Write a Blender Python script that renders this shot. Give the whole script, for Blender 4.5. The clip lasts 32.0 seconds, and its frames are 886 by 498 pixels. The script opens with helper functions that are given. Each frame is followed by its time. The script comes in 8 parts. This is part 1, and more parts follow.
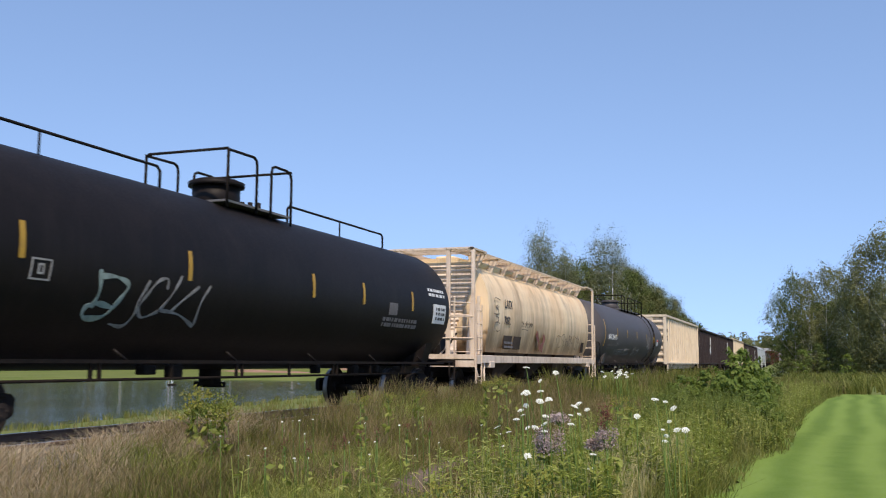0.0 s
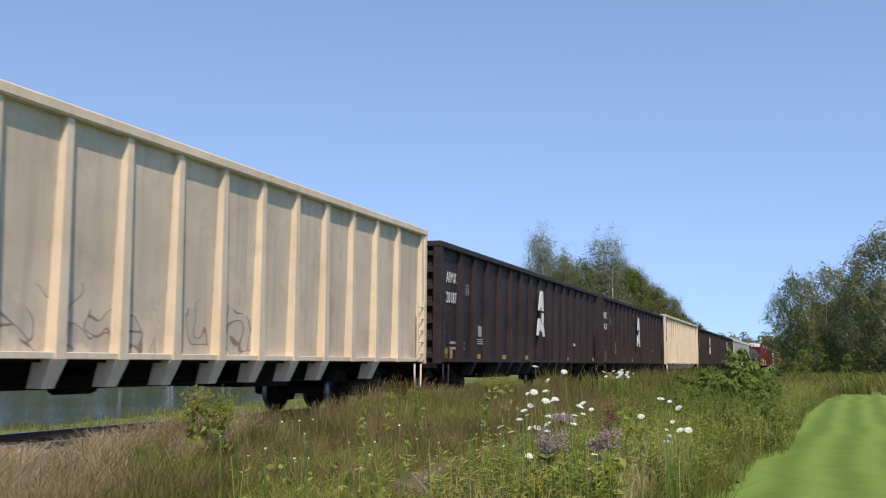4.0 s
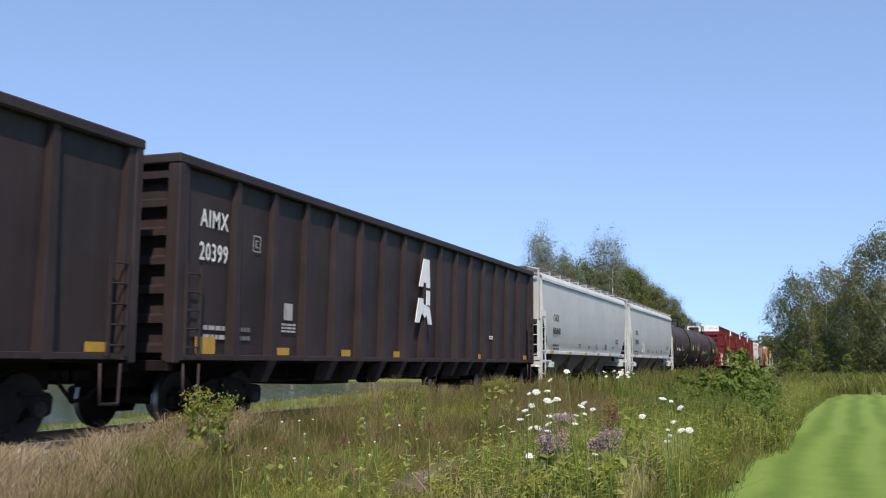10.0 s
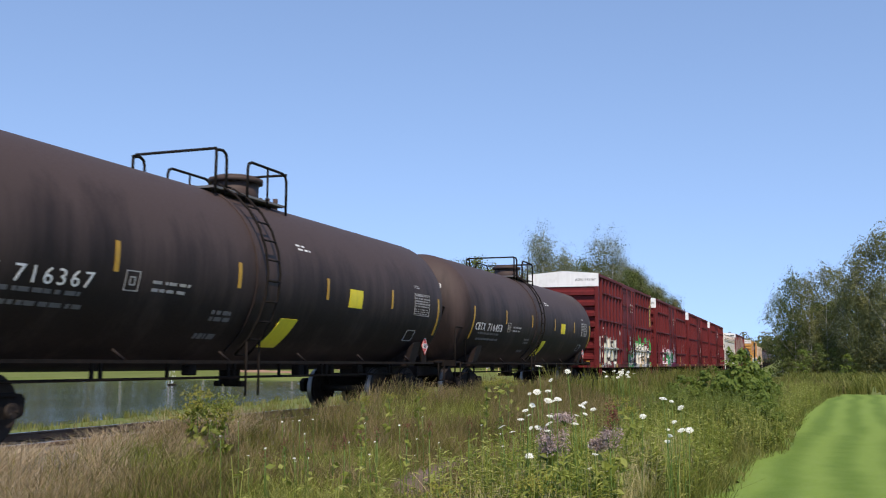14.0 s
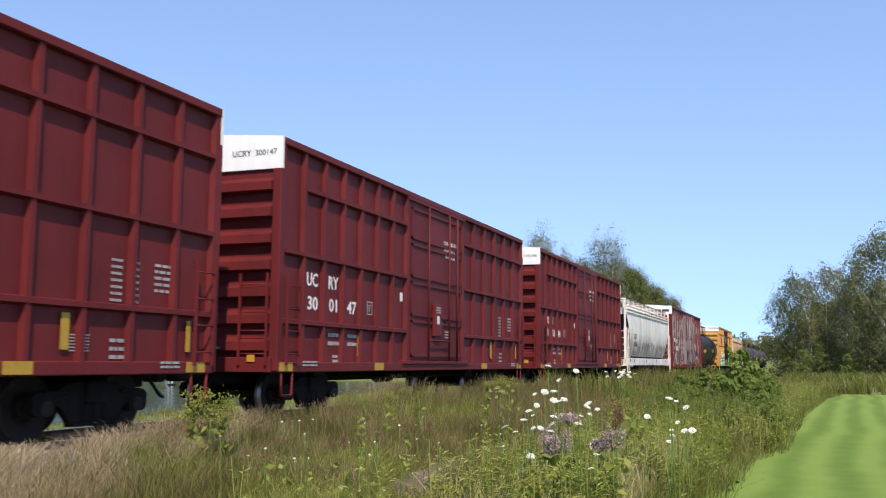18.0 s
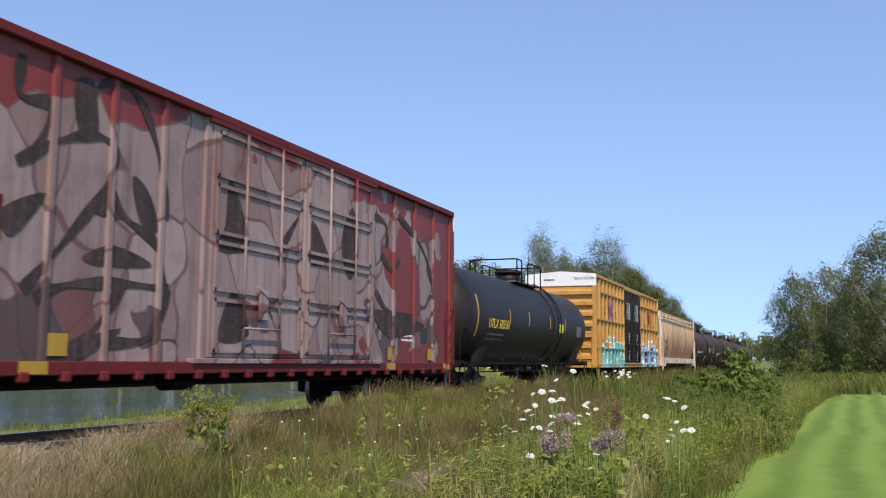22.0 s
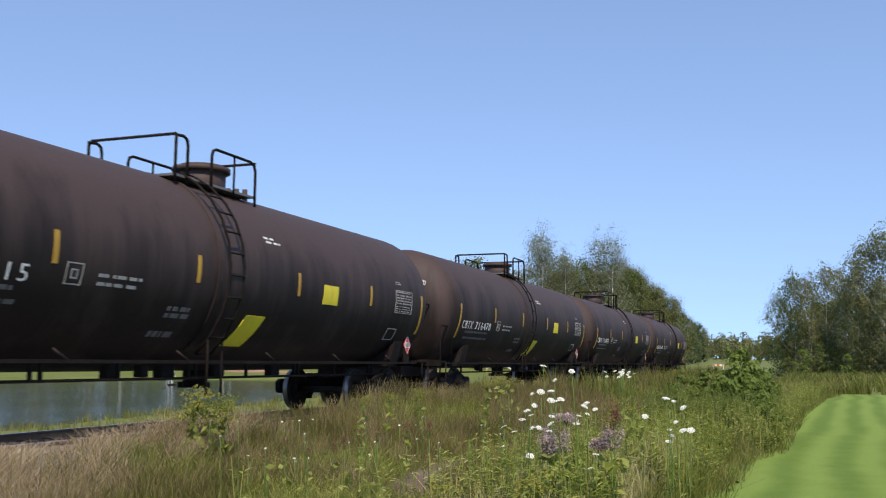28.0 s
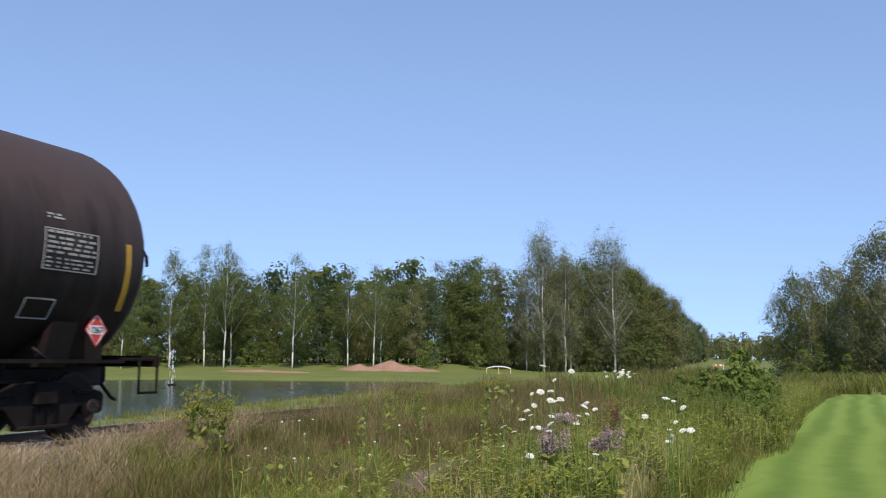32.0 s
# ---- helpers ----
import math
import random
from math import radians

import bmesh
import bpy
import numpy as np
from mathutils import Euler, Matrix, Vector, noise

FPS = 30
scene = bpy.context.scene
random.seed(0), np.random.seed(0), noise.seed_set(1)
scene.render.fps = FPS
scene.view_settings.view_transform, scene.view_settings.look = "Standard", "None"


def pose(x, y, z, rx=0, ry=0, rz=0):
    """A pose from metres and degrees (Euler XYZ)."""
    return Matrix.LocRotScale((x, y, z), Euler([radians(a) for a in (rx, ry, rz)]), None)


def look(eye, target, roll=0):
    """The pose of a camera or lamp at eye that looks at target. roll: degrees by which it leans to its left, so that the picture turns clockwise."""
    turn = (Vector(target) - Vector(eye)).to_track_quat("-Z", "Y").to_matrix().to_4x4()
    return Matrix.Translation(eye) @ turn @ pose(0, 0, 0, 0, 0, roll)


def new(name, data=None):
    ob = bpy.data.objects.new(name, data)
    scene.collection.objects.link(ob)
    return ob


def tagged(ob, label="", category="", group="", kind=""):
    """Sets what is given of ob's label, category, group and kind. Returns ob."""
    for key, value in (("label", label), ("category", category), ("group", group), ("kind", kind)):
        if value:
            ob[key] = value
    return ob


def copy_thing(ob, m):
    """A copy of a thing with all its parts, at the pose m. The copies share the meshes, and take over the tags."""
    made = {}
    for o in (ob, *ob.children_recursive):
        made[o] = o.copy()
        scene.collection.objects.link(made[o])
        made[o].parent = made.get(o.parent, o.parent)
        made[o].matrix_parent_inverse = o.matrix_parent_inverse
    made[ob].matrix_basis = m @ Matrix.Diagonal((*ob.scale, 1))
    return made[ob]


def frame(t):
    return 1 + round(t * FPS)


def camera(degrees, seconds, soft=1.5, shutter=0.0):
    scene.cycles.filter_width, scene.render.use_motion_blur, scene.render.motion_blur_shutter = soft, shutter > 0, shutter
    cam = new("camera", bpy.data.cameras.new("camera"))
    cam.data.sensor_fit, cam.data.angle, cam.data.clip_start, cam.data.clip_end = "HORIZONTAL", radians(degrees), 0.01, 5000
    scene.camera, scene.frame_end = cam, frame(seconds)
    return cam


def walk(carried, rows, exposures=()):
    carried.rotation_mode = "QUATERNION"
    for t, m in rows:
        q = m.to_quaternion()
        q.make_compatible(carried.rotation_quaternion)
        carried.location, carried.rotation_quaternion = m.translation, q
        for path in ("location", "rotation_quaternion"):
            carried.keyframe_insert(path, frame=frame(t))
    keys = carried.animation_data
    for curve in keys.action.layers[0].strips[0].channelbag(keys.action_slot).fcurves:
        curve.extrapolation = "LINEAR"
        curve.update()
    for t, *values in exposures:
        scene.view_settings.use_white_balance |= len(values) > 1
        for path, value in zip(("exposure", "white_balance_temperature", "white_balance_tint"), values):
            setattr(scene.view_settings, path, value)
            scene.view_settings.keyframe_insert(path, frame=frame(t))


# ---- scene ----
EYE_Z = 1.076
cam = camera(49.18, 32.0, soft=1.1, shutter=0.1)
VIEW = Matrix.Translation((0, 0, EYE_Z)) @ Euler((0, 0, radians(20.56))).to_matrix().to_4x4() \
    @ Euler((radians(90 + 6.67), 0, 0)).to_matrix().to_4x4() @ pose(0, 0, 0, 0, 0, 0.39)
EXPOSURES = [(0, -0.08, 6600, 14), (1, -0.33, 6748, 14), (2, -0.26, 6716, 14), (3, -0.2, 6689, 14), (6, 0.05, 6600, 14), (7, -0.05, 6600, 14), (8, -0.28, 6725, 14), (9, 0, 6600, 14), (10, 0.05, 6600, 14), (11, 0, 6600, 14), (12, -0.22, 6698, 14), (13, -0.24, 6707, 14), (14, -0.05, 6600, 14), (17, 0.1, 6600, 14), (18, 0.23, 6600, 14), (19, 0.25, 6600, 14), (20, 0.05, 6600, 14), (21, -0.26, 6716, 14), (22, 0.04, 6600, 14), (23, 0, 6600, 14), (24, -0.03, 6600, 14), (25, -0.17, 6676, 14), (28, 0, 6600, 14), (30, 0, 6600, 14), (32, -0.07, 6600, 14)]
walk(cam, [(0, VIEW), (32.0, VIEW)], EXPOSURES)

# ---- sky and sun ----
SUN_EL, SUN_AZ = radians(49), radians(151)   # azimuth clockwise from +y
world = bpy.data.worlds.new("summer_sky")
scene.world = world
world.use_nodes = True
wn = world.node_tree
sky = wn.nodes.new("ShaderNodeTexSky")
sky.sky_type, sky.sun_disc = "NISHITA", False
sky.sun_elevation, sky.sun_rotation = SUN_EL, SUN_AZ
sky.altitude, sky.air_density, sky.dust_density, sky.ozone_density = 600, 1.0, 0.0, 1.6
wn.nodes["Background"].inputs["Strength"].default_value = 0.235
# the haze-free low sky: look a little higher than the true direction
wtc, wmap = wn.nodes.new("ShaderNodeTexCoord"), wn.nodes.new("ShaderNodeMapping")
wmap.inputs["Location"].default_value, wmap.inputs["Scale"].default_value = (0, 0, 0.215), (1, 1, 0.71)
wn.links.new(wtc.outputs["Generated"], wmap.inputs["Vector"])
wn.links.new(wmap.outputs["Vector"], sky.inputs["Vector"])
wn.links.new(sky.outputs["Color"], wn.nodes["Background"].inputs["Color"])
sun_data = bpy.data.lights.new("sun", "SUN")
sun_data.energy, sun_data.angle, sun_data.color = 4.7, radians(0.53), (1.0, 0.875, 0.70)
sun = new("sun", sun_data)
sun_dir = Vector((math.sin(SUN_AZ) * math.cos(SUN_EL), math.cos(SUN_AZ) * math.cos(SUN_EL), math.sin(SUN_EL)))
sun.matrix_basis = look(sun_dir * 60, (0, 0, 0))

# ---- plan, in metres: rail top is z = 0, the track runs along +y, the eye stands at x = 0, y = 0 ----
TRACK_X = -10.16
GROUND_Z = -0.6
WATER_Z = -0.88
TRAVEL = [(0, 0.0), (4, 62.34), (8, 124.6), (12, 186.95), (16, 249.32), (20, 311.93), (23, 359.03), (26, 406.84), (29, 454.84), (32, 503.44)]


# ---- mesh helpers ----
class Geo:
    """Collects vertices and faces of one part."""

    def __init__(self):
        self.v, self.f, self.s = [], [], []

    def add(self, vs, fs, smooth=False):
        k = len(self.v)
        self.v += [tuple(p) for p in vs]
        self.f += [tuple(i + k for i in f) for f in fs]
        self.s += [smooth] * len(fs)
        return self

    def box(self, x0, x1, y0, y1, z0, z1, c=0.0):
        if c <= 0:
            vs = [(x, y, z) for x in (x0, x1) for y in (y0, y1) for z in (z0, z1)]
            return self.add(vs, [(0, 1, 3, 2), (4, 6, 7, 5), (0, 4, 5, 1), (2, 3, 7, 6), (0, 2, 6, 4), (1, 5, 7, 3)])
        c = min(c, 0.45 * min(x1 - x0, y1 - y0, z1 - z0))
        lo, hi, vs, ix = (x0, y0, z0), (x1, y1, z1), [], {}
        for i in (0, 1):
            for j in (0, 1):
                for k in (0, 1):
                    b = (i, j, k)
                    for a in range(3):
                        p = [(hi if b[n] else lo)[n] + (0 if n == a else (-c if b[n] else c)) for n in range(3)]
                        ix[b, a] = len(vs)
                        vs.append(p)
        fs = []
        for a in range(3):
            o = [n for n in range(3) if n != a]
            for side in (0, 1):
                loop = []
                for u, w in ((0, 0), (1, 0), (1, 1), (0, 1)):
                    b = [0, 0, 0]
                    b[a], b[o[0]], b[o[1]] = side, u, w
                    loop.append(ix[tuple(b), a])
                fs.append(loop if (side == 1) == (a != 1) else loop[::-1])
        for a in range(3):
            o = [n for n in range(3) if n != a]
            for u in (0, 1):
                for w in (0, 1):
                    b0, b1 = [0, 0, 0], [0, 0, 0]
                    b0[o[0]] = b1[o[0]] = u
                    b0[o[1]] = b1[o[1]] = w
                    b1[a] = 1
                    q = [ix[tuple(b0), o[0]], ix[tuple(b0), o[1]], ix[tuple(b1), o[1]], ix[tuple(b1), o[0]]]
                    fs.append(q)
        for i in (0, 1):
            for j in (0, 1):
                for k in (0, 1):
                    fs.append([ix[(i, j, k), a] for a in range(3)])
        return self.add(vs, fs)

    def rod(self, p0, p1, r, n=8, r1=None):
        r1 = r if r1 is None else r1
        p0, p1 = Vector(p0), Vector(p1)
        d = (p1 - p0).normalized()
        u = d.orthogonal().normalized()
        w = d.cross(u)
        ring = [(math.cos(2 * math.pi * i / n), math.sin(2 * math.pi * i / n)) for i in range(n)]
        vs = [p0 + (u * a + w * b) * r for a, b in ring] + [p1 + (u * a + w * b) * r1 for a, b in ring]
        self.add(vs, [(i, (i + 1) % n, n + (i + 1) % n, n + i) for i in range(n)], True)
        k = len(self.v) - 2 * n
        self.f += [tuple(range(k + n - 1, k - 1, -1)), tuple(range(k + n, k + 2 * n))]
        self.s += [False, False]
        return self

    def pipe(self, pts, r, n=6):
        """One bent tube through pts, with mitred corners."""
        pts = [Vector(p) for p in pts]
        u, rings = None, []
        for i, p in enumerate(pts):
            d0 = (p - pts[i - 1]).normalized() if i else None
            d1 = (pts[i + 1] - p).normalized() if i < len(pts) - 1 else None
            d = (d0 + d1).normalized() if d0 and d1 and (d0 + d1).length > 1e-4 else (d1 or d0)
            u = d.orthogonal() if u is None else u - d * u.dot(d)
            u = u.normalized() if u.length > 1e-6 else d.orthogonal().normalized()
            w = d.cross(u)
            wide = 1.0 / max(0.6, d.dot(d0)) if d0 and d1 else 1.0
            across = (d1 - d0) if d0 and d1 else Vector()
            across = across.normalized() if across.length > 1e-4 else None
            ring = []
            for k in range(n):
                q = (u * math.cos(2 * math.pi * k / n) + w * math.sin(2 * math.pi * k / n)) * r
                ring.append(p + q + (across * q.dot(across) * (wide - 1) if across else Vector()))
            rings.append(ring)
        return self.loft(rings, True, True)

    def prism(self, pts, off):
        """A flat outline pushed along off."""
        n, off = len(pts), Vector(off)
        vs = [Vector(p) for p in pts]
        vs += [p + off for p in vs]
        return self.add(vs, [tuple(range(n - 1, -1, -1)), tuple(range(n, 2 * n))] + [(i, (i + 1) % n, n + (i + 1) % n, n + i) for i in range(n)])

    def loft(self, rings, smooth=True, closed=False, caps=True):
        n, vs, fs = len(rings[0]), [p for r in rings for p in r], []
        for k in range(len(rings) - 1):
            for i in range(n if closed else n - 1):
                j = (i + 1) % n
                fs.append((k * n + i, k * n + j, (k + 1) * n + j, (k + 1) * n + i))
        self.add(vs, fs, smooth)
        if caps and closed:
            k = len(self.v) - len(vs)
            self.f += [tuple(range(k + n - 1, k - 1, -1)), tuple(range(k + len(vs) - n, k + len(vs)))]
            self.s += [False, False]
        return self

    def mirror_x(self):
        k, m = len(self.v), len(self.f)
        self.v += [(-x, y, z) for x, y, z in self.v[:k]]
        self.f += [tuple(i + k for i in reversed(f)) for f in self.f[:m]]
        self.s += self.s[:m]
        return self


def part(name, g, material, parent=None, label=""):
    """Links the collected geometry as one mesh object under a thing or a part."""
    me = bpy.data.meshes.new(name)
    me.from_pydata(g.v, [], g.f)
    me.polygons.foreach_set("use_smooth", g.s)
    me.materials.append(material)
    bm = bmesh.new()
    bm.from_mesh(me)
    bmesh.ops.recalc_face_normals(bm, faces=bm.faces)
    bm.to_mesh(me)
    bm.free()
    ob = new(name, me)
    ob.parent = parent
    if label:
        ob["label"] = label
    if name in ("small_print", "spec_print", "top_print"):
        ob["kind"] = "stuff"
    return ob


def thing(name, m, label, category, group="", kind=""):
    e = new(name)
    e.empty_display_size = 0.3
    e.matrix_basis = m
    return tagged(e, label, category, group, kind)


def big_mesh(name, verts, faces, material, parent=None, smooth=False):
    """One mesh from arrays, all faces with the same number of corners."""
    me = bpy.data.meshes.new(name)
    verts, faces = np.asarray(verts, np.float32), np.asarray(faces, np.int32)
    n, k = faces.shape
    me.vertices.add(len(verts))
    me.vertices.foreach_set("co", verts.ravel())
    me.loops.add(n * k)
    me.loops.foreach_set("vertex_index", faces.ravel())
    me.polygons.add(n)
    me.polygons.foreach_set("loop_start", np.arange(0, n * k, k, dtype=np.int32))
    me.polygons.foreach_set("use_smooth", np.full(n, smooth))
    me.update(calc_edges=True)
    me.materials.append(material)
    ob = new(name, me)
    ob.parent = parent
    return ob


# ---- materials ----
def shader(name):
    m = bpy.data.materials.new(name)
    m.use_nodes = True
    return m, m.node_tree, m.node_tree.nodes["Principled BSDF"]


def rgb(c):
    return (*c, 1.0)


def noise_node(nt, vec, scale, detail=4, rough=0.55):
    n = nt.nodes.new("ShaderNodeTexNoise")
    n.inputs["Scale"].default_value, n.inputs["Detail"].default_value, n.inputs["Roughness"].default_value = scale, detail, rough
    nt.links.new(vec, n.inputs["Vector"])
    return n.outputs["Fac"]


def ramp(nt, fac, lo, hi, a=0.0, b=1.0):
    r = nt.nodes.new("ShaderNodeMapRange")
    r.inputs["From Min"].default_value, r.inputs["From Max"].default_value = lo, hi
    r.inputs["To Min"].default_value, r.inputs["To Max"].default_value = a, b
    nt.links.new(fac, r.inputs["Value"])
    return r.outputs["Result"]


def calc(nt, op, a, b=None, clamp=False):
    n = nt.nodes.new("ShaderNodeMath")
    n.operation, n.use_clamp = op, clamp
    for k, v in ((0, a), (1, b)):
        if v is None:
            continue
        if isinstance(v, (int, float)):
            n.inputs[k].default_value = v
        else:
            nt.links.new(v, n.inputs[k])
    return n.outputs[0]


def mixc(nt, fac, a, b):
    n = nt.nodes.new("ShaderNodeMix")
    n.data_type = "RGBA"
    for k, v in ((0, fac), (6, a), (7, b)):
        if isinstance(v, (int, float)):
            n.inputs[k].default_value = v
        elif isinstance(v, tuple):
            n.inputs[k].default_value = rgb(v)
        else:
            nt.links.new(v, n.inputs[k])
    return n.outputs[2]


def coords(nt, scale=(1, 1, 1)):
    tc = nt.nodes.new("ShaderNodeTexCoord")
    mp = nt.nodes.new("ShaderNodeMapping")
    mp.inputs["Scale"].default_value = scale
    nt.links.new(tc.outputs["Object"], mp.inputs["Vector"])
    return mp.outputs["Vector"]


def bumped(nt, bsdf, height, strength, dist=0.02):
    b = nt.nodes.new("ShaderNodeBump")
    b.inputs["Strength"].default_value, b.inputs["Distance"].default_value = strength, dist
    nt.links.new(height, b.inputs["Height"])
    nt.links.new(b.outputs["Normal"], bsdf.inputs["Normal"])


def graffiti(nt, base, tag):
    """Sprayed letters on a side: y0, y1, z0, z1 of the field, colours, size of the strokes."""
    y0, y1, z0, z1 = tag["field"]
    tc = nt.nodes.new("ShaderNodeTexCoord")
    sep = nt.nodes.new("ShaderNodeSeparateXYZ")
    nt.links.new(tc.outputs["Object"], sep.inputs[0])
    wob = nt.nodes.new("ShaderNodeTexNoise")
    wob.inputs["Scale"].default_value, wob.inputs["Detail"].default_value = tag.get("wob", 1.6), 1
    nt.links.new(tc.outputs["Object"], wob.inputs["Vector"])
    w = nt.nodes.new("ShaderNodeSeparateColor")
    nt.links.new(wob.outputs["Color"], w.inputs[0])
    amp = tag.get("amp", 0.9)
    y = calc(nt, "ADD", sep.outputs["Y"], calc(nt, "MULTIPLY", calc(nt, "SUBTRACT", w.outputs[0], 0.5), amp))
    z = calc(nt, "ADD", sep.outputs["Z"], calc(nt, "MULTIPLY", calc(nt, "SUBTRACT", w.outputs[1], 0.5), amp))
    rag = noise_node(nt, coords(nt), 1.9, 1)
    rim = None
    for v, lo, hi in ((y, y0, y1), (z, z0, z1)):
        d = calc(nt, "MINIMUM", calc(nt, "SUBTRACT", v, lo), calc(nt, "SUBTRACT", hi, v))
        rim = d if rim is None else calc(nt, "MINIMUM", rim, d)
    rim = calc(nt, "ADD", rim, ramp(nt, rag, 0.3, 0.7, -tag.get("rag", 0.12), tag.get("rag", 0.12)))
    inside = ramp(nt, rim, -0.02, 0.02)
    inside = calc(nt, "MULTIPLY", inside, ramp(nt, sep.outputs["X"], 0.9, 1.0))
    cmb = nt.nodes.new("ShaderNodeCombineXYZ")
    sy, sz = tag["size"]
    nt.links.new(calc(nt, "ADD", calc(nt, "DIVIDE", y, sy), tag.get("seed", 0.0)), cmb.inputs[0])
    nt.links.new(calc(nt, "DIVIDE", z, sz), cmb.inputs[1])
    cell, edge = nt.nodes.new("ShaderNodeTexVoronoi"), nt.nodes.new("ShaderNodeTexVoronoi")
    for n in (cell, edge):
        n.voronoi_dimensions = "2D"
        n.inputs["Scale"].default_value = 1.0
        nt.links.new(cmb.outputs[0], n.inputs["Vector"])
    edge.feature = "DISTANCE_TO_EDGE"
    pick = nt.nodes.new("ShaderNodeSeparateColor")
    nt.links.new(cell.outputs["Color"], pick.inputs[0])
    cr = nt.nodes.new("ShaderNodeValToRGB")
    cr.color_ramp.interpolation = "CONSTANT"
    cols = tag["colours"]
    while len(cr.color_ramp.elements) < len(cols):
        cr.color_ramp.elements.new(0.5)
    for i, c in enumerate(cols):
        cr.color_ramp.elements[i].position, cr.color_ramp.elements[i].color = i / len(cols), rgb(c)
    nt.links.new(pick.outputs[0], cr.inputs["Fac"])
    col = mixc(nt, ramp(nt, edge.outputs["Distance"], tag["line"], tag["line"] * 1.5, 1, 0), cr.outputs["Color"], tag["ink"])
    if "shine" in tag:
        band = calc(nt, "MULTIPLY", ramp(nt, edge.outputs["Distance"], tag["line"] * 1.8, tag["line"] * 2.0), ramp(nt, edge.outputs["Distance"], tag["line"] * 2.8, tag["line"] * 3.0, 1, 0))
        col = mixc(nt, calc(nt, "MULTIPLY", band, ramp(nt, pick.outputs[1], 0.45, 0.5)), col, tag["shine"])
    if "halo" in tag:
        wide = tag.get("halo_width", 0.09)
        col = mixc(nt, ramp(nt, rim, wide, wide * 1.25, 1, 0), col, tag["halo"])
        col = mixc(nt, calc(nt, "MULTIPLY", ramp(nt, rim, wide, wide * 1.2), ramp(nt, rim, wide * 1.5, wide * 1.7, 1, 0)), col, tag["ink2"])
    gaps = ramp(nt, pick.outputs[2], tag.get("bare", 0.1), tag.get("bare", 0.1) + 0.02)
    if "halo" in tag:
        gaps = calc(nt, "MAXIMUM", gaps, ramp(nt, rim, 0.12, 0.13, 1, 0))
    return mixc(nt, calc(nt, "MULTIPLY", calc(nt, "MULTIPLY", inside, gaps), tag.get("cover", 0.95)), base, col)


def paint(name, a, b, rough=0.5, metal=0.0, scale=0.7, dirt=(0.05, 0.04, 0.03), stain=0.35, streak=0.3, bump=0.12, rust=None, tags=(), spec=0.35):
    """Weathered paint on steel: two tones, blotchy dirt, runs down the sheet, fine relief."""
    m, nt, bsdf = shader(name)
    v = coords(nt)
    col = mixc(nt, ramp(nt, noise_node(nt, v, scale, 5), 0.35, 0.65), a, b)
    for t in tags:
        col = graffiti(nt, col, t)
    col = mixc(nt, calc(nt, "MULTIPLY", ramp(nt, noise_node(nt, v, scale * 3.1, 6, 0.65), 0.5, 0.78), stain), col, dirt)
    runs = noise_node(nt, coords(nt, (2.6, 2.6, 0.16)), 2.2, 5, 0.6)
    col = mixc(nt, calc(nt, "MULTIPLY", ramp(nt, runs, 0.48, 0.75), streak), col, dirt)
    # rust also carries the tanks' lighter upper tone, blended by height
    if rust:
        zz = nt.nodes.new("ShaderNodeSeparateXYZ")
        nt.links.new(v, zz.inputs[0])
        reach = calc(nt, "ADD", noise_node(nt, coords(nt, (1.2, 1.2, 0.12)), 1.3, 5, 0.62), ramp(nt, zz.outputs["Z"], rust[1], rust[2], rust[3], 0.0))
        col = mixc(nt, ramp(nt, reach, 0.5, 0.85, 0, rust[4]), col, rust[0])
    nt.links.new(col, bsdf.inputs["Base Color"])
    fine = noise_node(nt, v, 28, 5, 0.7)
    nt.links.new(ramp(nt, fine, 0.2, 0.8, rough - 0.08, rough + 0.12), bsdf.inputs["Roughness"])
    bsdf.inputs["Metallic"].default_value = metal
    bsdf.inputs["Specular IOR Level"].default_value = spec
    dents = calc(nt, "ADD", calc(nt, "MULTIPLY", noise_node(nt, v, 1.3, 2), 1.0), calc(nt, "MULTIPLY", fine, 0.12))
    bumped(nt, bsdf, dents, bump, 0.05)
    return m


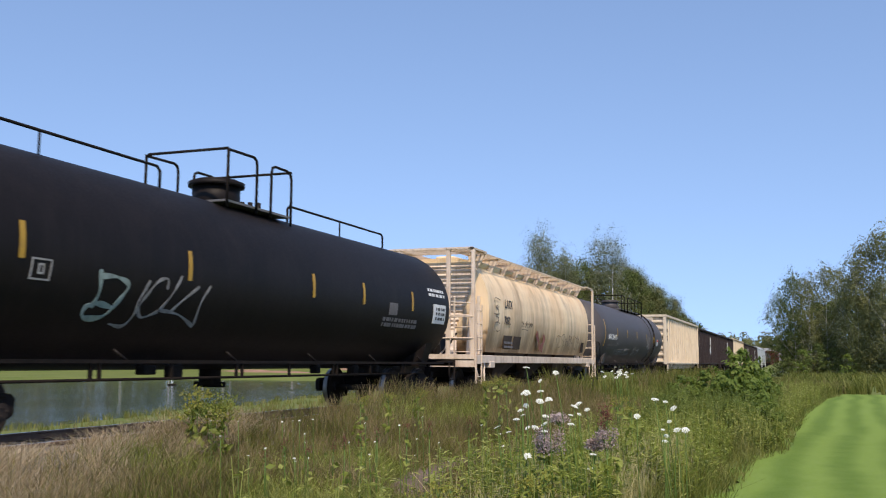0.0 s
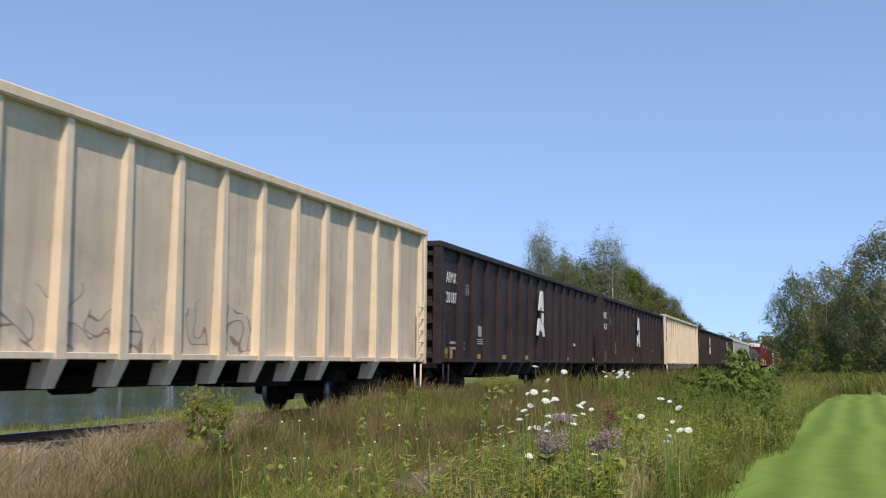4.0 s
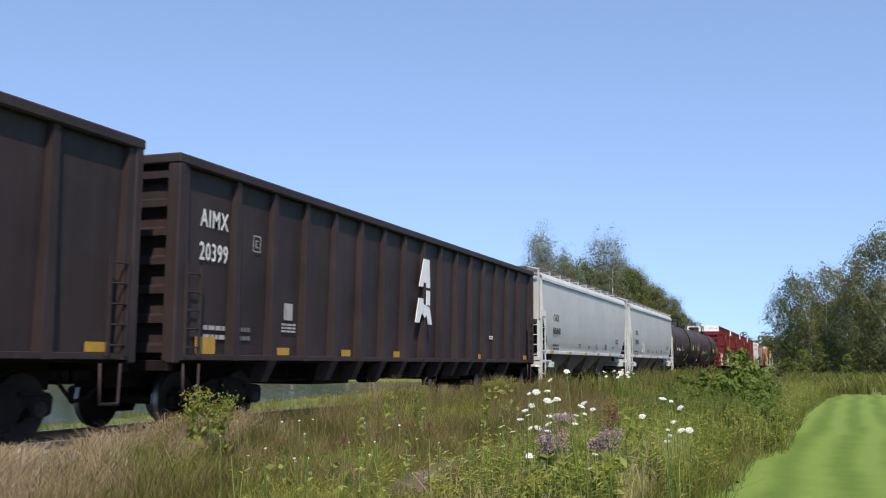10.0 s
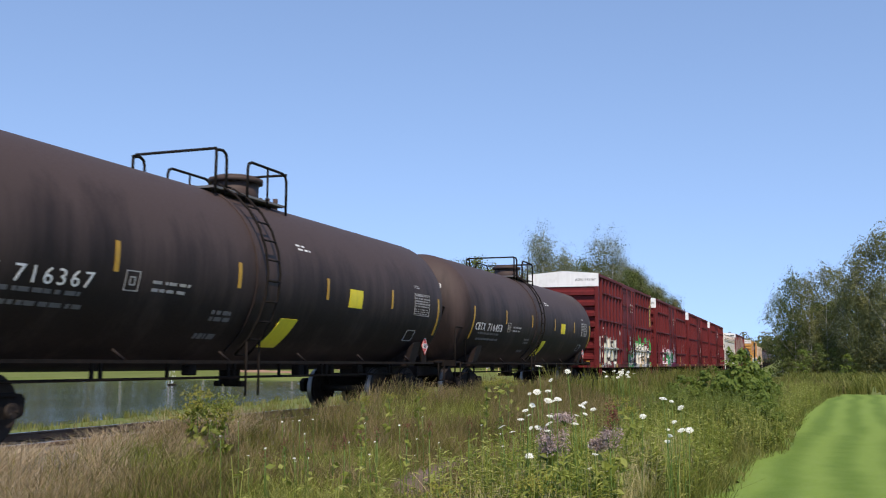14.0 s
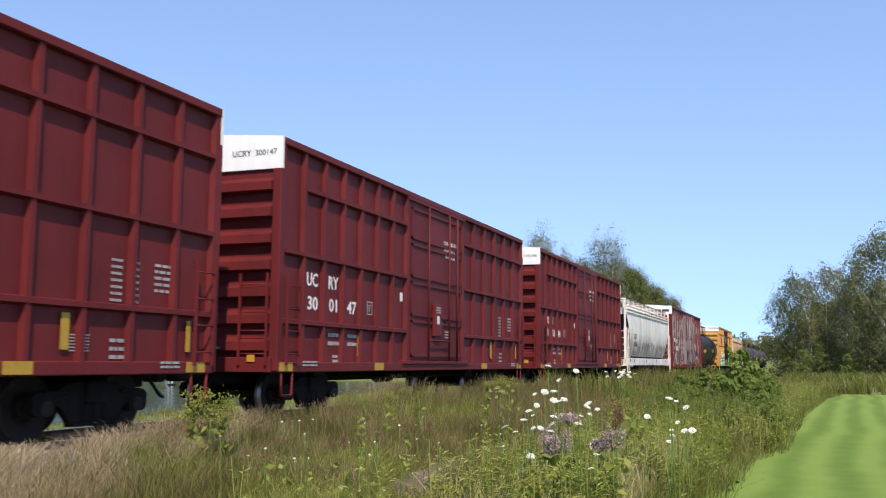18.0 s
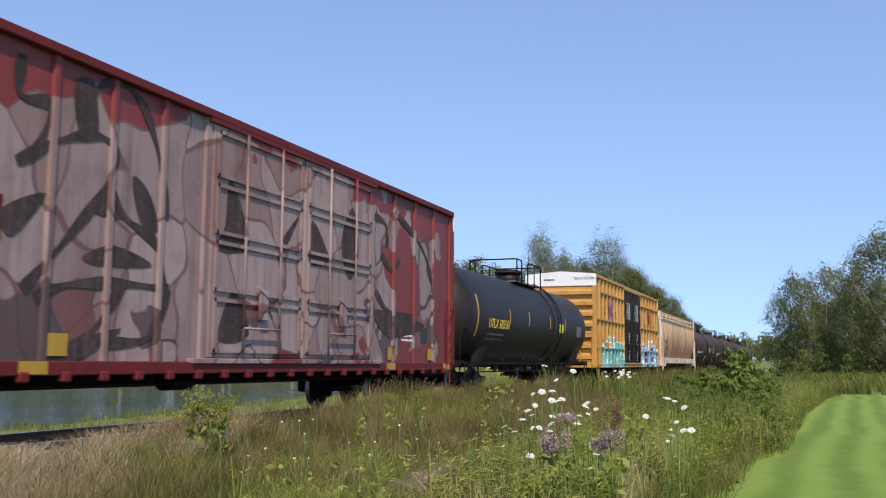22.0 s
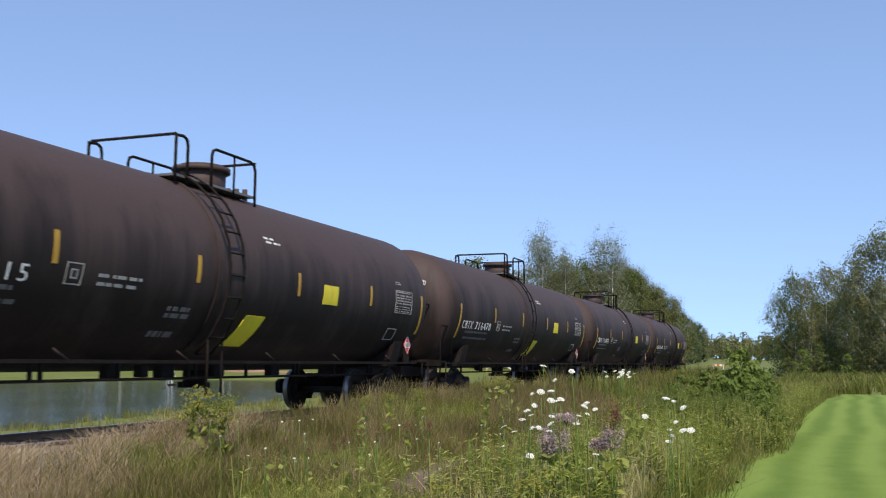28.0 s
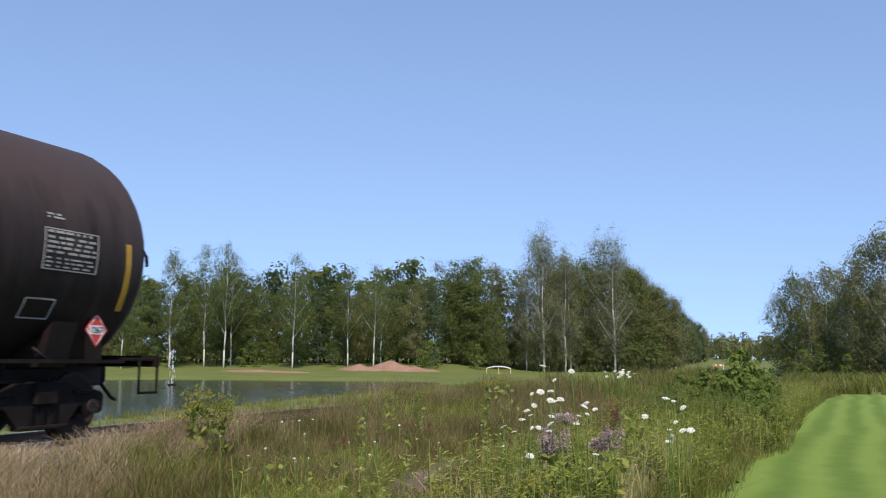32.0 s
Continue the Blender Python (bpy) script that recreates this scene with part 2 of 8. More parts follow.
def leafy(name, cols, rough=0.55, through_light=0.35, vary=0.7, patch_scale=0.35, patch_amp=0.2):
    """Leaves or blades: each island takes its own tint."""
    m, nt, bsdf = shader(name)
    geo = nt.nodes.new("ShaderNodeNewGeometry")
    cr = nt.nodes.new("ShaderNodeValToRGB")
    while len(cr.color_ramp.elements) < len(cols):
        cr.color_ramp.elements.new(0.5)
    for i, c in enumerate(cols):
        cr.color_ramp.elements[i].position, cr.color_ramp.elements[i].color = i / max(1, len(cols) - 1), rgb(c)
    info = nt.nodes.new("ShaderNodeObjectInfo")
    mixr = calc(nt, "ADD", calc(nt, "MULTIPLY", geo.outputs["Random Per Island"], vary), calc(nt, "MULTIPLY", info.outputs["Random"], 0.3))
    mixr = calc(nt, "ADD", mixr, (0.7 - vary) / 2)
    patch = noise_node(nt, coords(nt), patch_scale, 3)
    mixr = calc(nt, "ADD", mixr, ramp(nt, patch, 0.3, 0.7, -patch_amp, patch_amp), True)
    nt.links.new(mixr, cr.inputs["Fac"])
    nt.links.new(cr.outputs["Color"], bsdf.inputs["Base Color"])
    bsdf.inputs["Roughness"].default_value = rough
    bsdf.inputs["Specular IOR Level"].default_value = 0.25
    tr = nt.nodes.new("ShaderNodeBsdfTranslucent")
    nt.links.new(cr.outputs["Color"], tr.inputs["Color"])
    mx = nt.nodes.new("ShaderNodeMixShader")
    mx.inputs[0].default_value = through_light
    nt.links.new(bsdf.outputs[0], mx.inputs[1])
    nt.links.new(tr.outputs[0], mx.inputs[2])
    nt.links.new(mx.outputs[0], nt.nodes["Material Output"].inputs["Surface"])
    return m


def soil(name, a, b, c, s1, s2, rough=0.9, bump=0.6, dist=0.05):
    m, nt, bsdf = shader(name)
    v = coords(nt)
    col = mixc(nt, ramp(nt, noise_node(nt, v, s1, 5), 0.35, 0.65), a, b)
    col = mixc(nt, calc(nt, "MULTIPLY", ramp(nt, noise_node(nt, v, s2, 6, 0.7), 0.45, 0.7), 0.6), col, c)
    nt.links.new(col, bsdf.inputs["Base Color"])
    bsdf.inputs["Roughness"].default_value = rough
    bsdf.inputs["Specular IOR Level"].default_value = 0.2
    bumped(nt, bsdf, noise_node(nt, v, s2 * 2, 6, 0.7), bump, dist)
    return m


RUST, GRIME = (0.16, 0.075, 0.035), (0.035, 0.03, 0.026)
TANK_BLACK = paint("tank_black", (0.0088, 0.0066, 0.006), (0.0132, 0.0100, 0.0092), 0.5, 0, 0.5, (0.028, 0.021, 0.019), 0.3, 0.3, 0.06, spec=0.14)
# these tanks turn lighter and browner over the upper half
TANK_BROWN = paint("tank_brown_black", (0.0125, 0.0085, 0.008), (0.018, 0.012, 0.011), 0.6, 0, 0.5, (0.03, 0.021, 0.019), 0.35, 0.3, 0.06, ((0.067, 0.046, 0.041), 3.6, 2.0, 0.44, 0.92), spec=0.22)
TANK_GREY = paint("tank_faded_black", (0.062, 0.055, 0.055), (0.082, 0.073, 0.072), 0.5, 0, 0.5, (0.07, 0.06, 0.055), 0.35, 0.3, 0.06, spec=0.25)
GEAR = paint("running_gear", (0.008, 0.007, 0.0065), (0.017, 0.013, 0.011), 0.85, 0, 2.0, (0.035, 0.025, 0.019), 0.5, 0.2, 0.3, spec=0.12)
WHEEL = paint("wheel_steel", (0.02, 0.015, 0.013), (0.035, 0.027, 0.022), 0.7, 0.0, 3.0, GRIME, 0.5, 0.0, 0.1, spec=0.15)
TREAD = paint("worn_tread", (0.24, 0.22, 0.21), (0.18, 0.165, 0.155), 0.4, 1.0, 3.0, RUST, 0.2, 0.0, 0.02)
GON_BROWN = paint("gondola_brown", (0.026, 0.0185, 0.019), (0.039, 0.0275, 0.0275), 0.6, 0, 0.6, (0.06, 0.046, 0.042), 0.4, 0.35, 0.22, spec=0.22)
GON_CREAM = paint("gondola_cream", (0.62, 0.51, 0.37), (0.70, 0.59, 0.44), 0.6, 0, 0.6, (0.32, 0.25, 0.18), 0.35, 0.3, 0.25)
GON_CREAM_PANEL = paint("gondola_grey_cream", (0.52, 0.43, 0.32), (0.62, 0.52, 0.39), 0.6, 0, 0.6, (0.22, 0.17, 0.12), 0.5, 0.4, 0.25)
WHITE = paint("white_paint", (0.72, 0.72, 0.70), (0.8, 0.8, 0.78), 0.5, 0, 1.2, (0.4, 0.37, 0.33), 0.25, 0.2, 0.05)
LETTER_WHITE = paint("white_lettering", (0.62, 0.62, 0.60), (0.75, 0.75, 0.73), 0.6, 0, 2.5, (0.3, 0.28, 0.26), 0.3, 0.2, 0.0)
LETTER_DIM = paint("faded_lettering", (0.13, 0.12, 0.12), (0.17, 0.16, 0.155), 0.7, 0, 2.5, (0.06, 0.05, 0.05), 0.4, 0.2, 0.0)
LETTER_GREY = paint("weathered_grey_print", (0.30, 0.29, 0.28), (0.40, 0.39, 0.37), 0.7, 0, 2.5, (0.12, 0.11, 0.10), 0.4, 0.3, 0.0)
LETTER_BLACK = paint("black_lettering", (0.03, 0.03, 0.03), (0.045, 0.045, 0.045), 0.6, 0, 2.5, (0.2, 0.18, 0.15), 0.15, 0.2, 0.0)
LETTER_GOLD = paint("gold_lettering", (0.62, 0.43, 0.05), (0.7, 0.5, 0.07), 0.55, 0, 2.5, (0.2, 0.15, 0.05), 0.25, 0.2, 0.0)
TAPE_YELLOW = paint("reflective_yellow", (0.46, 0.27, 0.03), (0.38, 0.22, 0.03), 0.45, 0, 4, (0.2, 0.12, 0.03), 0.35, 0.25, 0.0)
SIGN_YELLOW = paint("placard_yellow", (0.80, 0.66, 0.03), (0.72, 0.6, 0.04), 0.5, 0, 4, (0.3, 0.24, 0.05), 0.2, 0.2, 0.0)
SIGN_RED = paint("placard_red", (0.62, 0.05, 0.04), (0.55, 0.05, 0.05), 0.5, 0, 4, (0.2, 0.05, 0.04), 0.2, 0.2, 0.0)
HOP_GREY = paint("hopper_grey", (0.42, 0.42, 0.40), (0.48, 0.48, 0.455), 0.42, 0, 0.35, (0.30, 0.29, 0.265), 0.35, 0.06, 0.45)
HOP_TAN = paint("hopper_tan", (0.78, 0.54, 0.30), (0.86, 0.67, 0.43), 0.5, 0, 0.4, (0.42, 0.22, 0.09), 0.5, 0.2, 0.12, ((0.13, 0.075, 0.035), 1.2, 2.8, 0.40, 0.8))
HOP_WHITE = paint("hopper_dirty_white", (0.72, 0.66, 0.57), (0.86, 0.80, 0.71), 0.55, 0, 0.35, (0.42, 0.34, 0.25), 0.45, 0.2, 0.12, ((0.085, 0.078, 0.07), 1.3, 2.7, 0.40, 0.72))
HOP_RUSTY = paint("hopper_rust_stained", (0.80, 0.50, 0.25), (0.86, 0.61, 0.36), 0.55, 0, 0.5, (0.42, 0.15, 0.065), 0.55, 0.25, 0.12, ((0.24, 0.088, 0.04), 1.2, 3.9, 0.44, 0.85))
TAN_TRIM = paint("tan_trim", (0.66, 0.53, 0.40), (0.72, 0.60, 0.48), 0.6, 0, 0.8, (0.22, 0.11, 0.05), 0.5, 0.5, 0.15)
WHITE_TRIM = paint("dirty_white_trim", (0.70, 0.65, 0.58), (0.78, 0.73, 0.67), 0.55, 0, 1.0, (0.25, 0.15, 0.09), 0.4, 0.5, 0.1)
GREY_TRIM = paint("light_grey_trim", (0.50, 0.52, 0.51), (0.58, 0.6, 0.585), 0.5, 0, 1.0, (0.22, 0.2, 0.17), 0.35, 0.35, 0.1)
# bay tones: grime plus the shade under the car body, put into the colour
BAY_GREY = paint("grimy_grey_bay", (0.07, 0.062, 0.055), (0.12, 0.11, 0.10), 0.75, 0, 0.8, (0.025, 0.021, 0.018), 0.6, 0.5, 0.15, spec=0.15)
BAY_SHADE_DIRT = paint("grimy_bay", (0.045, 0.034, 0.027), (0.085, 0.064, 0.05), 0.85, 0, 1.0, (0.02, 0.016, 0.013), 0.6, 0.4, 0.2, spec=0.12)
# near-black that paints in the shade of the end recesses and openings
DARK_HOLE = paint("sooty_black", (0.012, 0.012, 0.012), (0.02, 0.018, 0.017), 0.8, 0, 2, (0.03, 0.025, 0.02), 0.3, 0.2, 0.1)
GRATE = paint("galvanised_grating", (0.16, 0.155, 0.15), (0.22, 0.21, 0.20), 0.6, 0.5, 2, RUST, 0.3, 0.1, 0.1)
GREEN_TAGS = [dict(field=(-0.5, 1.8, 0.75, 1.65), size=(0.9, 0.5), colours=[(0.05, 0.33, 0.08), (0.07, 0.40, 0.11), (0.04, 0.28, 0.07)], ink=(0.04, 0.22, 0.06), line=0.03, bare=0.1, seed=4.2, rag=0.2),
              dict(field=(1.3, 7.7, 1.2, 2.3), size=(0.9, 0.5), colours=[(0.05, 0.33, 0.08), (0.07, 0.40, 0.11), (0.04, 0.28, 0.07)], ink=(0.04, 0.22, 0.06), line=0.03, bare=0.25, seed=8.2, rag=0.3),
              dict(field=(1.5, 7.4, 0.75, 2.12), size=(0.55, 1.0), colours=[(0.62, 0.55, 0.44), (0.70, 0.64, 0.54), (0.66, 0.60, 0.50), (0.03, 0.03, 0.05), (0.56, 0.45, 0.33), (0.74, 0.70, 0.62), (0.68, 0.62, 0.52)], ink=(0.02, 0.02, 0.03), line=0.045, shine=(0.8, 0.78, 0.72), bare=0.0, seed=3.1, halo=(0.74, 0.71, 0.64), ink2=(0.02, 0.02, 0.03), halo_width=0.07, rag=0.16),
              dict(field=(-0.2, 1.7, 0.95, 1.5), size=(0.9, 0.5), colours=[(0.03, 0.035, 0.08), (0.6, 0.5, 0.38), (0.05, 0.33, 0.08)], ink=(0.66, 0.6, 0.5), line=0.05, bare=0.0, seed=6.1),
              dict(field=(-7.4, -3.0, 1.0, 2.2), size=(0.6, 1.2), colours=[(0.5, 0.52, 0.42), (0.62, 0.6, 0.5), (0.3, 0.34, 0.22)], ink=(0.02, 0.02, 0.02), line=0.06, shine=(0.8, 0.8, 0.76), bare=0.15, seed=5.5)]
PINK_TAGS = [dict(field=(-5.0, 1.4, 0.8, 2.05), size=(1.1, 0.6), colours=[(0.34, 0.045, 0.17), (0.26, 0.035, 0.11), (0.40, 0.07, 0.22)], ink=(0.3, 0.05, 0.16), line=0.03, bare=0.35, seed=2.2, cover=0.6, rag=0.3, amp=1.4),
             dict(field=(-4.55, -1.0, 0.85, 1.98), size=(0.5, 0.9), colours=[(0.03, 0.23, 0.09), (0.14, 0.02, 0.04), (0.03, 0.26, 0.10), (0.55, 0.52, 0.5)], ink=(0.66, 0.58, 0.60), line=0.07, bare=0.08, seed=6.4, halo=(0.68, 0.58, 0.60), ink2=(0.16, 0.02, 0.06), halo_width=0.06, rag=0.14),
             dict(field=(-1.2, 0.85, 1.3, 2.0), size=(0.4, 0.8), colours=[(0.03, 0.24, 0.10), (0.04, 0.28, 0.12), (0.10, 0.02, 0.04)], ink=(0.66, 0.60, 0.60), line=0.08, bare=0.05, seed=1.4, halo=(0.70, 0.62, 0.62), ink2=(0.10, 0.02, 0.05), halo_width=0.05, rag=0.1)]
GREY_TAGS = [dict(field=(-9.3, 5.6, 0.7, 4.9), size=(1.2, 1.6), colours=[(0.27, 0.195, 0.18), (0.32, 0.24, 0.225), (0.29, 0.215, 0.20), (0.35, 0.27, 0.255), (0.25, 0.17, 0.155)], ink=(0.15, 0.085, 0.078), line=0.018, bare=0.12, seed=4.0, amp=2.2, wob=0.6, cover=0.9, rag=0.4),
             dict(field=(4.2, 8.6, 1.5, 4.3), size=(0.7, 1.5), colours=[(0.27, 0.20, 0.185), (0.31, 0.235, 0.22)], ink=(0.06, 0.035, 0.035), line=0.05, bare=0.3, seed=1.2, amp=1.6, wob=0.9, rag=0.4),
             dict(field=(-9.2, 8.6, 0.85, 1.9), size=(0.7, 0.7), colours=[(0.33, 0.26, 0.25), (0.05, 0.03, 0.03), (0.16, 0.05, 0.045)], ink=(0.03, 0.022, 0.022), line=0.05, bare=0.6, seed=9.0, amp=1.2, wob=1.0, cover=0.8)]
TEAL_TAGS = [dict(field=(-8.5, -7.3, 1.3, 2.25), size=(0.7, 0.5), colours=[(0.10, 0.03, 0.09), (0.14, 0.05, 0.12)], ink=(0.05, 0.02, 0.05), line=0.04, bare=0.15, seed=1.0, cover=0.85),
             dict(field=(-8.3, -2.35, 0.62, 2.1), size=(0.48, 0.8), colours=[(0.10, 0.40, 0.36), (0.13, 0.45, 0.40), (0.04, 0.05, 0.06), (0.09, 0.36, 0.33), (0.15, 0.47, 0.42), (0.05, 0.20, 0.20)], ink=(0.62, 0.70, 0.68), line=0.04, bare=0.02, seed=7.0, halo=(0.74, 0.78, 0.76), ink2=(0.05, 0.16, 0.16), halo_width=0.08, rag=0.3),
             dict(field=(2.75, 9.2, 0.6, 2.2), size=(0.42, 0.8), colours=[(0.10, 0.34, 0.55), (0.16, 0.44, 0.64), (0.05, 0.03, 0.07), (0.22, 0.50, 0.68), (0.12, 0.38, 0.58)], ink=(0.70, 0.76, 0.80), line=0.045, bare=0.02, seed=2.5, halo=(0.74, 0.79, 0.82), ink2=(0.05, 0.04, 0.09), halo_width=0.08, rag=0.3)]
GON_TAGS_B = [dict(field=(-4.4, 2.4, 1.15, 1.95), size=(0.45, 0.5), colours=[(0.50, 0.44, 0.36), (0.46, 0.4, 0.33)], ink=(0.12, 0.06, 0.05), line=0.05, bare=0.5, seed=5.3, cover=0.75, amp=1.6)]
BOX_RED = paint("boxcar_red", (0.115, 0.0145, 0.0155), (0.142, 0.019, 0.0195), 0.55, 0, 0.6, (0.055, 0.012, 0.012), 0.5, 0.45, 0.18, spec=0.18)
BOX_RED_GREEN = paint("boxcar_red_sprayed_green", (0.115, 0.0145, 0.0155), (0.142, 0.019, 0.0195), 0.55, 0, 0.6, (0.055, 0.012, 0.012), 0.3, 0.3, 0.18, None, GREEN_TAGS, 0.18)
BOX_RED_PINK = paint("boxcar_red_sprayed_pink", (0.115, 0.0145, 0.0155), (0.142, 0.019, 0.0195), 0.55, 0, 0.6, (0.055, 0.012, 0.012), 0.3, 0.3, 0.18, None, PINK_TAGS, 0.18)
BOX_RED_GREY = paint("boxcar_red_sprayed_grey", (0.18, 0.028, 0.026), (0.21, 0.034, 0.031), 0.5, 0, 0.6, (0.10, 0.035, 0.03), 0.45, 0.6, 0.18, None, GREY_TAGS)
BOX_YELLOW = paint("boxcar_yellow", (0.47, 0.245, 0.06), (0.54, 0.29, 0.075), 0.5, 0, 0.6, (0.24, 0.12, 0.035), 0.4, 0.4, 0.18)
BOX_YELLOW_TEAL = paint("boxcar_yellow_sprayed_teal", (0.47, 0.245, 0.06), (0.54, 0.29, 0.075), 0.5, 0, 0.6, (0.24, 0.12, 0.035), 0.35, 0.35, 0.18, None, TEAL_TAGS)
DOOR_BLACK = paint("door_black", (0.020, 0.0155, 0.0155), (0.028, 0.022, 0.022), 0.55, 0, 0.8, (0.05, 0.036, 0.03), 0.4, 0.35, 0.15, spec=0.15)
GON_GREY_PANEL = paint("gondola_dirty_panel", (0.40, 0.345, 0.28), (0.50, 0.43, 0.345), 0.6, 0, 0.6, (0.26, 0.20, 0.15), 0.5, 0.25, 0.35)
GON_CREAM_TAG_B = paint("gondola_cream_scrawled", (0.52, 0.43, 0.32), (0.62, 0.52, 0.39), 0.6, 0, 0.6, (0.22, 0.18, 0.14), 0.5, 0.4, 0.25, None, GON_TAGS_B)

# ---- lettering ----
FLAT_TEXT = {}
SIDE = Matrix(((0, 0, 1, 0), (1, 0, 0, 0), (0, 1, 0, 0), (0, 0, 0, 1)))      # reads along +y, faces +x
FRONT = Matrix(((1, 0, 0, 0), (0, 0, -1, 0), (0, 1, 0, 0), (0, 0, 0, 1)))    # reads along +x, faces -y


def text_mesh(words, size, squeeze, bold, gap=1.0):
    key = (words, size, squeeze, bold, gap)
    if key not in FLAT_TEXT:
        cu = bpy.data.curves.new("lettering", "FONT")
        cu.body, cu.size, cu.extrude, cu.resolution_u, cu.offset, cu.space_character = words, size / 0.73, 0.002, 2, bold, gap
        ob = bpy.data.objects.new("lettering", cu)
        scene.collection.objects.link(ob)
        bpy.context.view_layer.update()
        me = bpy.data.meshes.new_from_object(ob.evaluated_get(bpy.context.evaluated_depsgraph_get()))
        FLAT_TEXT[key] = ([(v.co.x * squeeze, v.co.y, v.co.z) for v in me.vertices], [tuple(p.vertices) for p in me.polygons])
        bpy.data.objects.remove(ob)
        bpy.data.meshes.remove(me)
        bpy.data.curves.remove(cu)
    return FLAT_TEXT[key]


def letters(car, words, at, size, material, facing=SIDE, squeeze=0.78, bold=0.0, round_r=0.0, axis_z=0.0, label="painted lettering", fit=0.0, gap=1.0):
    """Words painted on a car, lower left corner at `at`; with round_r they bend round a tank of that radius."""
    if fit:
        vs, fs = text_mesh(words, size, 1.0, bold, gap)
        squeeze = fit / max(p[0] for p in vs)
    vs, fs = text_mesh(words, size, squeeze, bold, gap)
    g, out = Geo(), []
    for p in vs:
        q = facing @ Vector(p) + Vector(at)
        if round_r:
            ang = (q.z - axis_z) / round_r
            r = round_r + 0.010 + p[2]
            q = Vector((r * math.cos(ang), q.y, axis_z + r * math.sin(ang)))
        out.append(q)
    g.add(out, fs)
    return part("lettering", g, material, car, label)


def bars(car, y, z, w, rows, pitch, thick, x, material, seed=1, facing="side"):
    """Small print that cannot be read: rows of short bars."""
    rnd, g = random.Random(seed), Geo()
    for k in range(rows):
        a, zz = 0.0, z - k * pitch
        while a < w:
            b = min(w, a + rnd.uniform(0.12, 0.4) * w)
            if facing == "side":
                g.box(x, x + 0.004, y + a, y + b, zz - thick, zz)
            else:
                g.box(y + a, y + b, x - 0.004, x, zz - thick, zz)
            a = b + 0.06 * w
    return part("small_print", g, material, car, "rows of small print too fine to read")


def wrapped(y, z, x, round_r, axis_z, lift):
    if not round_r:
        return Vector((x + lift, y, z))
    a = math.asin(max(-0.95, min(0.95, (z - axis_z) / round_r)))
    return Vector(((round_r + lift) * math.cos(a), y, axis_z + (round_r + lift) * math.sin(a)))


def stroke(g, pts, thick, x, round_r=0.0, axis_z=0.0):
    """A sprayed or chalked line through pts (y, z), as a thin raised ribbon."""
    line = []
    p = [pts[0]] + list(pts) + [pts[-1]]
    for i in range(1, len(p) - 2):
        for q in range(5):
            t = q / 5
            line.append([0.5 * (2 * p[i][c] + (p[i + 1][c] - p[i - 1][c]) * t + (2 * p[i - 1][c] - 5 * p[i][c] + 4 * p[i + 1][c] - p[i + 2][c]) * t * t + (3 * p[i][c] - p[i - 1][c] - 3 * p[i + 1][c] + p[i + 2][c]) * t ** 3) for c in (0, 1)])
    line.append(list(pts[-1]))
    rings = []
    for i, (y, z) in enumerate(line):
        a, b = line[max(0, i - 1)], line[min(len(line) - 1, i + 1)]
        d = Vector((b[0] - a[0], b[1] - a[1]))
        d = d.normalized() if d.length > 1e-6 else Vector((1, 0))
        w = thick * (0.7 + 0.3 * math.sin(i * 0.9))
        n = Vector((-d.y, d.x)) * w / 2
        rings.append([wrapped(y + n.x, z + n.y, x, round_r, axis_z, 0.003), wrapped(y + n.x, z + n.y, x, round_r, axis_z, 0.007), wrapped(y - n.x, z - n.y, x, round_r, axis_z, 0.007), wrapped(y - n.x, z - n.y, x, round_r, axis_z, 0.003)])
    g.loft(rings, False, True)


HASTY = [[[(0.05, 0.0), (0.15, 1.0), (0.5, 0.35), (0.65, 0.95), (0.8, 0.05)]], [[(0.9, 0.85), (0.35, 0.95), (0.1, 0.4), (0.4, 0.0), (0.9, 0.2)]], [[(0.1, 1.0), (0.15, 0.05), (0.7, 0.1)], [(0.1, 0.55), (0.6, 0.6)]],
         [[(0.05, 0.0), (0.4, 1.0), (0.75, 0.0)], [(0.2, 0.4), (0.65, 0.35)]], [[(0.8, 0.95), (0.25, 0.8), (0.75, 0.45), (0.6, 0.05), (0.05, 0.1)]], [[(0.15, 0.0), (0.2, 1.0), (0.7, 0.75), (0.25, 0.5), (0.8, 0.0)]], [[(0.05, 1.0), (0.3, 0.1), (0.5, 0.7), (0.7, 0.1), (0.95, 1.0)]]]


def scrawl(car, y0, y1, z0, z1, n, material, seed, thick=0.03, x=0.0, round_r=0.0, axis_z=0.0, label="quick sprayed scrawl", upright=False):
    """n loopy letters in a field, none of them readable."""
    rnd, g = random.Random(seed), Geo()
    for k in range(n):
        if upright:
            a, b, c, d = y0, y1, z0 + (z1 - z0) * k / n, z0 + (z1 - z0) * (k + 1.3) / n
        else:
            a, b, c, d = y0 + (y1 - y0) * k / n, y0 + (y1 - y0) * (k + 1.15) / n, z0, z1
        for shape in rnd.choice(HASTY):
            pts = [(a + (b - a) * (u + rnd.uniform(-0.12, 0.12)), c + (d - c) * (v + rnd.uniform(-0.12, 0.12))) for u, v in shape]
            stroke(g, pts, thick * rnd.uniform(0.7, 1.2), x, round_r, axis_z)
    return part("spray_scrawl", g, material, car, label)


def strokes(car, lines, thick, x, material, label, round_r=0.0, axis_z=0.0):
    """Each line sprayed as a part of its own."""
    for pts in lines:
        g = Geo()
        stroke(g, pts, thick, x, round_r, axis_z)
        part("spray_line", g, material, car, label)


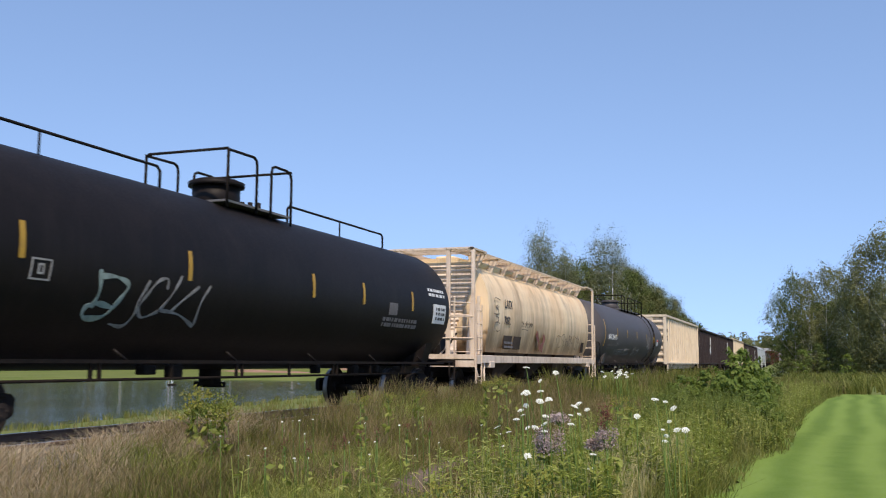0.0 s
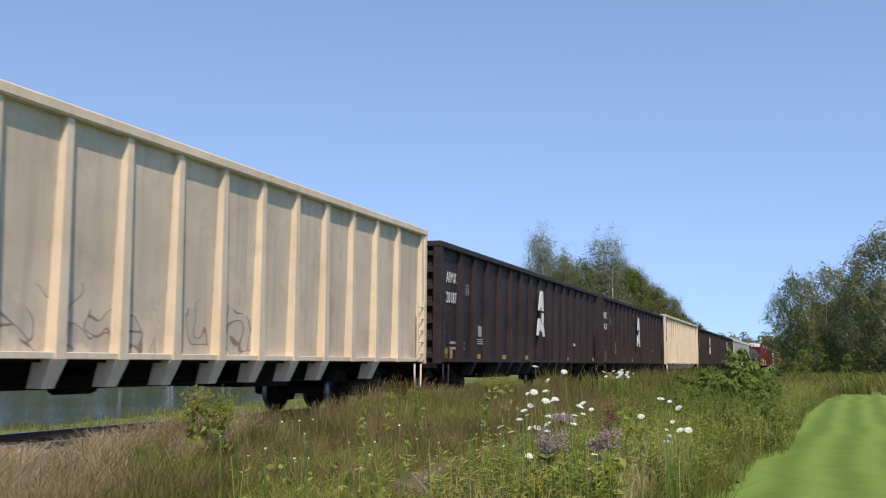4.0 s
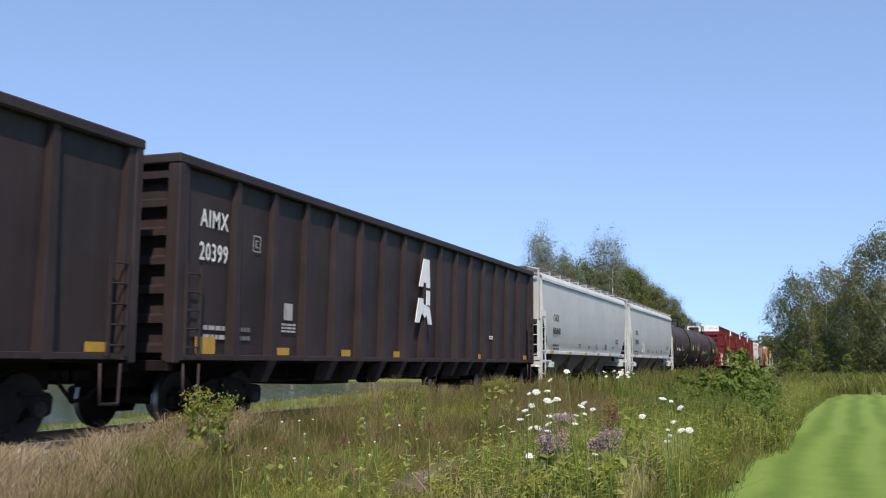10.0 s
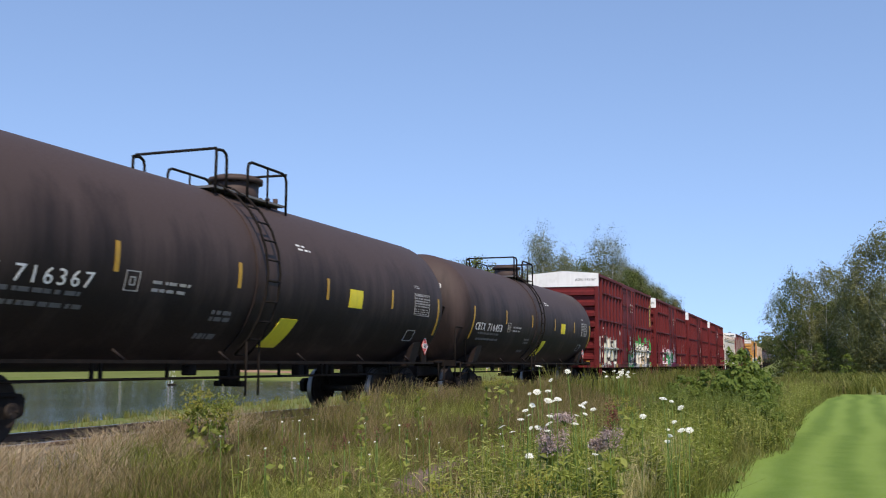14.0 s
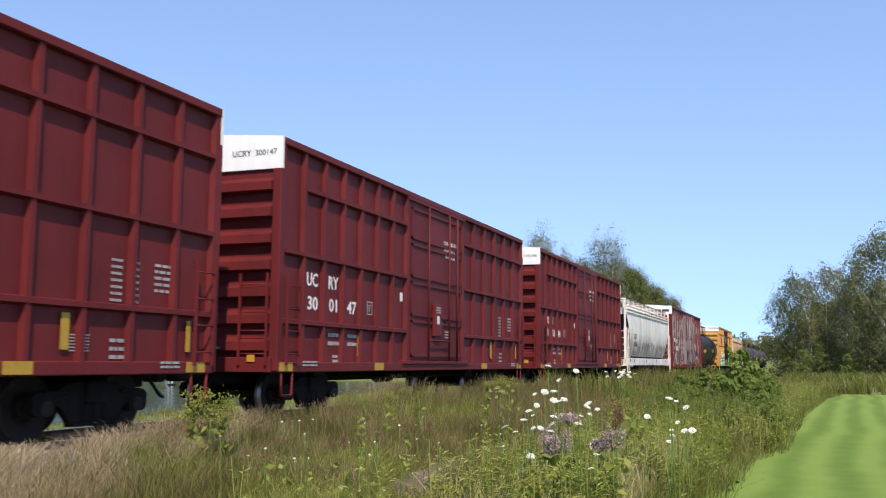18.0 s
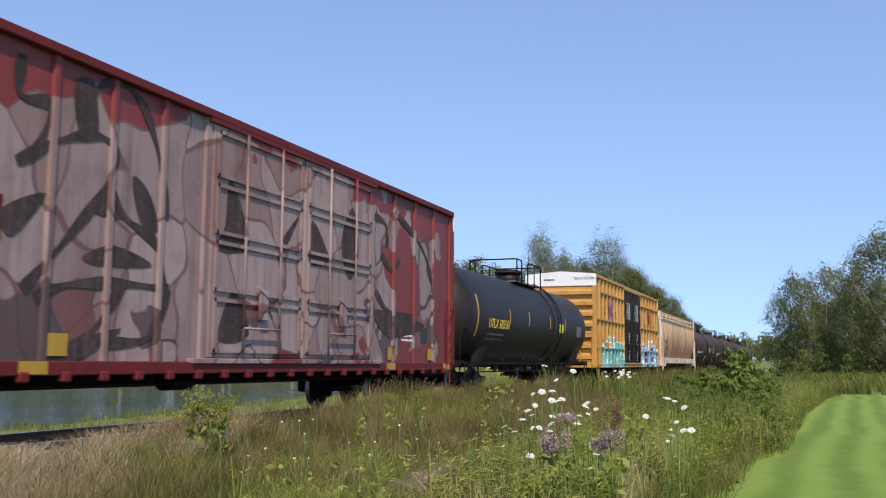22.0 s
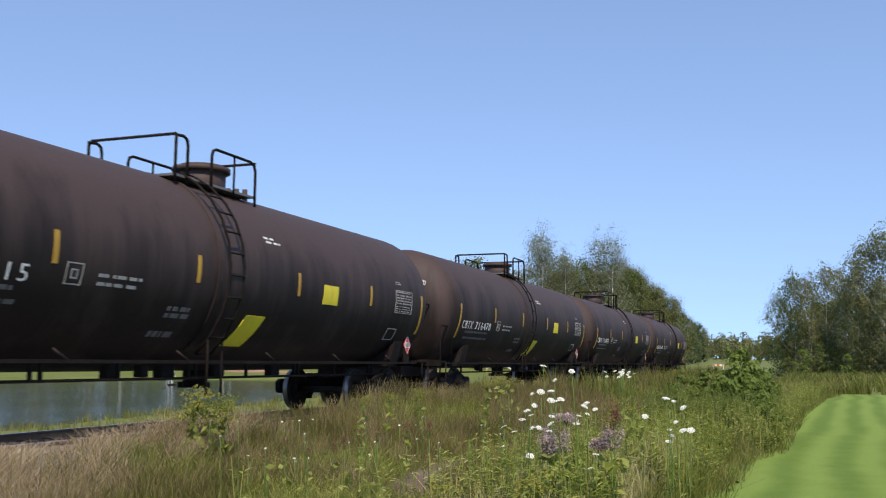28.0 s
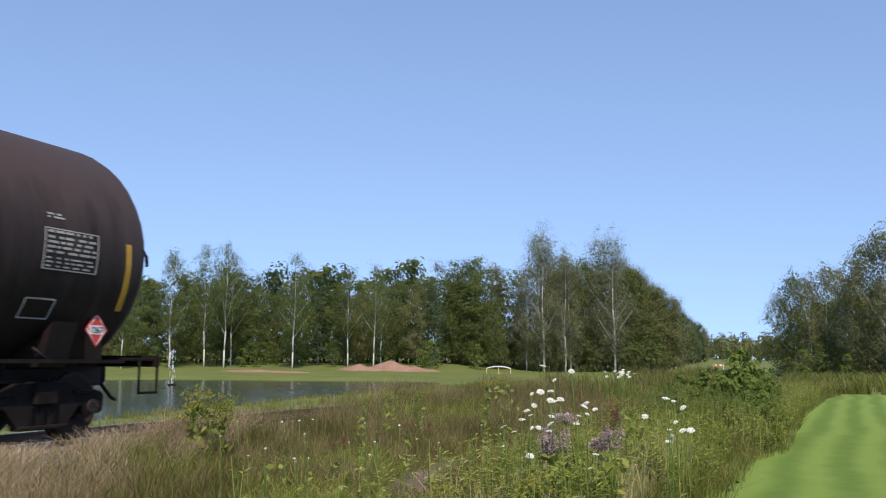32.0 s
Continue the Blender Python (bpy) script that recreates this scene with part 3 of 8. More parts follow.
def blob(car, pts, x, fill, ink=None, line=0.035, label="sprayed patch of colour"):
    """A rounded filled shape through pts (y, z) with a dark contour."""
    n, ring = len(pts), []
    for i in range(n):
        p0, p1, p2, p3 = (pts[(i + q) % n] for q in (-1, 0, 1, 2))
        for q in range(4):
            t = q / 4
            ring.append(tuple(0.5 * (2 * p1[c] + (p2[c] - p0[c]) * t + (2 * p0[c] - 5 * p1[c] + 4 * p2[c] - p3[c]) * t * t + (3 * p1[c] - p0[c] - 3 * p2[c] + p3[c]) * t ** 3) for c in (0, 1)))
    o = part("spray_patch", Geo().prism([(x, y, z) for y, z in ring], (0.004, 0, 0)), fill, car, label)
    if ink:
        g = Geo()
        stroke(g, list(pts) + [pts[0]], line, x + 0.002)
        part("spray_contour", g, ink, o, "dark sprayed contour")
    return o


def oval(y, z, ry, rz, n=7, lean=0.0, rough=0.0, rnd=None):
    return [(y + ry * math.cos(6.283 * i / n + lean) * (1 + (rnd.uniform(-rough, rough) if rnd else 0)), z + rz * math.sin(6.283 * i / n + lean) * (1 + (rnd.uniform(-rough, rough) if rnd else 0))) for i in range(n)]


def panel_doodles(car, x, first, pitch, n):
    """Small sprayed figures, one or two in each panel between the ribs of a gondola."""
    red, dark = paint("brick_red_spray", (0.26, 0.07, 0.05), (0.36, 0.11, 0.075), 0.7, 0, 5, (0.45, 0.36, 0.28), 0.6, 0.5, 0.0), paint("umber_spray", (0.05, 0.028, 0.02), (0.08, 0.045, 0.03), 0.8)
    cream, lime = paint("cream_spray", (0.62, 0.56, 0.46), (0.70, 0.65, 0.55), 0.7), paint("dull_lime_spray", (0.42, 0.42, 0.14), (0.50, 0.48, 0.18), 0.7)
    mauve = paint("mauve_grey_spray", (0.34, 0.27, 0.22), (0.42, 0.34, 0.28), 0.8, 0, 3, (0.2, 0.14, 0.1), 0.5, 0.4, 0.0)
    rnd = random.Random(15)
    for k in range(n):
        y = first + k * pitch + 0.70
        fade = 1.0 if k < n - 2 else 0.6
        if k == 7:
            blob(car, oval(y, 1.52, 0.30, 0.38, 8), x, red, dark, 0.035, "brick-red sprayed oval")
            blob(car, oval(y - 0.04, 1.52, 0.12, 0.13, 8), x + 0.006, cream, dark, 0.02, "cream disc on the oval")
            letters(car, "5", (x + 0.011, y - 0.08, 1.45), 0.14, dark, SIDE, 0.9)
            star = [(y + (0.22 if i % 2 == 0 else 0.10) * math.sin(6.283 * i / 8), 2.12 + (0.26 if i % 2 == 0 else 0.12) * math.cos(6.283 * i / 8)) for i in range(8)]
            blob(car, star, x, lime, dark, 0.03, "dull lime sprayed star")
            continue
        top = rnd.uniform(1.75, 2.1)
        strokes(car, [[(y + rnd.uniform(-0.3, 0.3), rnd.uniform(1.2, 2.2)), (y + rnd.uniform(-0.3, 0.3), rnd.uniform(1.2, 2.2)), (y + rnd.uniform(-0.3, 0.3), rnd.uniform(1.2, 2.2))] for q in range(3)], 0.05, x - 0.002, dark, "dark sprayed line")
        blob(car, oval(y + rnd.uniform(-0.15, 0.15), rnd.uniform(1.5, 1.9), 0.2 * fade, 0.3, 6, rnd.uniform(0, 1), 0.4, rnd), x - 0.003, mauve, dark, 0.03, "dull mauve sprayed patch")
        body = oval(y + rnd.uniform(-0.08, 0.1), 1.4, rnd.uniform(0.18, 0.28) * fade, rnd.uniform(0.18, 0.26), 7, rnd.uniform(0, 1), 0.42, rnd)
        head = oval(y + rnd.uniform(-0.12, 0.12), top, rnd.uniform(0.12, 0.2) * fade, rnd.uniform(0.13, 0.2), 6, rnd.uniform(0, 1), 0.5, rnd)
        blob(car, body, x, red if rnd.random() < 0.9 else lime, dark, 0.04, "sprayed figure in red and cream")
        blob(car, head, x + 0.0045, (red, cream, cream, red)[rnd.randrange(4)], dark, 0.035, "sprayed figure in red and cream")
        strokes(car, [[(y - 0.2, 1.25), (y - 0.1, 1.6), (y - 0.18, 1.95)]], 0.05, x + 0.009, dark, "dark sprayed line")
        strokes(car, [[(y + rnd.uniform(-0.12, 0.05), 1.32), (y + 0.05, 1.5), (y + rnd.uniform(-0.05, 0.12), 1.66)], [(y - 0.1, top - 0.05), (y + 0.06, top + 0.08)]], 0.035, x + 0.013, cream, "cream sprayed highlight")


def outline(y0, y1, a0, a1, r, axis_z, t=0.02):
    """A thin rectangular frame painted on a tank."""
    g = Geo()
    for ya, yb, b0, b1 in ((y0, y1, a0, a0 + t / r), (y0, y1, a1 - t / r, a1), (y0, y0 + t, a0, a1), (y1 - t, y1, a0, a1)):
        h_ = arc_patch(ya, yb, b0, b1, r, axis_z, 0.006, 4)
        g.add(h_.v, h_.f, False)
    return g


def print_rows(y0, y1, zs, thick, r, axis_z, seed):
    """Lines of small print on a tank, too fine to read."""
    rnd, g = random.Random(seed), Geo()
    for z in zs:
        y = y0
        while y < y1 - 0.05:
            w = min(y1 - y, rnd.uniform(0.05, 0.2))
            h_ = arc_patch(y, y + w, math.asin((z - axis_z) / r), math.asin((z + thick - axis_z) / r), r, axis_z, 0.005, 1)
            g.add(h_.v, h_.f, False)
            y += w + rnd.uniform(0.025, 0.09)
    return g


TANK_SHORT = paint("tank_soot_black", (0.0135, 0.0105, 0.0100), (0.019, 0.0150, 0.0142), 0.5, 0, 0.5, (0.036, 0.028, 0.025), 0.3, 0.3, 0.06, spec=0.26)
CHALK = paint("pale_green_spray", (0.22, 0.29, 0.26), (0.30, 0.36, 0.32), 0.8, 0, 3, (0.03, 0.03, 0.03), 0.6, 0.4, 0.0)
CHALK_WHITE = paint("white_spray", (0.20, 0.195, 0.19), (0.32, 0.31, 0.30), 0.8, 0, 3, (0.05, 0.046, 0.044), 0.7, 0.5, 0.0)
CHALK_BLACK = paint("thin_black_spray", (0.10, 0.08, 0.06), (0.16, 0.13, 0.10), 0.8, 0, 3, (0.4, 0.33, 0.22), 0.5, 0.4, 0.0)
CHALK_SOOT = paint("smeared_soot_spray", (0.09, 0.08, 0.07), (0.17, 0.155, 0.14), 0.8, 0, 2, (0.3, 0.28, 0.25), 0.5, 0.4, 0.0)
SPRAY_LIME = paint("lime_spray", (0.50, 0.46, 0.10), (0.58, 0.54, 0.14), 0.7, 0, 3, (0.2, 0.15, 0.06), 0.4, 0.2, 0.0)
SPRAY_MAROON = paint("maroon_spray", (0.15, 0.045, 0.035), (0.22, 0.08, 0.06), 0.8, 0, 2, (0.3, 0.2, 0.12), 0.5, 0.4, 0.0)

# ---- running gear, shared by all cars ----
WHEEL_R = 0.457
WHEELSETS, SPRINGS = [], []


def wheelset_geo():
    g = Geo()
    g.rod((-0.95, 0, 0), (0.95, 0, 0), 0.075, 10)
    prof = [(0.06, 0.20), (0.055, 0.26), (0.025, 0.30), (0.025, 0.37), (0.0, 0.40), (0.0, 0.44), (0.02, WHEEL_R), (0.105, WHEEL_R + 0.004), (0.112, WHEEL_R + 0.026), (0.138, WHEEL_R + 0.026), (0.145, 0.40), (0.115, 0.36), (0.10, 0.26), (0.105, 0.12)]
    for s in (1, -1):
        rings = []
        for a in range(25):
            t = 2 * math.pi * a / 24
            rings.append([(s * (0.82 - d), r * math.cos(t), r * math.sin(t)) for d, r in prof])
        g.loft(rings, True)
        hub = 0.82 + 0.02
        g.rod((s * 0.66, 0, 0), (s * hub, 0, 0), 0.13, 12)
        for k in range(3):
            t = 2 * math.pi * k / 3
            g.rod((s * 0.955, 0.06 * math.cos(t), 0.06 * math.sin(t)), (s * 1.19, 0.06 * math.cos(t), 0.06 * math.sin(t)), 0.018, 5)
        g.rod((s * 0.9, 0, 0), (s * 1.17, 0, 0), 0.10, 10)
    return g


def side_frame_geo(s):
    out = [(-1.12, 0.60), (-1.05, 0.66), (-0.72, 0.66), (-0.42, 0.78), (0.42, 0.78), (0.72, 0.66), (1.05, 0.66), (1.12, 0.60), (1.10, 0.40), (1.02, 0.36), (0.76, 0.36), (0.70, 0.50), (0.62, 0.46), (0.40, 0.22), (-0.40, 0.22), (-0.62, 0.46), (-0.70, 0.50), (-0.76, 0.36), (-1.02, 0.36), (-1.10, 0.40)]
    g = Geo()
    g.prism([(s * 1.02, y, z) for y, z in out], (s * 0.11, 0, 0))
    lo, hi = min(s * 1.0, s * 1.17), max(s * 1.0, s * 1.17)
    g.box(lo, hi, -0.95, -0.52, 0.62, 0.68, 0.015).box(lo, hi, 0.52, 0.95, 0.62, 0.68, 0.015)
    g.box(lo, hi, -0.42, 0.42, 0.20, 0.26, 0.015)
    return g


def bogie(car, y):
    """Two side frames, bolster, springs, wheelsets under one end of a car."""
    b = part("bogie", Geo().box(-1.2, 1.2, -0.2, 0.2, 0.50, 0.80, 0.03), GEAR, car)
    b.location = (0, y, 0)
    for s in (1, -1):
        part("side_frame", side_frame_geo(s), GEAR, b)
        for k in (-0.2, 0.0, 0.2):
            if not SPRINGS:
                prof = [(0.26 + 0.012 * i, 0.088 if i % 2 else 0.062) for i in range(20)]
                SPRINGS.append(part("spring", Geo().loft([[(q * math.cos(0.785 * i), q * math.sin(0.785 * i), z) for i in range(8)] for z, q in prof], True, True), GEAR, b))
                o = SPRINGS[0]
            else:
                o = new("spring", SPRINGS[0].data)
                o.parent = b
            o.location = (s * 1.08, k, 0)
    for dy in (-0.89, 0.89):
        w = part("wheelset", Geo(), WHEEL, b) if not WHEELSETS else new("wheelset", WHEELSETS[0].data)
        if not WHEELSETS:
            me = w.data
            g = wheelset_geo()
            me.from_pydata(g.v, [], g.f)
            me.polygons.foreach_set("use_smooth", g.s)
            me.materials.append(TREAD)
            for p in me.polygons:
                rr = math.hypot(p.center.y, p.center.z)
                if rr > 0.442 and abs(p.normal.x) < 0.6:
                    p.material_index = 1
            me.update()
        w.parent = b
        w.matrix_parent_inverse = Matrix.Translation((0, dy, 0))
        w.location = (0, 0, WHEEL_R)
        WHEELSETS.append(w)
    return b


def coupler(car, y_end, reach):
    s = 1 if y_end > 0 else -1
    g = Geo()
    y1 = y_end + s * reach
    lo, hi = min(y_end - s * 0.4, y1), max(y_end - s * 0.4, y1)
    g.box(-0.09, 0.09, lo, hi, 0.78, 0.98, 0.02)
    g.box(-0.17, 0.15, min(y1 - s * 0.25, y1 + s * 0.03), max(y1 - s * 0.25, y1 + s * 0.03), 0.72, 1.04, 0.04)
    g.pipe([(0.32, y_end, 0.80), (0.34, y_end + s * 0.12, 0.66), (0.3, y_end + s * 0.32, 0.52), (0.24, y_end + s * 0.5, 0.48)], 0.028, 6)
    return part("coupler", g, GEAR, car, "black coupler and air hose")


def underframe(car, length, z_top, wide=0.3):
    g = Geo()
    g.box(-wide, wide, -length / 2, length / 2, 0.66, z_top, 0.02)
    return part("centre_sill", g, GEAR, car)


def ladder(car, x, y0, y1, z0, z1, n, material, name="ladder", facing="side", r=0.013):
    g = Geo()
    if facing == "side":
        for y in (y0, y1):
            g.box(x - 0.02, x + 0.02, y - 0.02, y + 0.02, z0, z1)
        for k in range(n):
            z = z0 + (k + 0.5) * (z1 - z0) / n
            g.rod((x, y0, z), (x, y1, z), r, 6)
    else:
        for xx in (y0, y1):
            g.box(xx - 0.02, xx + 0.02, x - 0.02, x + 0.02, z0, z1)
        for k in range(n):
            z = z0 + (k + 0.5) * (z1 - z0) / n
            g.rod((y0, x, z), (y1, x, z), r, 6)
    return part(name, g, material, car)


def brake_rigging(car, half, seed=0):
    """Pipes and hangers below the floor."""
    rnd = random.Random(seed)
    g = Geo()
    g.rod((0.75, -half, 0.72), (0.75, half, 0.72), 0.025, 6)
    g.rod((0.55, -half, 0.80), (0.55, half, 0.80), 0.02, 6)
    for k in range(7):
        y = -half + (k + 0.5) * 2 * half / 7 + rnd.uniform(-0.2, 0.2)
        g.box(0.72, 0.78, y - 0.02, y + 0.02, 0.70, 1.02)
    part("brake_pipe", g, GEAR, car)
    cyl = Geo().rod((0.5, -1.2, 0.76), (0.5, -0.5, 0.76), 0.17, 12)
    part("air_tank", cyl, GEAR, car)


# ---- tank cars ----
def arc_patch(y0, y1, a0, a1, r, axis_z, thick=0.006, n=8, lean=0.0):
    """A thin curved plate on the +x side of a tank, between two angles."""
    g = Geo()
    rings = []
    for i in range(n + 1):
        a = a0 + (a1 - a0) * i / n
        dy = lean * (i / n - 0.5)
        ca, sa = math.cos(a), math.sin(a)
        rings.append([((r + d) * ca, y + dy, axis_z + (r + d) * sa) for d, y in ((0, y0), (thick, y0), (thick, y1), (0, y1))])
    return g.loft(rings, False, True)


def shell(half, r, axis_z, head, seg=40):
    prof = [(-half - head * math.sin(math.pi / 2 * (1 - k / 8)) ** 1.15, r * math.cos(math.pi / 2 * (1 - k / 8)) ** 0.9 if k else 0.02) for k in range(9)]
    ys = prof + [(-half + (2 * half) * k / 10, r) for k in range(1, 10)] + [(-y, q) for y, q in reversed(prof)]
    rings = [[(q * math.cos(2 * math.pi * i / seg), y, axis_z + q * math.sin(2 * math.pi * i / seg)) for i in range(seg)] for y, q in ys]
    return Geo().loft(rings, True, True)


def tank_car(centre, over, r, axis_z, body, label, kind, strips, dome_y, cage, ladder_y, shell_cut, rail_h=0.66, rails=()):
    """kind: 'ribbed' has a ladder band and a short cage; 'long' has handrails along the top; 'plain' a cage alone."""
    car = thing("tank_car", pose(TRACK_X, centre, 0), label, "tank car", "cars of the freight train")
    half = over / 2 - shell_cut
    top = axis_z + r
    part("tank", shell(half, r, axis_z, 0.75), body, car)
    g = Geo()
    for s in (1, -1):
        g.box(s * 1.30 - 0.05, s * 1.30 + 0.05, -half - 0.1, half + 0.1, 1.03, 1.08)
    part("side_rail", g, GEAR, car)
    for k in range(6):
        y = -half + 1.3 + k * (2 * half - 2.6) / 5
        g = Geo().rod((1.32, y, 1.06), (1.22, y - 0.18, 1.22), 0.022, 5)
        part("rail_brace", g, body, car)
    # lower hangers and the pipe that they carry
    n = 8
    for k in range(n):
        y = -half + 1.9 + k * (2 * half - 3.8) / (n - 1)
        for dy in (0, 0.18)[:1 + k % 2]:
            part("pipe_hanger", Geo().box(0.98, 1.02, y + dy - 0.025, y + dy + 0.025, 0.78, 1.05), GEAR, car)
    part("brake_pipe", Geo().rod((1.0, -half + 1.4, 0.80), (1.0, half - 1.4, 0.80), 0.022, 6), GEAR, car)
    rr = random.Random(int(centre))
    for k in range(6):
        y = rr.uniform(-half + 3.4, half - 3.2)
        part("valve", Geo().box(0.75, 0.93, y, y + rr.uniform(0.1, 0.3), 0.86 - rr.uniform(0, 0.1), 1.0, 0.02), GEAR, car)
    part("outlet_valve", Geo().rod((0, dome_y, 0.62), (0, dome_y, axis_z - r + 0.1), 0.2, 12).box(-0.3, 0.3, dome_y - 0.06, dome_y + 0.06, 0.60, 0.70), GEAR, car)
    for s in (1, -1):
        y = s * (over / 2 - 2.35)
        g = Geo()
        g.prism([(x, y - 0.22, z) for x, z in ((-1.25, 0.98), (1.25, 0.98), (1.42, 1.55), (1.2, 1.35), (0.7, 1.08), (-0.7, 1.08), (-1.2, 1.35), (-1.42, 1.55))], (0, 0.44, 0))
        g.box(-0.35, 0.35, min(y - s * 0.6, s * (over / 2 - 0.35)), max(y - s * 0.6, s * (over / 2 - 0.35)), 0.70, 1.04, 0.03)
        part("saddle", g, body, car)
        g = Geo().box(-1.35, 1.35, min(s * (over / 2 - 0.95), s * (over / 2 - 0.45)), max(s * (over / 2 - 0.95), s * (over / 2 - 0.45)), 1.06, 1.11, 0.01)
        g.box(-1.4, 1.4, min(s * (over / 2 - 0.45), s * (over / 2 - 0.40)), max(s * (over / 2 - 0.45), s * (over / 2 - 0.40)), 0.98, 1.14)
        part("end_platform", g, GEAR, car)
        yy, yi = s * (over / 2 - 0.42), s * (over / 2 - 1.25)
        for x in (1.38, -1.38):
            if s < 0:
                g = Geo().pipe([(x, yy, 0.62), (x, yy, 1.95), (x, yy + 0.06, 2.02), (x, yi - 0.3, 2.02), (x, yi - 0.12, 1.96), (x, yi, 1.8), (x, yi, 1.06)], 0.022, 6)
                g.pipe([(x, yy, 0.62), (x, yy + 0.42, 0.62), (x, yy + 0.42, 1.06)], 0.018, 6)
            else:
                g = Geo().pipe([(x, yy, 1.08), (x, yy, 0.62), (x, yy - 0.4, 0.62), (x, yy - 0.4, 1.06)], 0.02, 6)
            part("grab_rail", g, GEAR, car)
        hz = axis_z + 0.15
        part("head_rail", Geo().pipe([(1.12, s * (half + 0.42), hz), (1.16, s * (half + 0.62), hz + 0.02), (1.16, s * (half + 0.72), hz - 0.08), (1.16, s * (half + 0.74), hz - 0.22)] if s > 0 else [(-1.0, -half - 0.62, hz - 0.1), (-1.0, -half - 0.86, hz - 0.08), (1.0, -half - 0.86, hz - 0.08), (1.0, -half - 0.62, hz - 0.1)], 0.024, 6), GEAR, car)
        coupler(car, s * (over / 2 - 0.4), 0.38)
        bogie(car, s * (over / 2 - 2.35))
    # manway, platform and cage on the top
    g = Geo().rod((0, dome_y, top - 0.12), (0, dome_y, top + 0.36), 0.44, 20).rod((0, dome_y, top + 0.34), (0, dome_y, top + 0.42), 0.52, 20)
    g.rod((0, dome_y, top + 0.42), (0, dome_y, top + 0.47), 0.4, 16)
    for k_ in range(5):
        g.rod((-0.2 + 0.12 * k_, dome_y + 0.62 + 0.1 * k_, top - 0.05), (-0.2 + 0.12 * k_, dome_y + 0.62 + 0.1 * k_, top + 0.2), 0.05, 8)
    part("manway", g, body, car)
    g = Geo()
    for s in (1, -1):
        g.box(s * 0.62 - 0.22, s * 0.62 + 0.22, cage[0], cage[3], top - 0.10, top - 0.06)
    part("platform", g, GRATE, car)
    h = top + rail_h
    y0, ya, yb, y1 = cage
    for s in (1, -1):
        x = s * 0.86
        part("handrail", Geo().pipe([(x, y0, top - 0.2), (x, y0, h - 0.02), (x, ya - 0.12, h), (x, ya - 0.03, h - 0.04), (x, ya, h - 0.14), (x, ya, top - 0.2)], 0.026, 7), GEAR, car)
        g = Geo().pipe([(x, yb, top - 0.2), (x, yb, h - 0.16), (x, yb + 0.03, h - 0.07), (x, yb + 0.12, h - 0.03), (x, y1 - 0.16, h - 0.03), (x, y1 - 0.05, h - 0.07), (x, y1, h - 0.18), (x, y1, top - 0.25)], 0.026, 7)
        m_ = int((y1 - yb) / 1.3)
        for q in range(1, m_ + 1):
            g.rod((x, yb + (y1 - yb) * q / (m_ + 1), top - 0.2), (x, yb + (y1 - yb) * q / (m_ + 1), h - 0.03), 0.02, 6)
        part("handrail", g, GEAR, car)
    part("crossbar", Geo().pipe([(-0.86, y0, h - 0.06), (-0.8, y0, h), (0.86, y0, h)], 0.026, 7), GEAR, car)
    part("crossbar", Geo().rod((-0.86, y1, h - 0.03), (0.86, y1, h - 0.03), 0.026, 7), GEAR, car)
    if kind == "long":
        for s in (1, -1):
            x = s * 0.62
            for a, b in rails:
                g = Geo().pipe([(x, a, top - 0.12), (x, a, top + 0.14), (x, a + 0.08, top + 0.21), (x, b - 0.08, top + 0.21), (x, b, top + 0.14), (x, b, top - 0.12)], 0.024, 6)
                m = max(2, int((b - a) / 1.9))
                for q in range(1, m):
                    yq = a + (b - a) * q / m
                    g.rod((x, yq, top - 0.12), (x, yq, top + 0.21), 0.018, 5)
                part("top_handrail", g, GEAR, car)
    if kind != "long":
        ly = ladder_y
        band = Geo()
        band.loft([[((r + d) * math.cos(math.pi * i / 16 - 0.9), y, axis_z + (r + d) * math.sin(math.pi * i / 16 - 0.9)) for d, y in ((0, ly - 0.3), (0.03, ly - 0.3), (0.03, ly - 0.2), (0, ly - 0.2))] for i in range(14)], False, True)
        part("ladder_band", band, body, car)
        for dy in (-0.2, 0.2):
            g = Geo().pipe([((r + 0.16) * math.cos(a), ly + dy, axis_z + (r + 0.16) * math.sin(a)) for a in [-0.85 + 0.22 * i for i in range(10)]], 0.022, 6)
            g.rod((1.38, ly + dy, axis_z - 1.1), (1.38, ly + dy, 0.5), 0.02, 6)
            part("ladder_stile", g, GEAR, car)
        for i in range(11):
            a = -0.85 + 0.2 * i
            q = ((r + 0.16) * math.cos(a), (r + 0.16) * math.sin(a) + axis_z)
            part("rung", Geo().rod((q[0], ly - 0.2, q[1]), (q[0], ly + 0.2, q[1]), 0.018, 6), GEAR, car)
    for y, a0, a1 in strips:
        part("reflector", arc_patch(y - 0.045, y + 0.045, a0, a1, r, axis_z), TAPE_YELLOW, car, "yellow reflective strip")
    return car


def head_strip(car, half, r, axis_z, side=-1):
    """The long strip at the turn of the tank's head."""
    part("reflector", arc_patch(side * half - 0.06, side * half + 0.06, -0.42, 0.38, r - 0.002, axis_z), TAPE_YELLOW, car, "yellow reflective strip")


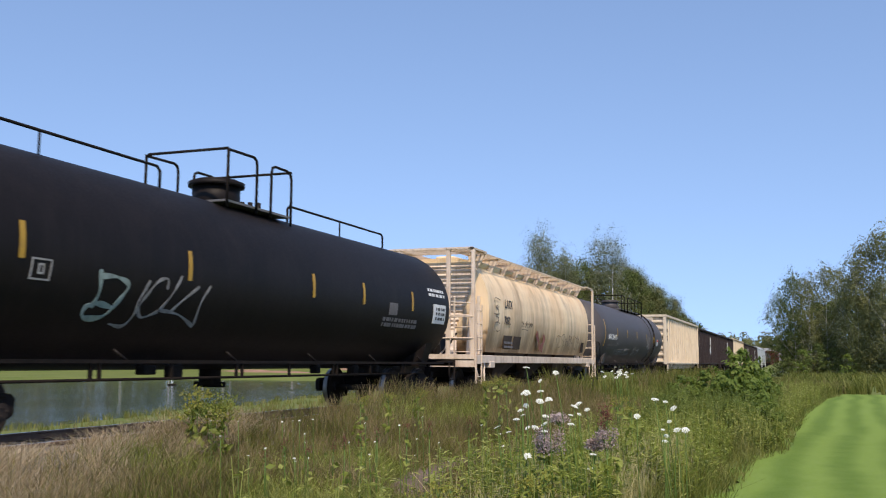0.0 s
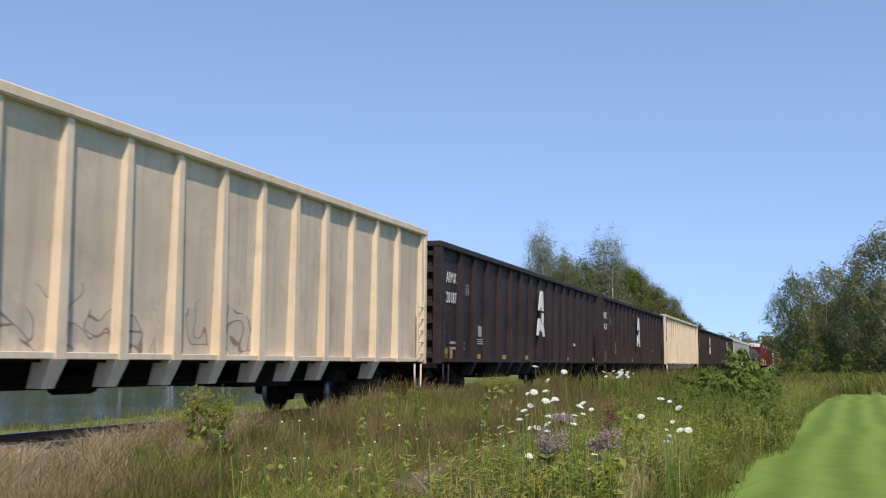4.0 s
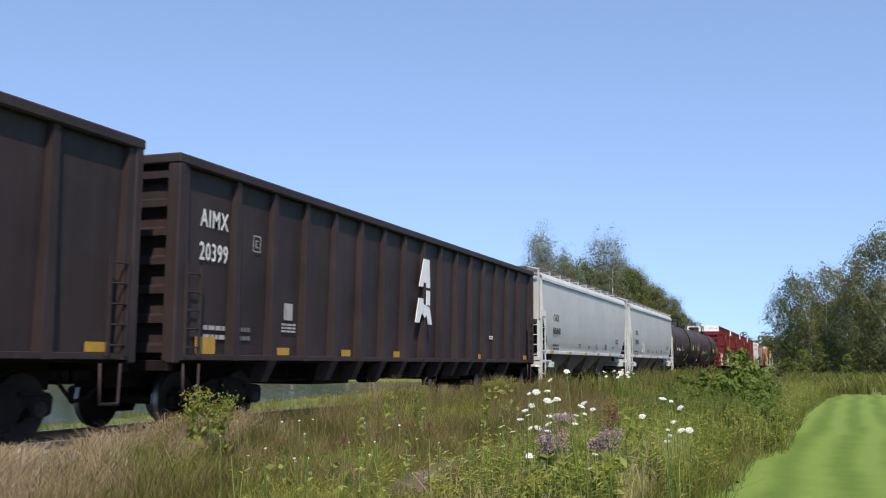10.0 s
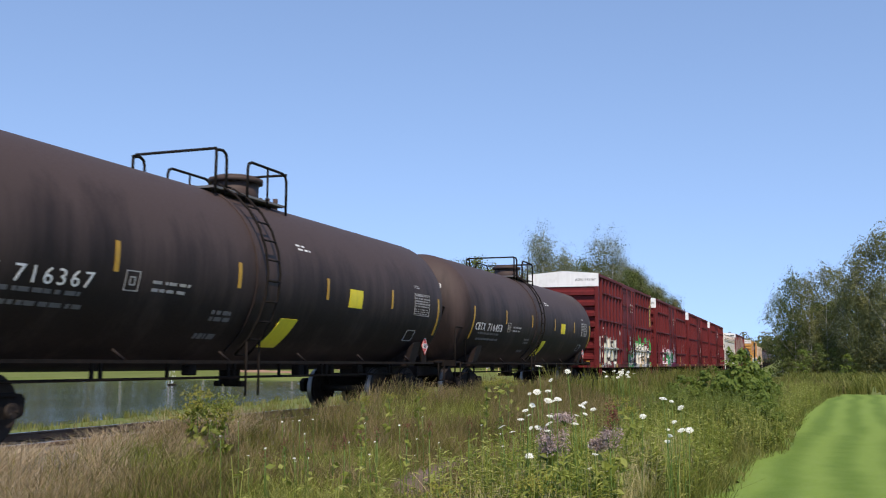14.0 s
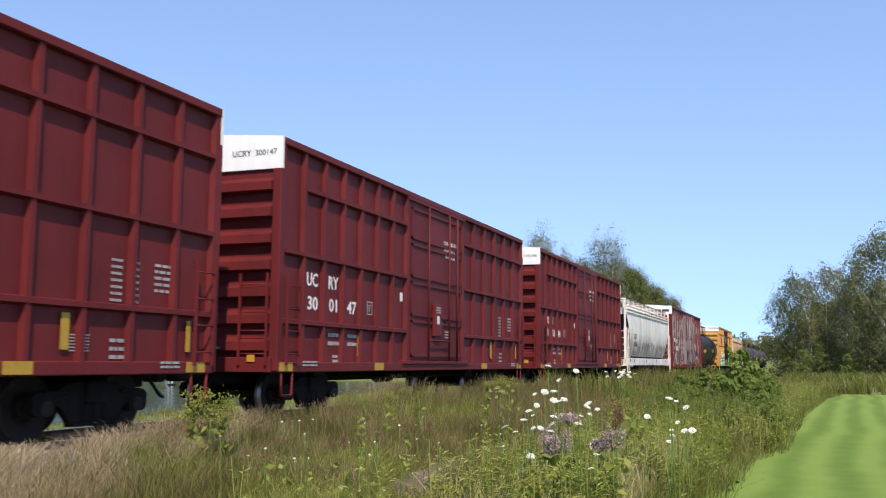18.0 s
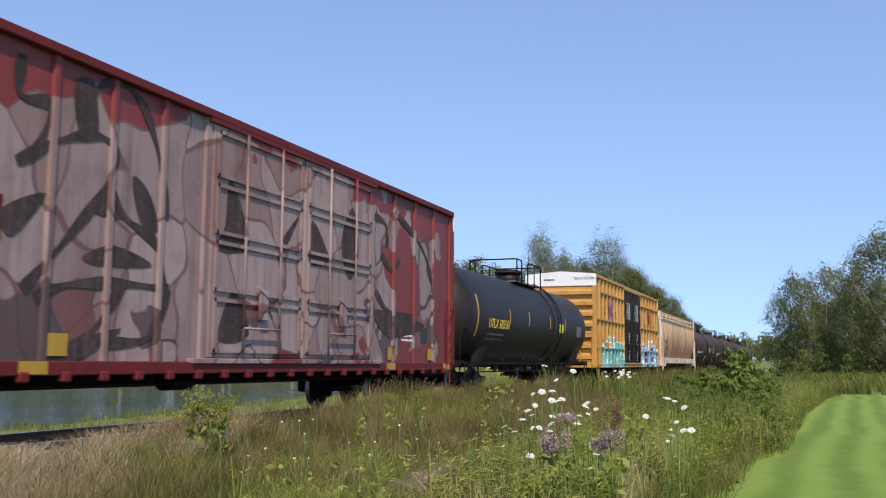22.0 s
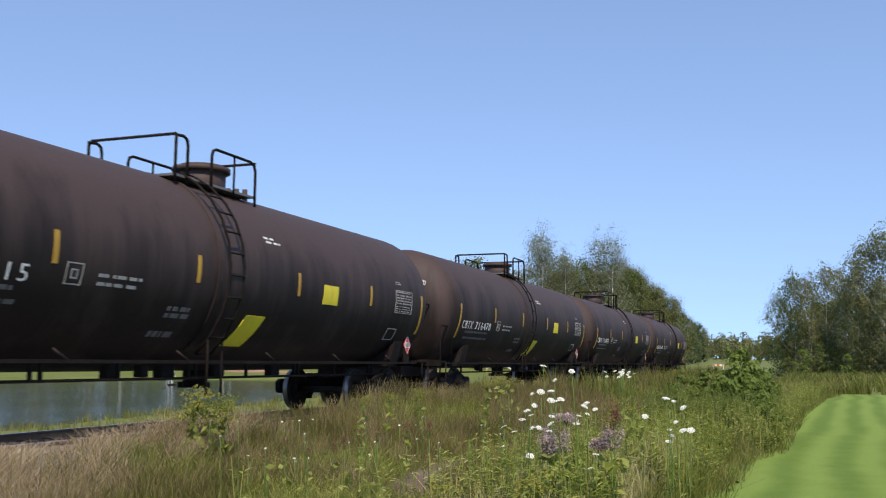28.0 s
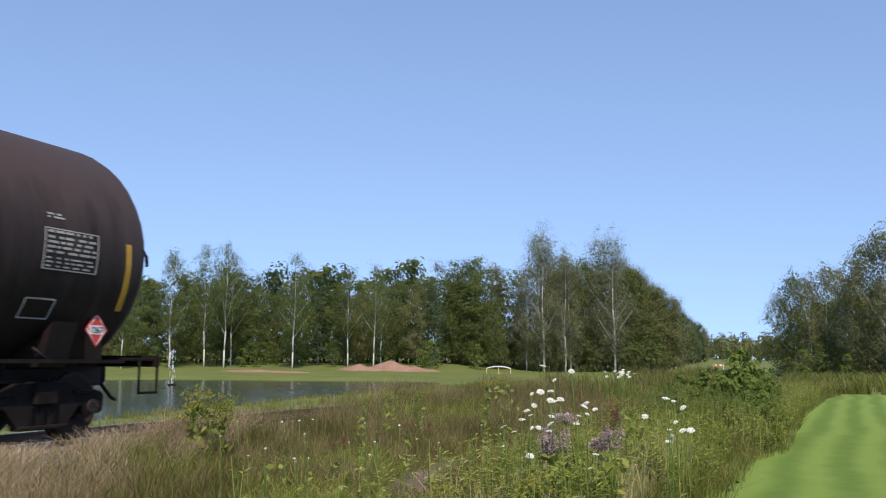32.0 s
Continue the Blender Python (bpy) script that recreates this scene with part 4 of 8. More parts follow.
def modern_tank(centre, number, turned):
    """turned cars run with the other end in front: ladder, manway and cards change ends."""
    r, az, over = 1.6, 2.5, 17.95
    dome, cage, lad = (0.75, (-1.2, -0.88, -0.2, 1.18), -0.7) if turned else (-0.76, (-1.2, 0.17, 0.81, 1.12), 0.5)
    car = tank_car(centre, over, r, az, TANK_BROWN, "black tank car, browner above, with a caged manway and yellow reflectors", "ribbed", [(y, -0.16, 0.10) for y in (-4.5, -1.5, 1.6, 4.7)], dome, cage, lad, 1.2, 0.57)
    half = over / 2 - 1.2
    for s in (1, -1):
        part("reflector", arc_patch(s * (half - 0.2) - 0.05, s * (half - 0.2) + 0.05, -0.5, 0.08, r, az, 0.006, 10, -0.06 * s), TAPE_YELLOW, car, "yellow reflective strip")
    letters(car, "CBTX", (0, -7.36, 1.985), 0.225, LETTER_WHITE, SIDE, 0.8, 0.0, r, az, "white stencilled lettering", 0.88, 1.25)
    letters(car, number, (0, -6.25, 1.985), 0.225, LETTER_WHITE, SIDE, 0.8, 0.0, r, az, "white stencilled lettering", 1.36, 1.25)
    part("small_print", print_rows(-6.95, -4.95, (1.88, 1.72), 0.055, r, az, 1), LETTER_DIM, car, "faded rows of small print")
    part("small_print", print_rows(-3.68, -2.8, (2.15, 2.04), 0.045, r, az, 2), LETTER_GREY, car, "faded rows of small print")
    part("small_print", print_rows(-2.06, -1.4, (1.8, 1.7), 0.06, r, az, 3), LETTER_DIM, car, "faded rows of small print")
    part("small_print", print_rows(-2.2, -1.55, (1.42,), 0.08, r, az, 4), LETTER_DIM, car, "faded rows of small print")
    part("hazard_card", arc_patch(2.55, 3.15, -0.215, 0.015, r, az, 0.01), SIGN_YELLOW, car, "yellow warning card")
    if turned:
        part("side_card", arc_patch(-0.05, 0.55, -0.82, -0.43, r + 0.01, az, 0.01, 8, 0.22), SIGN_YELLOW, car, "slanted yellow warning card")
    part("spec_frame", outline(6.0, 6.95, -0.21, 0.11, r, az, 0.014), LETTER_GREY, car, "thin frame round a table of print")
    part("spec_print", print_rows(6.05, 6.9, (2.62, 2.55, 2.49, 2.43, 2.37), 0.03, r, az, 7), LETTER_GREY, car, "table of print too fine to read")
    part("spec_print", print_rows(6.05, 6.9, (2.30, 2.25, 2.20), 0.022, r, az, 8), LETTER_GREY, car, "table of print too fine to read")
    part("spec_print", print_rows(6.05, 6.35, (2.84, 2.80), 0.022, r, az, 9), LETTER_GREY, car, "line of print too fine to read")
    part("small_frame", outline(5.9, 6.4, -0.62, -0.44, r, az, 0.018), LETTER_GREY, car, "thin painted frame")
    part("class_frame", outline(-4.28, -3.98, -0.31, -0.13, r, az, 0.016), LETTER_GREY, car, "thin painted frame with a mark")
    part("class_mark", outline(-4.19, -4.07, -0.26, -0.18, r, az, 0.02), LETTER_GREY, car)
    yt = 0.55 if turned else -0.35
    part("top_print", print_rows(yt, yt + 0.32, (3.17,), 0.035, r, az, 5), LETTER_WHITE, car)
    part("top_print", print_rows(yt + 0.05, yt + 0.6, (3.10,), 0.035, r, az, 6), LETTER_WHITE, car)
    for side in (True, False):
        y, x = (over / 2 - 1.7, 1.34) if side else (-over / 2 + 0.5, 0.15)
        turn = Matrix.Identity(4) if side else Matrix.Rotation(radians(-90), 4, "Z")
        pl = part("placard", Geo().prism([(0, 0, -0.23), (0, 0.21, 0), (0, 0, 0.23), (0, -0.21, 0)], (0.012, 0, 0)), SIGN_RED, car, "red diamond hazard placard")
        pl.matrix_basis = Matrix.Translation((x, y, 1.47)) @ turn
        edge = Geo()
        dia = [(0, -0.2), (0.18, 0), (0, 0.2), (-0.18, 0)]
        for (ya, za), (yb, zb) in zip(dia, dia[1:] + dia[:1]):
            edge.rod((0.013, ya, za), (0.013, yb, zb), 0.006, 4)
        part("placard_border", edge, LETTER_WHITE, pl, "white border line")
        part("placard_panel", Geo().box(0.012, 0.015, -0.13, 0.13, -0.06, 0.06), LETTER_WHITE, pl, "white panel with a number")
        letters(pl, "1267", (0.017, -0.115, -0.04), 0.085, LETTER_BLACK, SIDE, 0.9, 0.002, fit=0.23)
        hold = part("placard_holder", Geo().box(-0.04, -0.005, -0.14, 0.14, -0.42, 0.15), GEAR, car)
        hold.matrix_basis = pl.matrix_basis.copy()
    # marks on the leading head
    hy = -half - 0.68
    letters(car, "CBTX " + number, (-0.05, hy - 0.045, 3.08), 0.13, LETTER_WHITE, Matrix.Rotation(0.16, 4, "Z") @ FRONT, 0.9, 0.003, 0, 0, "white lettering on the tank's head", 0.95)
    for k, w in enumerate((0.6, 0.5, 0.3)):
        bars(car, -0.02, 2.98 - 0.1 * k, w * 0.7, 1, 0.1, 0.05, hy - 0.045 - 0.008 * k, LETTER_GREY, 70 + k, "end")
    return car


# ---- high-side gondolas ----
def gondola(centre, cream, number, tagged_panel=None):
    length, n = 19.4, 16
    panel, rib = (tagged_panel or GON_CREAM_PANEL, GON_CREAM) if cream else (GON_BROWN, GON_BROWN)
    ink = LETTER_BLACK if cream else LETTER_WHITE
    car = thing("gondola_car", pose(TRACK_X, centre, 0),
                "cream high-sided ribbed gondola car with sprayed scrawls" if cream else "dark brown high-sided ribbed gondola car with white lettering", "gondola car", "cars of the freight train")
    h, top, bot = length / 2, 4.14 if cream else 4.0, 1.08
    for s in (1, -1):
        g = Geo().prism([(s * 1.49, -h, top), (s * 1.44, -h, bot), (s * 1.41, -h, bot), (s * 1.46, -h, top)], (0, length, 0))
        part("side_sheet", g, panel, car)
        g = Geo().box(s * 1.54 - 0.09, s * 1.54 + 0.09, -h - 0.02, h + 0.02, top - 0.03, top + 0.13, 0.025)
        part("top_chord", g, rib, car)
        part("side_sill", Geo().box(s * 1.50 - 0.09, s * 1.50 + 0.09, -h, h, bot, bot + 0.09, 0.01), rib, car)
        for k in range(n + 1):
            y = (-h + 0.06) if k == 0 else (h - 0.06) if k == n else -8.2 + (k - 1) * 1.172
            w0, w1 = (0.075, 0.10)
            g = Geo().add([(s * 1.48, y - w0, top - 0.03), (s * 1.58, y - w0 * 0.8, top - 0.03), (s * 1.58, y + w0 * 0.8, top - 0.03), (s * 1.48, y + w0, top - 0.03),
                           (s * 1.42, y - w1, bot), (s * 1.61, y - w1 * 0.9, bot), (s * 1.61, y + w1 * 0.9, bot), (s * 1.42, y + w1, bot)],
                          [(0, 1, 5, 4), (1, 2, 6, 5), (2, 3, 7, 6), (0, 3, 2, 1), (4, 5, 6, 7)])
            part("rib", g, rib, car)
            if 4 <= k <= n - 4 or k in (2, n - 2):
                g = Geo().add([(s * 1.30, y - 0.13, bot + 0.01), (s * 1.60, y - 0.13, bot + 0.01), (s * 1.60, y + 0.13, bot + 0.01), (s * 1.30, y + 0.13, bot + 0.01),
                               (s * 1.20, y - 0.11, bot - 0.36), (s * 1.42, y - 0.11, bot - 0.36), (s * 1.42, y + 0.11, bot - 0.36), (s * 1.20, y + 0.11, bot - 0.36)],
                              [(0, 1, 5, 4), (1, 2, 6, 5), (2, 3, 7, 6), (3, 0, 4, 7), (0, 3, 2, 1), (4, 5, 6, 7)])
                part("gusset", g, rib, car)
    part("floor", Geo().box(-1.43, 1.43, -h, h, bot - 0.04, bot + 0.03), GEAR, car)
    for s in (1, -1):
        y = s * h
        g = Geo().box(-1.5, 1.5, min(y, y - s * 0.06), max(y, y - s * 0.06), bot, top + 0.1)
        part("end_sheet", g, panel, car)
        part("end_panel", Geo().box(-0.72, 0.72, min(y, y + s * 0.14), max(y, y + s * 0.14), 1.95, top + 0.1, 0.02), panel, car)
        part("end_chord", Geo().box(-1.62, 1.62, min(y - s * 0.02, y + s * 0.18), max(y - s * 0.02, y + s * 0.18), top - 0.02, top + 0.13, 0.02), rib, car)
        for q in (-1, 1):
            part("corner_post", Geo().box(q * 1.5 - 0.11, q * 1.5 + 0.11, min(y, y + s * 0.16), max(y, y + s * 0.16), bot - 0.05, top, 0.02), rib, car)
        for k in range(7):
            z = bot + 0.16 + k * 0.43
            for q in (-1, 1):
                g = Geo().prism([(q * 0.72, y, z + 0.10), (q * 0.72, y + s * 0.13, z + 0.05), (q * 0.72, y + s * 0.13, z - 0.05), (q * 0.72, y, z - 0.10)], (q * 0.70, 0, 0))
                part("end_rib", g, rib, car)
        part("end_sill", Geo().box(-1.5, 1.5, min(y, y + s * 0.16), max(y, y + s * 0.16), 0.92, bot, 0.01), GEAR, car)
        part("brake_platform", Geo().box(-1.2, 0.4, min(y + s * 0.14, y + s * 0.4), max(y + s * 0.14, y + s * 0.4), 1.16, 1.2), GRATE, car)
        ladder(car, 1.62, y - s * 0.08, y - s * 0.44, bot + 0.05, 2.5, 5, rib, "side_ladder")
        part("stirrup", Geo().pipe([(1.58, y - s * 0.12, bot - 0.05), (1.58, y - s * 0.14, 0.50), (1.58, y - s * 0.50, 0.50), (1.58, y - s * 0.52, bot - 0.05)], 0.022, 6), rib, car)
        coupler(car, y + s * 0.1, 0.52)
        bogie(car, s * (h - 1.95))
    underframe(car, length, bot)
    brake_rigging(car, h - 3.5, int(centre))
    for q in (-3.6, 3.6):
        part("discharge_pocket", Geo().prism([(-1.1, q - 0.9, 1.05), (1.1, q - 0.9, 1.05), (0.9, q - 0.7, 0.62), (-0.9, q - 0.7, 0.62)], (0, 1.6, 0)), GEAR, car)
    for k, y in enumerate((-h + 0.55, -h + 3.0, -h + 5.5, -h + 8.1, h - 5.3, h - 0.7)[:2 if cream else 6]):
        part("reflector", Geo().box(1.475, 1.485, y, y + (0.52 if k == 0 else 0.4), bot + 0.1, bot + (0.36 if k == 0 else 0.23)), TAPE_YELLOW, car, "yellow reflective patch")
    xs = 1.495
    letters(car, "AIMX", (xs, -h + 0.56, 3.14), 0.29, ink, SIDE, 0.82, 0.004, fit=0.76, gap=1.15)
    letters(car, number, (xs, -h + 0.55, 2.62), 0.29, ink, SIDE, 0.82, 0.004, fit=0.78, gap=1.1)
    fr = Geo()
    y, z = -h + 2.08, 2.9
    for a, b, c, d in ((0, 0.24, 0, 0.02), (0, 0.24, 0.26, 0.28), (0, 0.02, 0, 0.28), (0.22, 0.24, 0, 0.28), (0.08, 0.16, 0.07, 0.09), (0.08, 0.10, 0.07, 0.2), (0.08, 0.16, 0.18, 0.2)):
        fr.box(xs, xs + 0.004, y + a, y + b, z + c, z + d)
    part("class_frame", fr, LETTER_GREY if not cream else LETTER_DIM, car, "thin painted frame with a mark")
    bars(car, -h + 0.75, 1.62, 0.6, 2, 0.14, 0.07, 1.47, LETTER_GREY if not cream else LETTER_DIM, 3)
    bars(car, -h + 1.75, 1.62, 0.35, 2, 0.14, 0.07, 1.47, LETTER_DIM, 4)
    part("spec_card", Geo().box(1.475, 1.482, -h + 3.2, -h + 3.5, 1.8, 2.1), LETTER_GREY, car, "pale printed panel")
    bars(car, -h + 3.12, 1.74, 0.5, 3, 0.06, 0.035, 1.475, LETTER_GREY if not cream else LETTER_DIM, 6)
    if not cream:
        bars(car, h - 4.3, 1.85, 0.4, 2, 0.06, 0.04, 1.475, LETTER_WHITE, 7)
        # the owner's emblem, as plain slanted shapes that stand on the sheet and on the ribs alike
        emblem = ([(-0.27, 2.86), (0.0, 3.54), (0.36, 3.54), (0.42, 2.86), (0.2, 2.86), (0.19, 2.97), (0.0, 2.97), (-0.04, 2.86)],
                  [(0.20, 2.42), (0.20, 2.79), (0.42, 2.79), (0.42, 2.37)],
                  [(-0.5, 2.0), (-0.3, 2.58), (-0.02, 2.58), (0.0, 2.44), (0.38, 2.44), (0.56, 1.98), (0.32, 1.98), (0.22, 2.2), (0.08, 2.12), (-0.1, 2.24), (-0.26, 2.0)])
        for out in emblem:
            part("emblem", Geo().prism([(1.625, y - 0.16, z) for y, z in out], (-0.02, 0, 0)), WHITE, car, "white slanted emblem shape")
    letters(car, "AIMX", (0.12, -h - 0.145, 3.6), 0.14, ink, FRONT, 0.85)
    letters(car, number, (0.10, -h - 0.145, 3.36), 0.14, ink, FRONT, 0.85)
    return car


# ---- boxcars ----
def boxcar(centre, length, wall, trim, label, door_y, posts_l, posts_r, style, door_mat=None, ink=LETTER_WHITE):
    car = thing("boxcar", pose(TRACK_X, centre, 0), label, "boxcar", "cars of the freight train")
    h, top, bot, xs = length / 2, 5.04 if length < 17 else 4.98, 1.0, 1.50
    d0, d1 = door_y
    doors = door_mat or wall
    deep = 0.05 if style == "flat" else 0.085
    for s in (1, -1):
        part("side_sheet", Geo().box(min(s * xs, s * (xs - 0.05)), max(s * xs, s * (xs - 0.05)), -h, h, bot, top), wall, car)
        part("eave_rail", Geo().box(min(s * (xs - 0.02), s * (xs + 0.11)), max(s * (xs - 0.02), s * (xs + 0.11)), -h, h, top - 0.13, top, 0.015), trim, car)
        part("side_sill", Geo().box(min(s * (xs - 0.02), s * (xs + 0.09)), max(s * (xs - 0.02), s * (xs + 0.09)), -h, h, bot - 0.12, bot + 0.06, 0.015), trim if style == "flat" else wall, car)
        for k, (a, b) in enumerate(((-h, d0), (d1, h))):
            n = (posts_l, posts_r)[k]
            for q in range(n + 1):
                y = a + 0.05 + q * (b - a - 0.1) / n
                w = 0.06 if 0 < q < n else 0.09
                g = Geo().prism([(s * xs, y - w, bot), (s * (xs + deep), y - w * 0.7, bot), (s * (xs + deep), y + w * 0.7, bot), (s * xs, y + w, bot)], (0, 0, top - bot - 0.1))
                part("side_post", g, wall, car)
            if style == "waffle":
                for z in (4.25, 3.03, 1.78):
                    aa, bb = a + 0.14 + (0.75 if k == 0 and z > 4 and s > 0 else 0), b - 0.14
                    g = Geo().prism([(s * xs, aa, z + 0.05), (s * (xs + 0.10), aa, z + 0.03), (s * (xs + 0.10), aa, z - 0.04), (s * xs, aa, z - 0.07)], (0, bb - aa, 0))
                    part("stiffener", g, wall, car)
        # sliding or plug doors, each leaf with its rods and bars
        nd = 2 if d1 - d0 > 4 else 1
        w = (d1 - d0) / nd
        for q in range(nd):
            a, b = d0 + q * w + 0.03, d0 + (q + 1) * w - 0.03
            leaf = part("door", Geo().box(min(s * (xs + 0.005), s * (xs + 0.07)), max(s * (xs + 0.005), s * (xs + 0.07)), a, b, bot + 0.12, top - 0.16, 0.012), doors, car)
            x1 = xs + 0.075
            for z0, z1 in ((1.2, 2.05), (2.15, 2.95), (3.05, 3.85), (3.95, 4.7)):
                g = Geo()
                for yy0, yy1, zz0, zz1 in ((a + 0.1, b - 0.1, z0, z0 + 0.06), (a + 0.1, b - 0.1, z1 - 0.06, z1), (a + 0.1, a + 0.16, z0, z1), (b - 0.16, b - 0.1, z0, z1)):
                    g.box(min(s * x1, s * (x1 + 0.03)), max(s * x1, s * (x1 + 0.03)), yy0, yy1, zz0, zz1)
                part("door_frame_rib", g, doors, leaf)
            for yy in (a + w * 0.3, b - w * 0.3):
                part("lock_rod", Geo().rod((s * (x1 + 0.06), yy, bot + 0.1), (s * (x1 + 0.06), yy, top - 0.2), 0.024, 6), doors, leaf)
            g = Geo().box(min(s * (x1 + 0.03), s * (x1 + 0.09)), max(s * (x1 + 0.03), s * (x1 + 0.09)), a + w * 0.5 - 0.12, a + w * 0.5 + 0.12, 1.75, 2.25, 0.01)
            g.rod((s * (x1 + 0.09), a + w * 0.3, 1.6), (s * (x1 + 0.09), b - w * 0.3, 1.6), 0.02, 6)
            g.rod((s * (x1 + 0.09), a + w * 0.42, 2.3), (s * (x1 + 0.09), a + w * 0.58, 2.05), 0.02, 6)
            part("door_latch", g, doors, leaf)
        part("door_track", Geo().box(min(s * xs, s * (xs + 0.13)), max(s * xs, s * (xs + 0.13)), d0 - 0.4, d1 + 0.4, bot + 0.03, bot + 0.11, 0.01), wall, car)
        part("door_rail", Geo().box(min(s * xs, s * (xs + 0.12)), max(s * xs, s * (xs + 0.12)), d0 - 0.1, d1 + 0.1, top - 0.2, top - 0.13), trim, car)
    # roof with cross seams
    g = Geo().add([(-xs - 0.1, -h, top), (0, -h, top + 0.13), (xs + 0.1, -h, top), (xs + 0.1, h, top), (0, h, top + 0.13), (-xs - 0.1, h, top)], [(0, 1, 4, 5), (1, 2, 3, 4), (0, 5, 3, 2)])
    part("roof", g, GRATE if style == "plain" else trim, car)
    for k in range(9):
        y = -h + 0.5 + k * (length - 1.0) / 8
        part("roof_seam", Geo().add([(-xs, y - 0.04, top + 0.012), (0, y - 0.04, top + 0.16), (xs, y - 0.04, top + 0.012), (xs, y + 0.04, top + 0.012), (0, y + 0.04, top + 0.16), (-xs, y + 0.04, top + 0.012)], [(0, 1, 4, 5), (1, 2, 3, 4), (0, 5, 3, 2), (0, 2, 1), (3, 5, 4)]), GRATE, car)
    for s in (1, -1):
        y = s * h
        part("end_sheet", Geo().box(-xs - 0.08, xs + 0.08, min(y, y - s * 0.06), max(y, y - s * 0.06), bot, top), wall if style != "plain" else trim, car)
        band = Geo().prism([(-xs - 0.1, y, 4.47), (xs + 0.1, y, 4.47), (xs + 0.1, y, top + 0.01), (0, y, top + 0.14), (-xs - 0.1, y, top + 0.01)], (0, s * 0.05, 0))
        eb = part("end_band", band, WHITE, car, "white painted band across the end's top")
        for k in range(7):
            z = 1.35 + k * 0.47
            g = Geo().prism([(-xs + 0.06, y, z + 0.15), (-xs + 0.06, y + s * 0.15, z + 0.06), (-xs + 0.06, y + s * 0.15, z - 0.09), (-xs + 0.06, y, z - 0.12)], (2 * xs - 0.12, 0, 0))
            part("end_corrugation", g, trim, car)
        for q in (-1, 1):
            part("corner_post", Geo().box(min(q * (xs - 0.08), q * (xs + 0.09)), max(q * (xs - 0.08), q * (xs + 0.09)), min(y, y + s * 0.07), max(y, y + s * 0.07), bot - 0.1, 4.47, 0.012), trim, car)
        part("end_sill", Geo().box(-1.5, 1.5, min(y, y + s * 0.14), max(y, y + s * 0.14), 0.88, 1.14, 0.01), trim, car)
        ladder(car, y + s * 0.16, 0.88, 1.42, 1.0, 2.6, 4, trim, "end_ladder", "end")
        ladder(car, xs + 0.16, y - s * 0.14, y - s * 0.60, 1.0, 2.6, 4, trim, "side_ladder")
        part("brake_step", Geo().box(-1.2, 0.5, min(y + s * 0.1, y + s * 0.34), max(y + s * 0.1, y + s * 0.34), 1.28, 1.32), GRATE, car)
        part("stirrup", Geo().pipe([(xs + 0.06, y - s * 0.14, 0.92), (xs + 0.06, y - s * 0.16, 0.48), (xs + 0.06, y - s * 0.52, 0.48), (xs + 0.06, y - s * 0.54, 0.92)], 0.022, 6), trim, car)
        coupler(car, y + s * 0.1, 0.68)
        bogie(car, s * (h - 2.1))
    underframe(car, length, bot)
    part("floor", Geo().box(-1.45, 1.45, -h, h, bot - 0.06, bot), GEAR, car)
    brake_rigging(car, h - 3.6, int(centre))
    for y in (-h + 0.02, -h + 4.0, h - 4.2, h - 0.7):
        part("reflector", Geo().box(xs + 0.092, xs + 0.1, y, y + 0.46, bot - 0.1, bot + 0.055), TAPE_YELLOW, car, "yellow reflective patch")
    return car


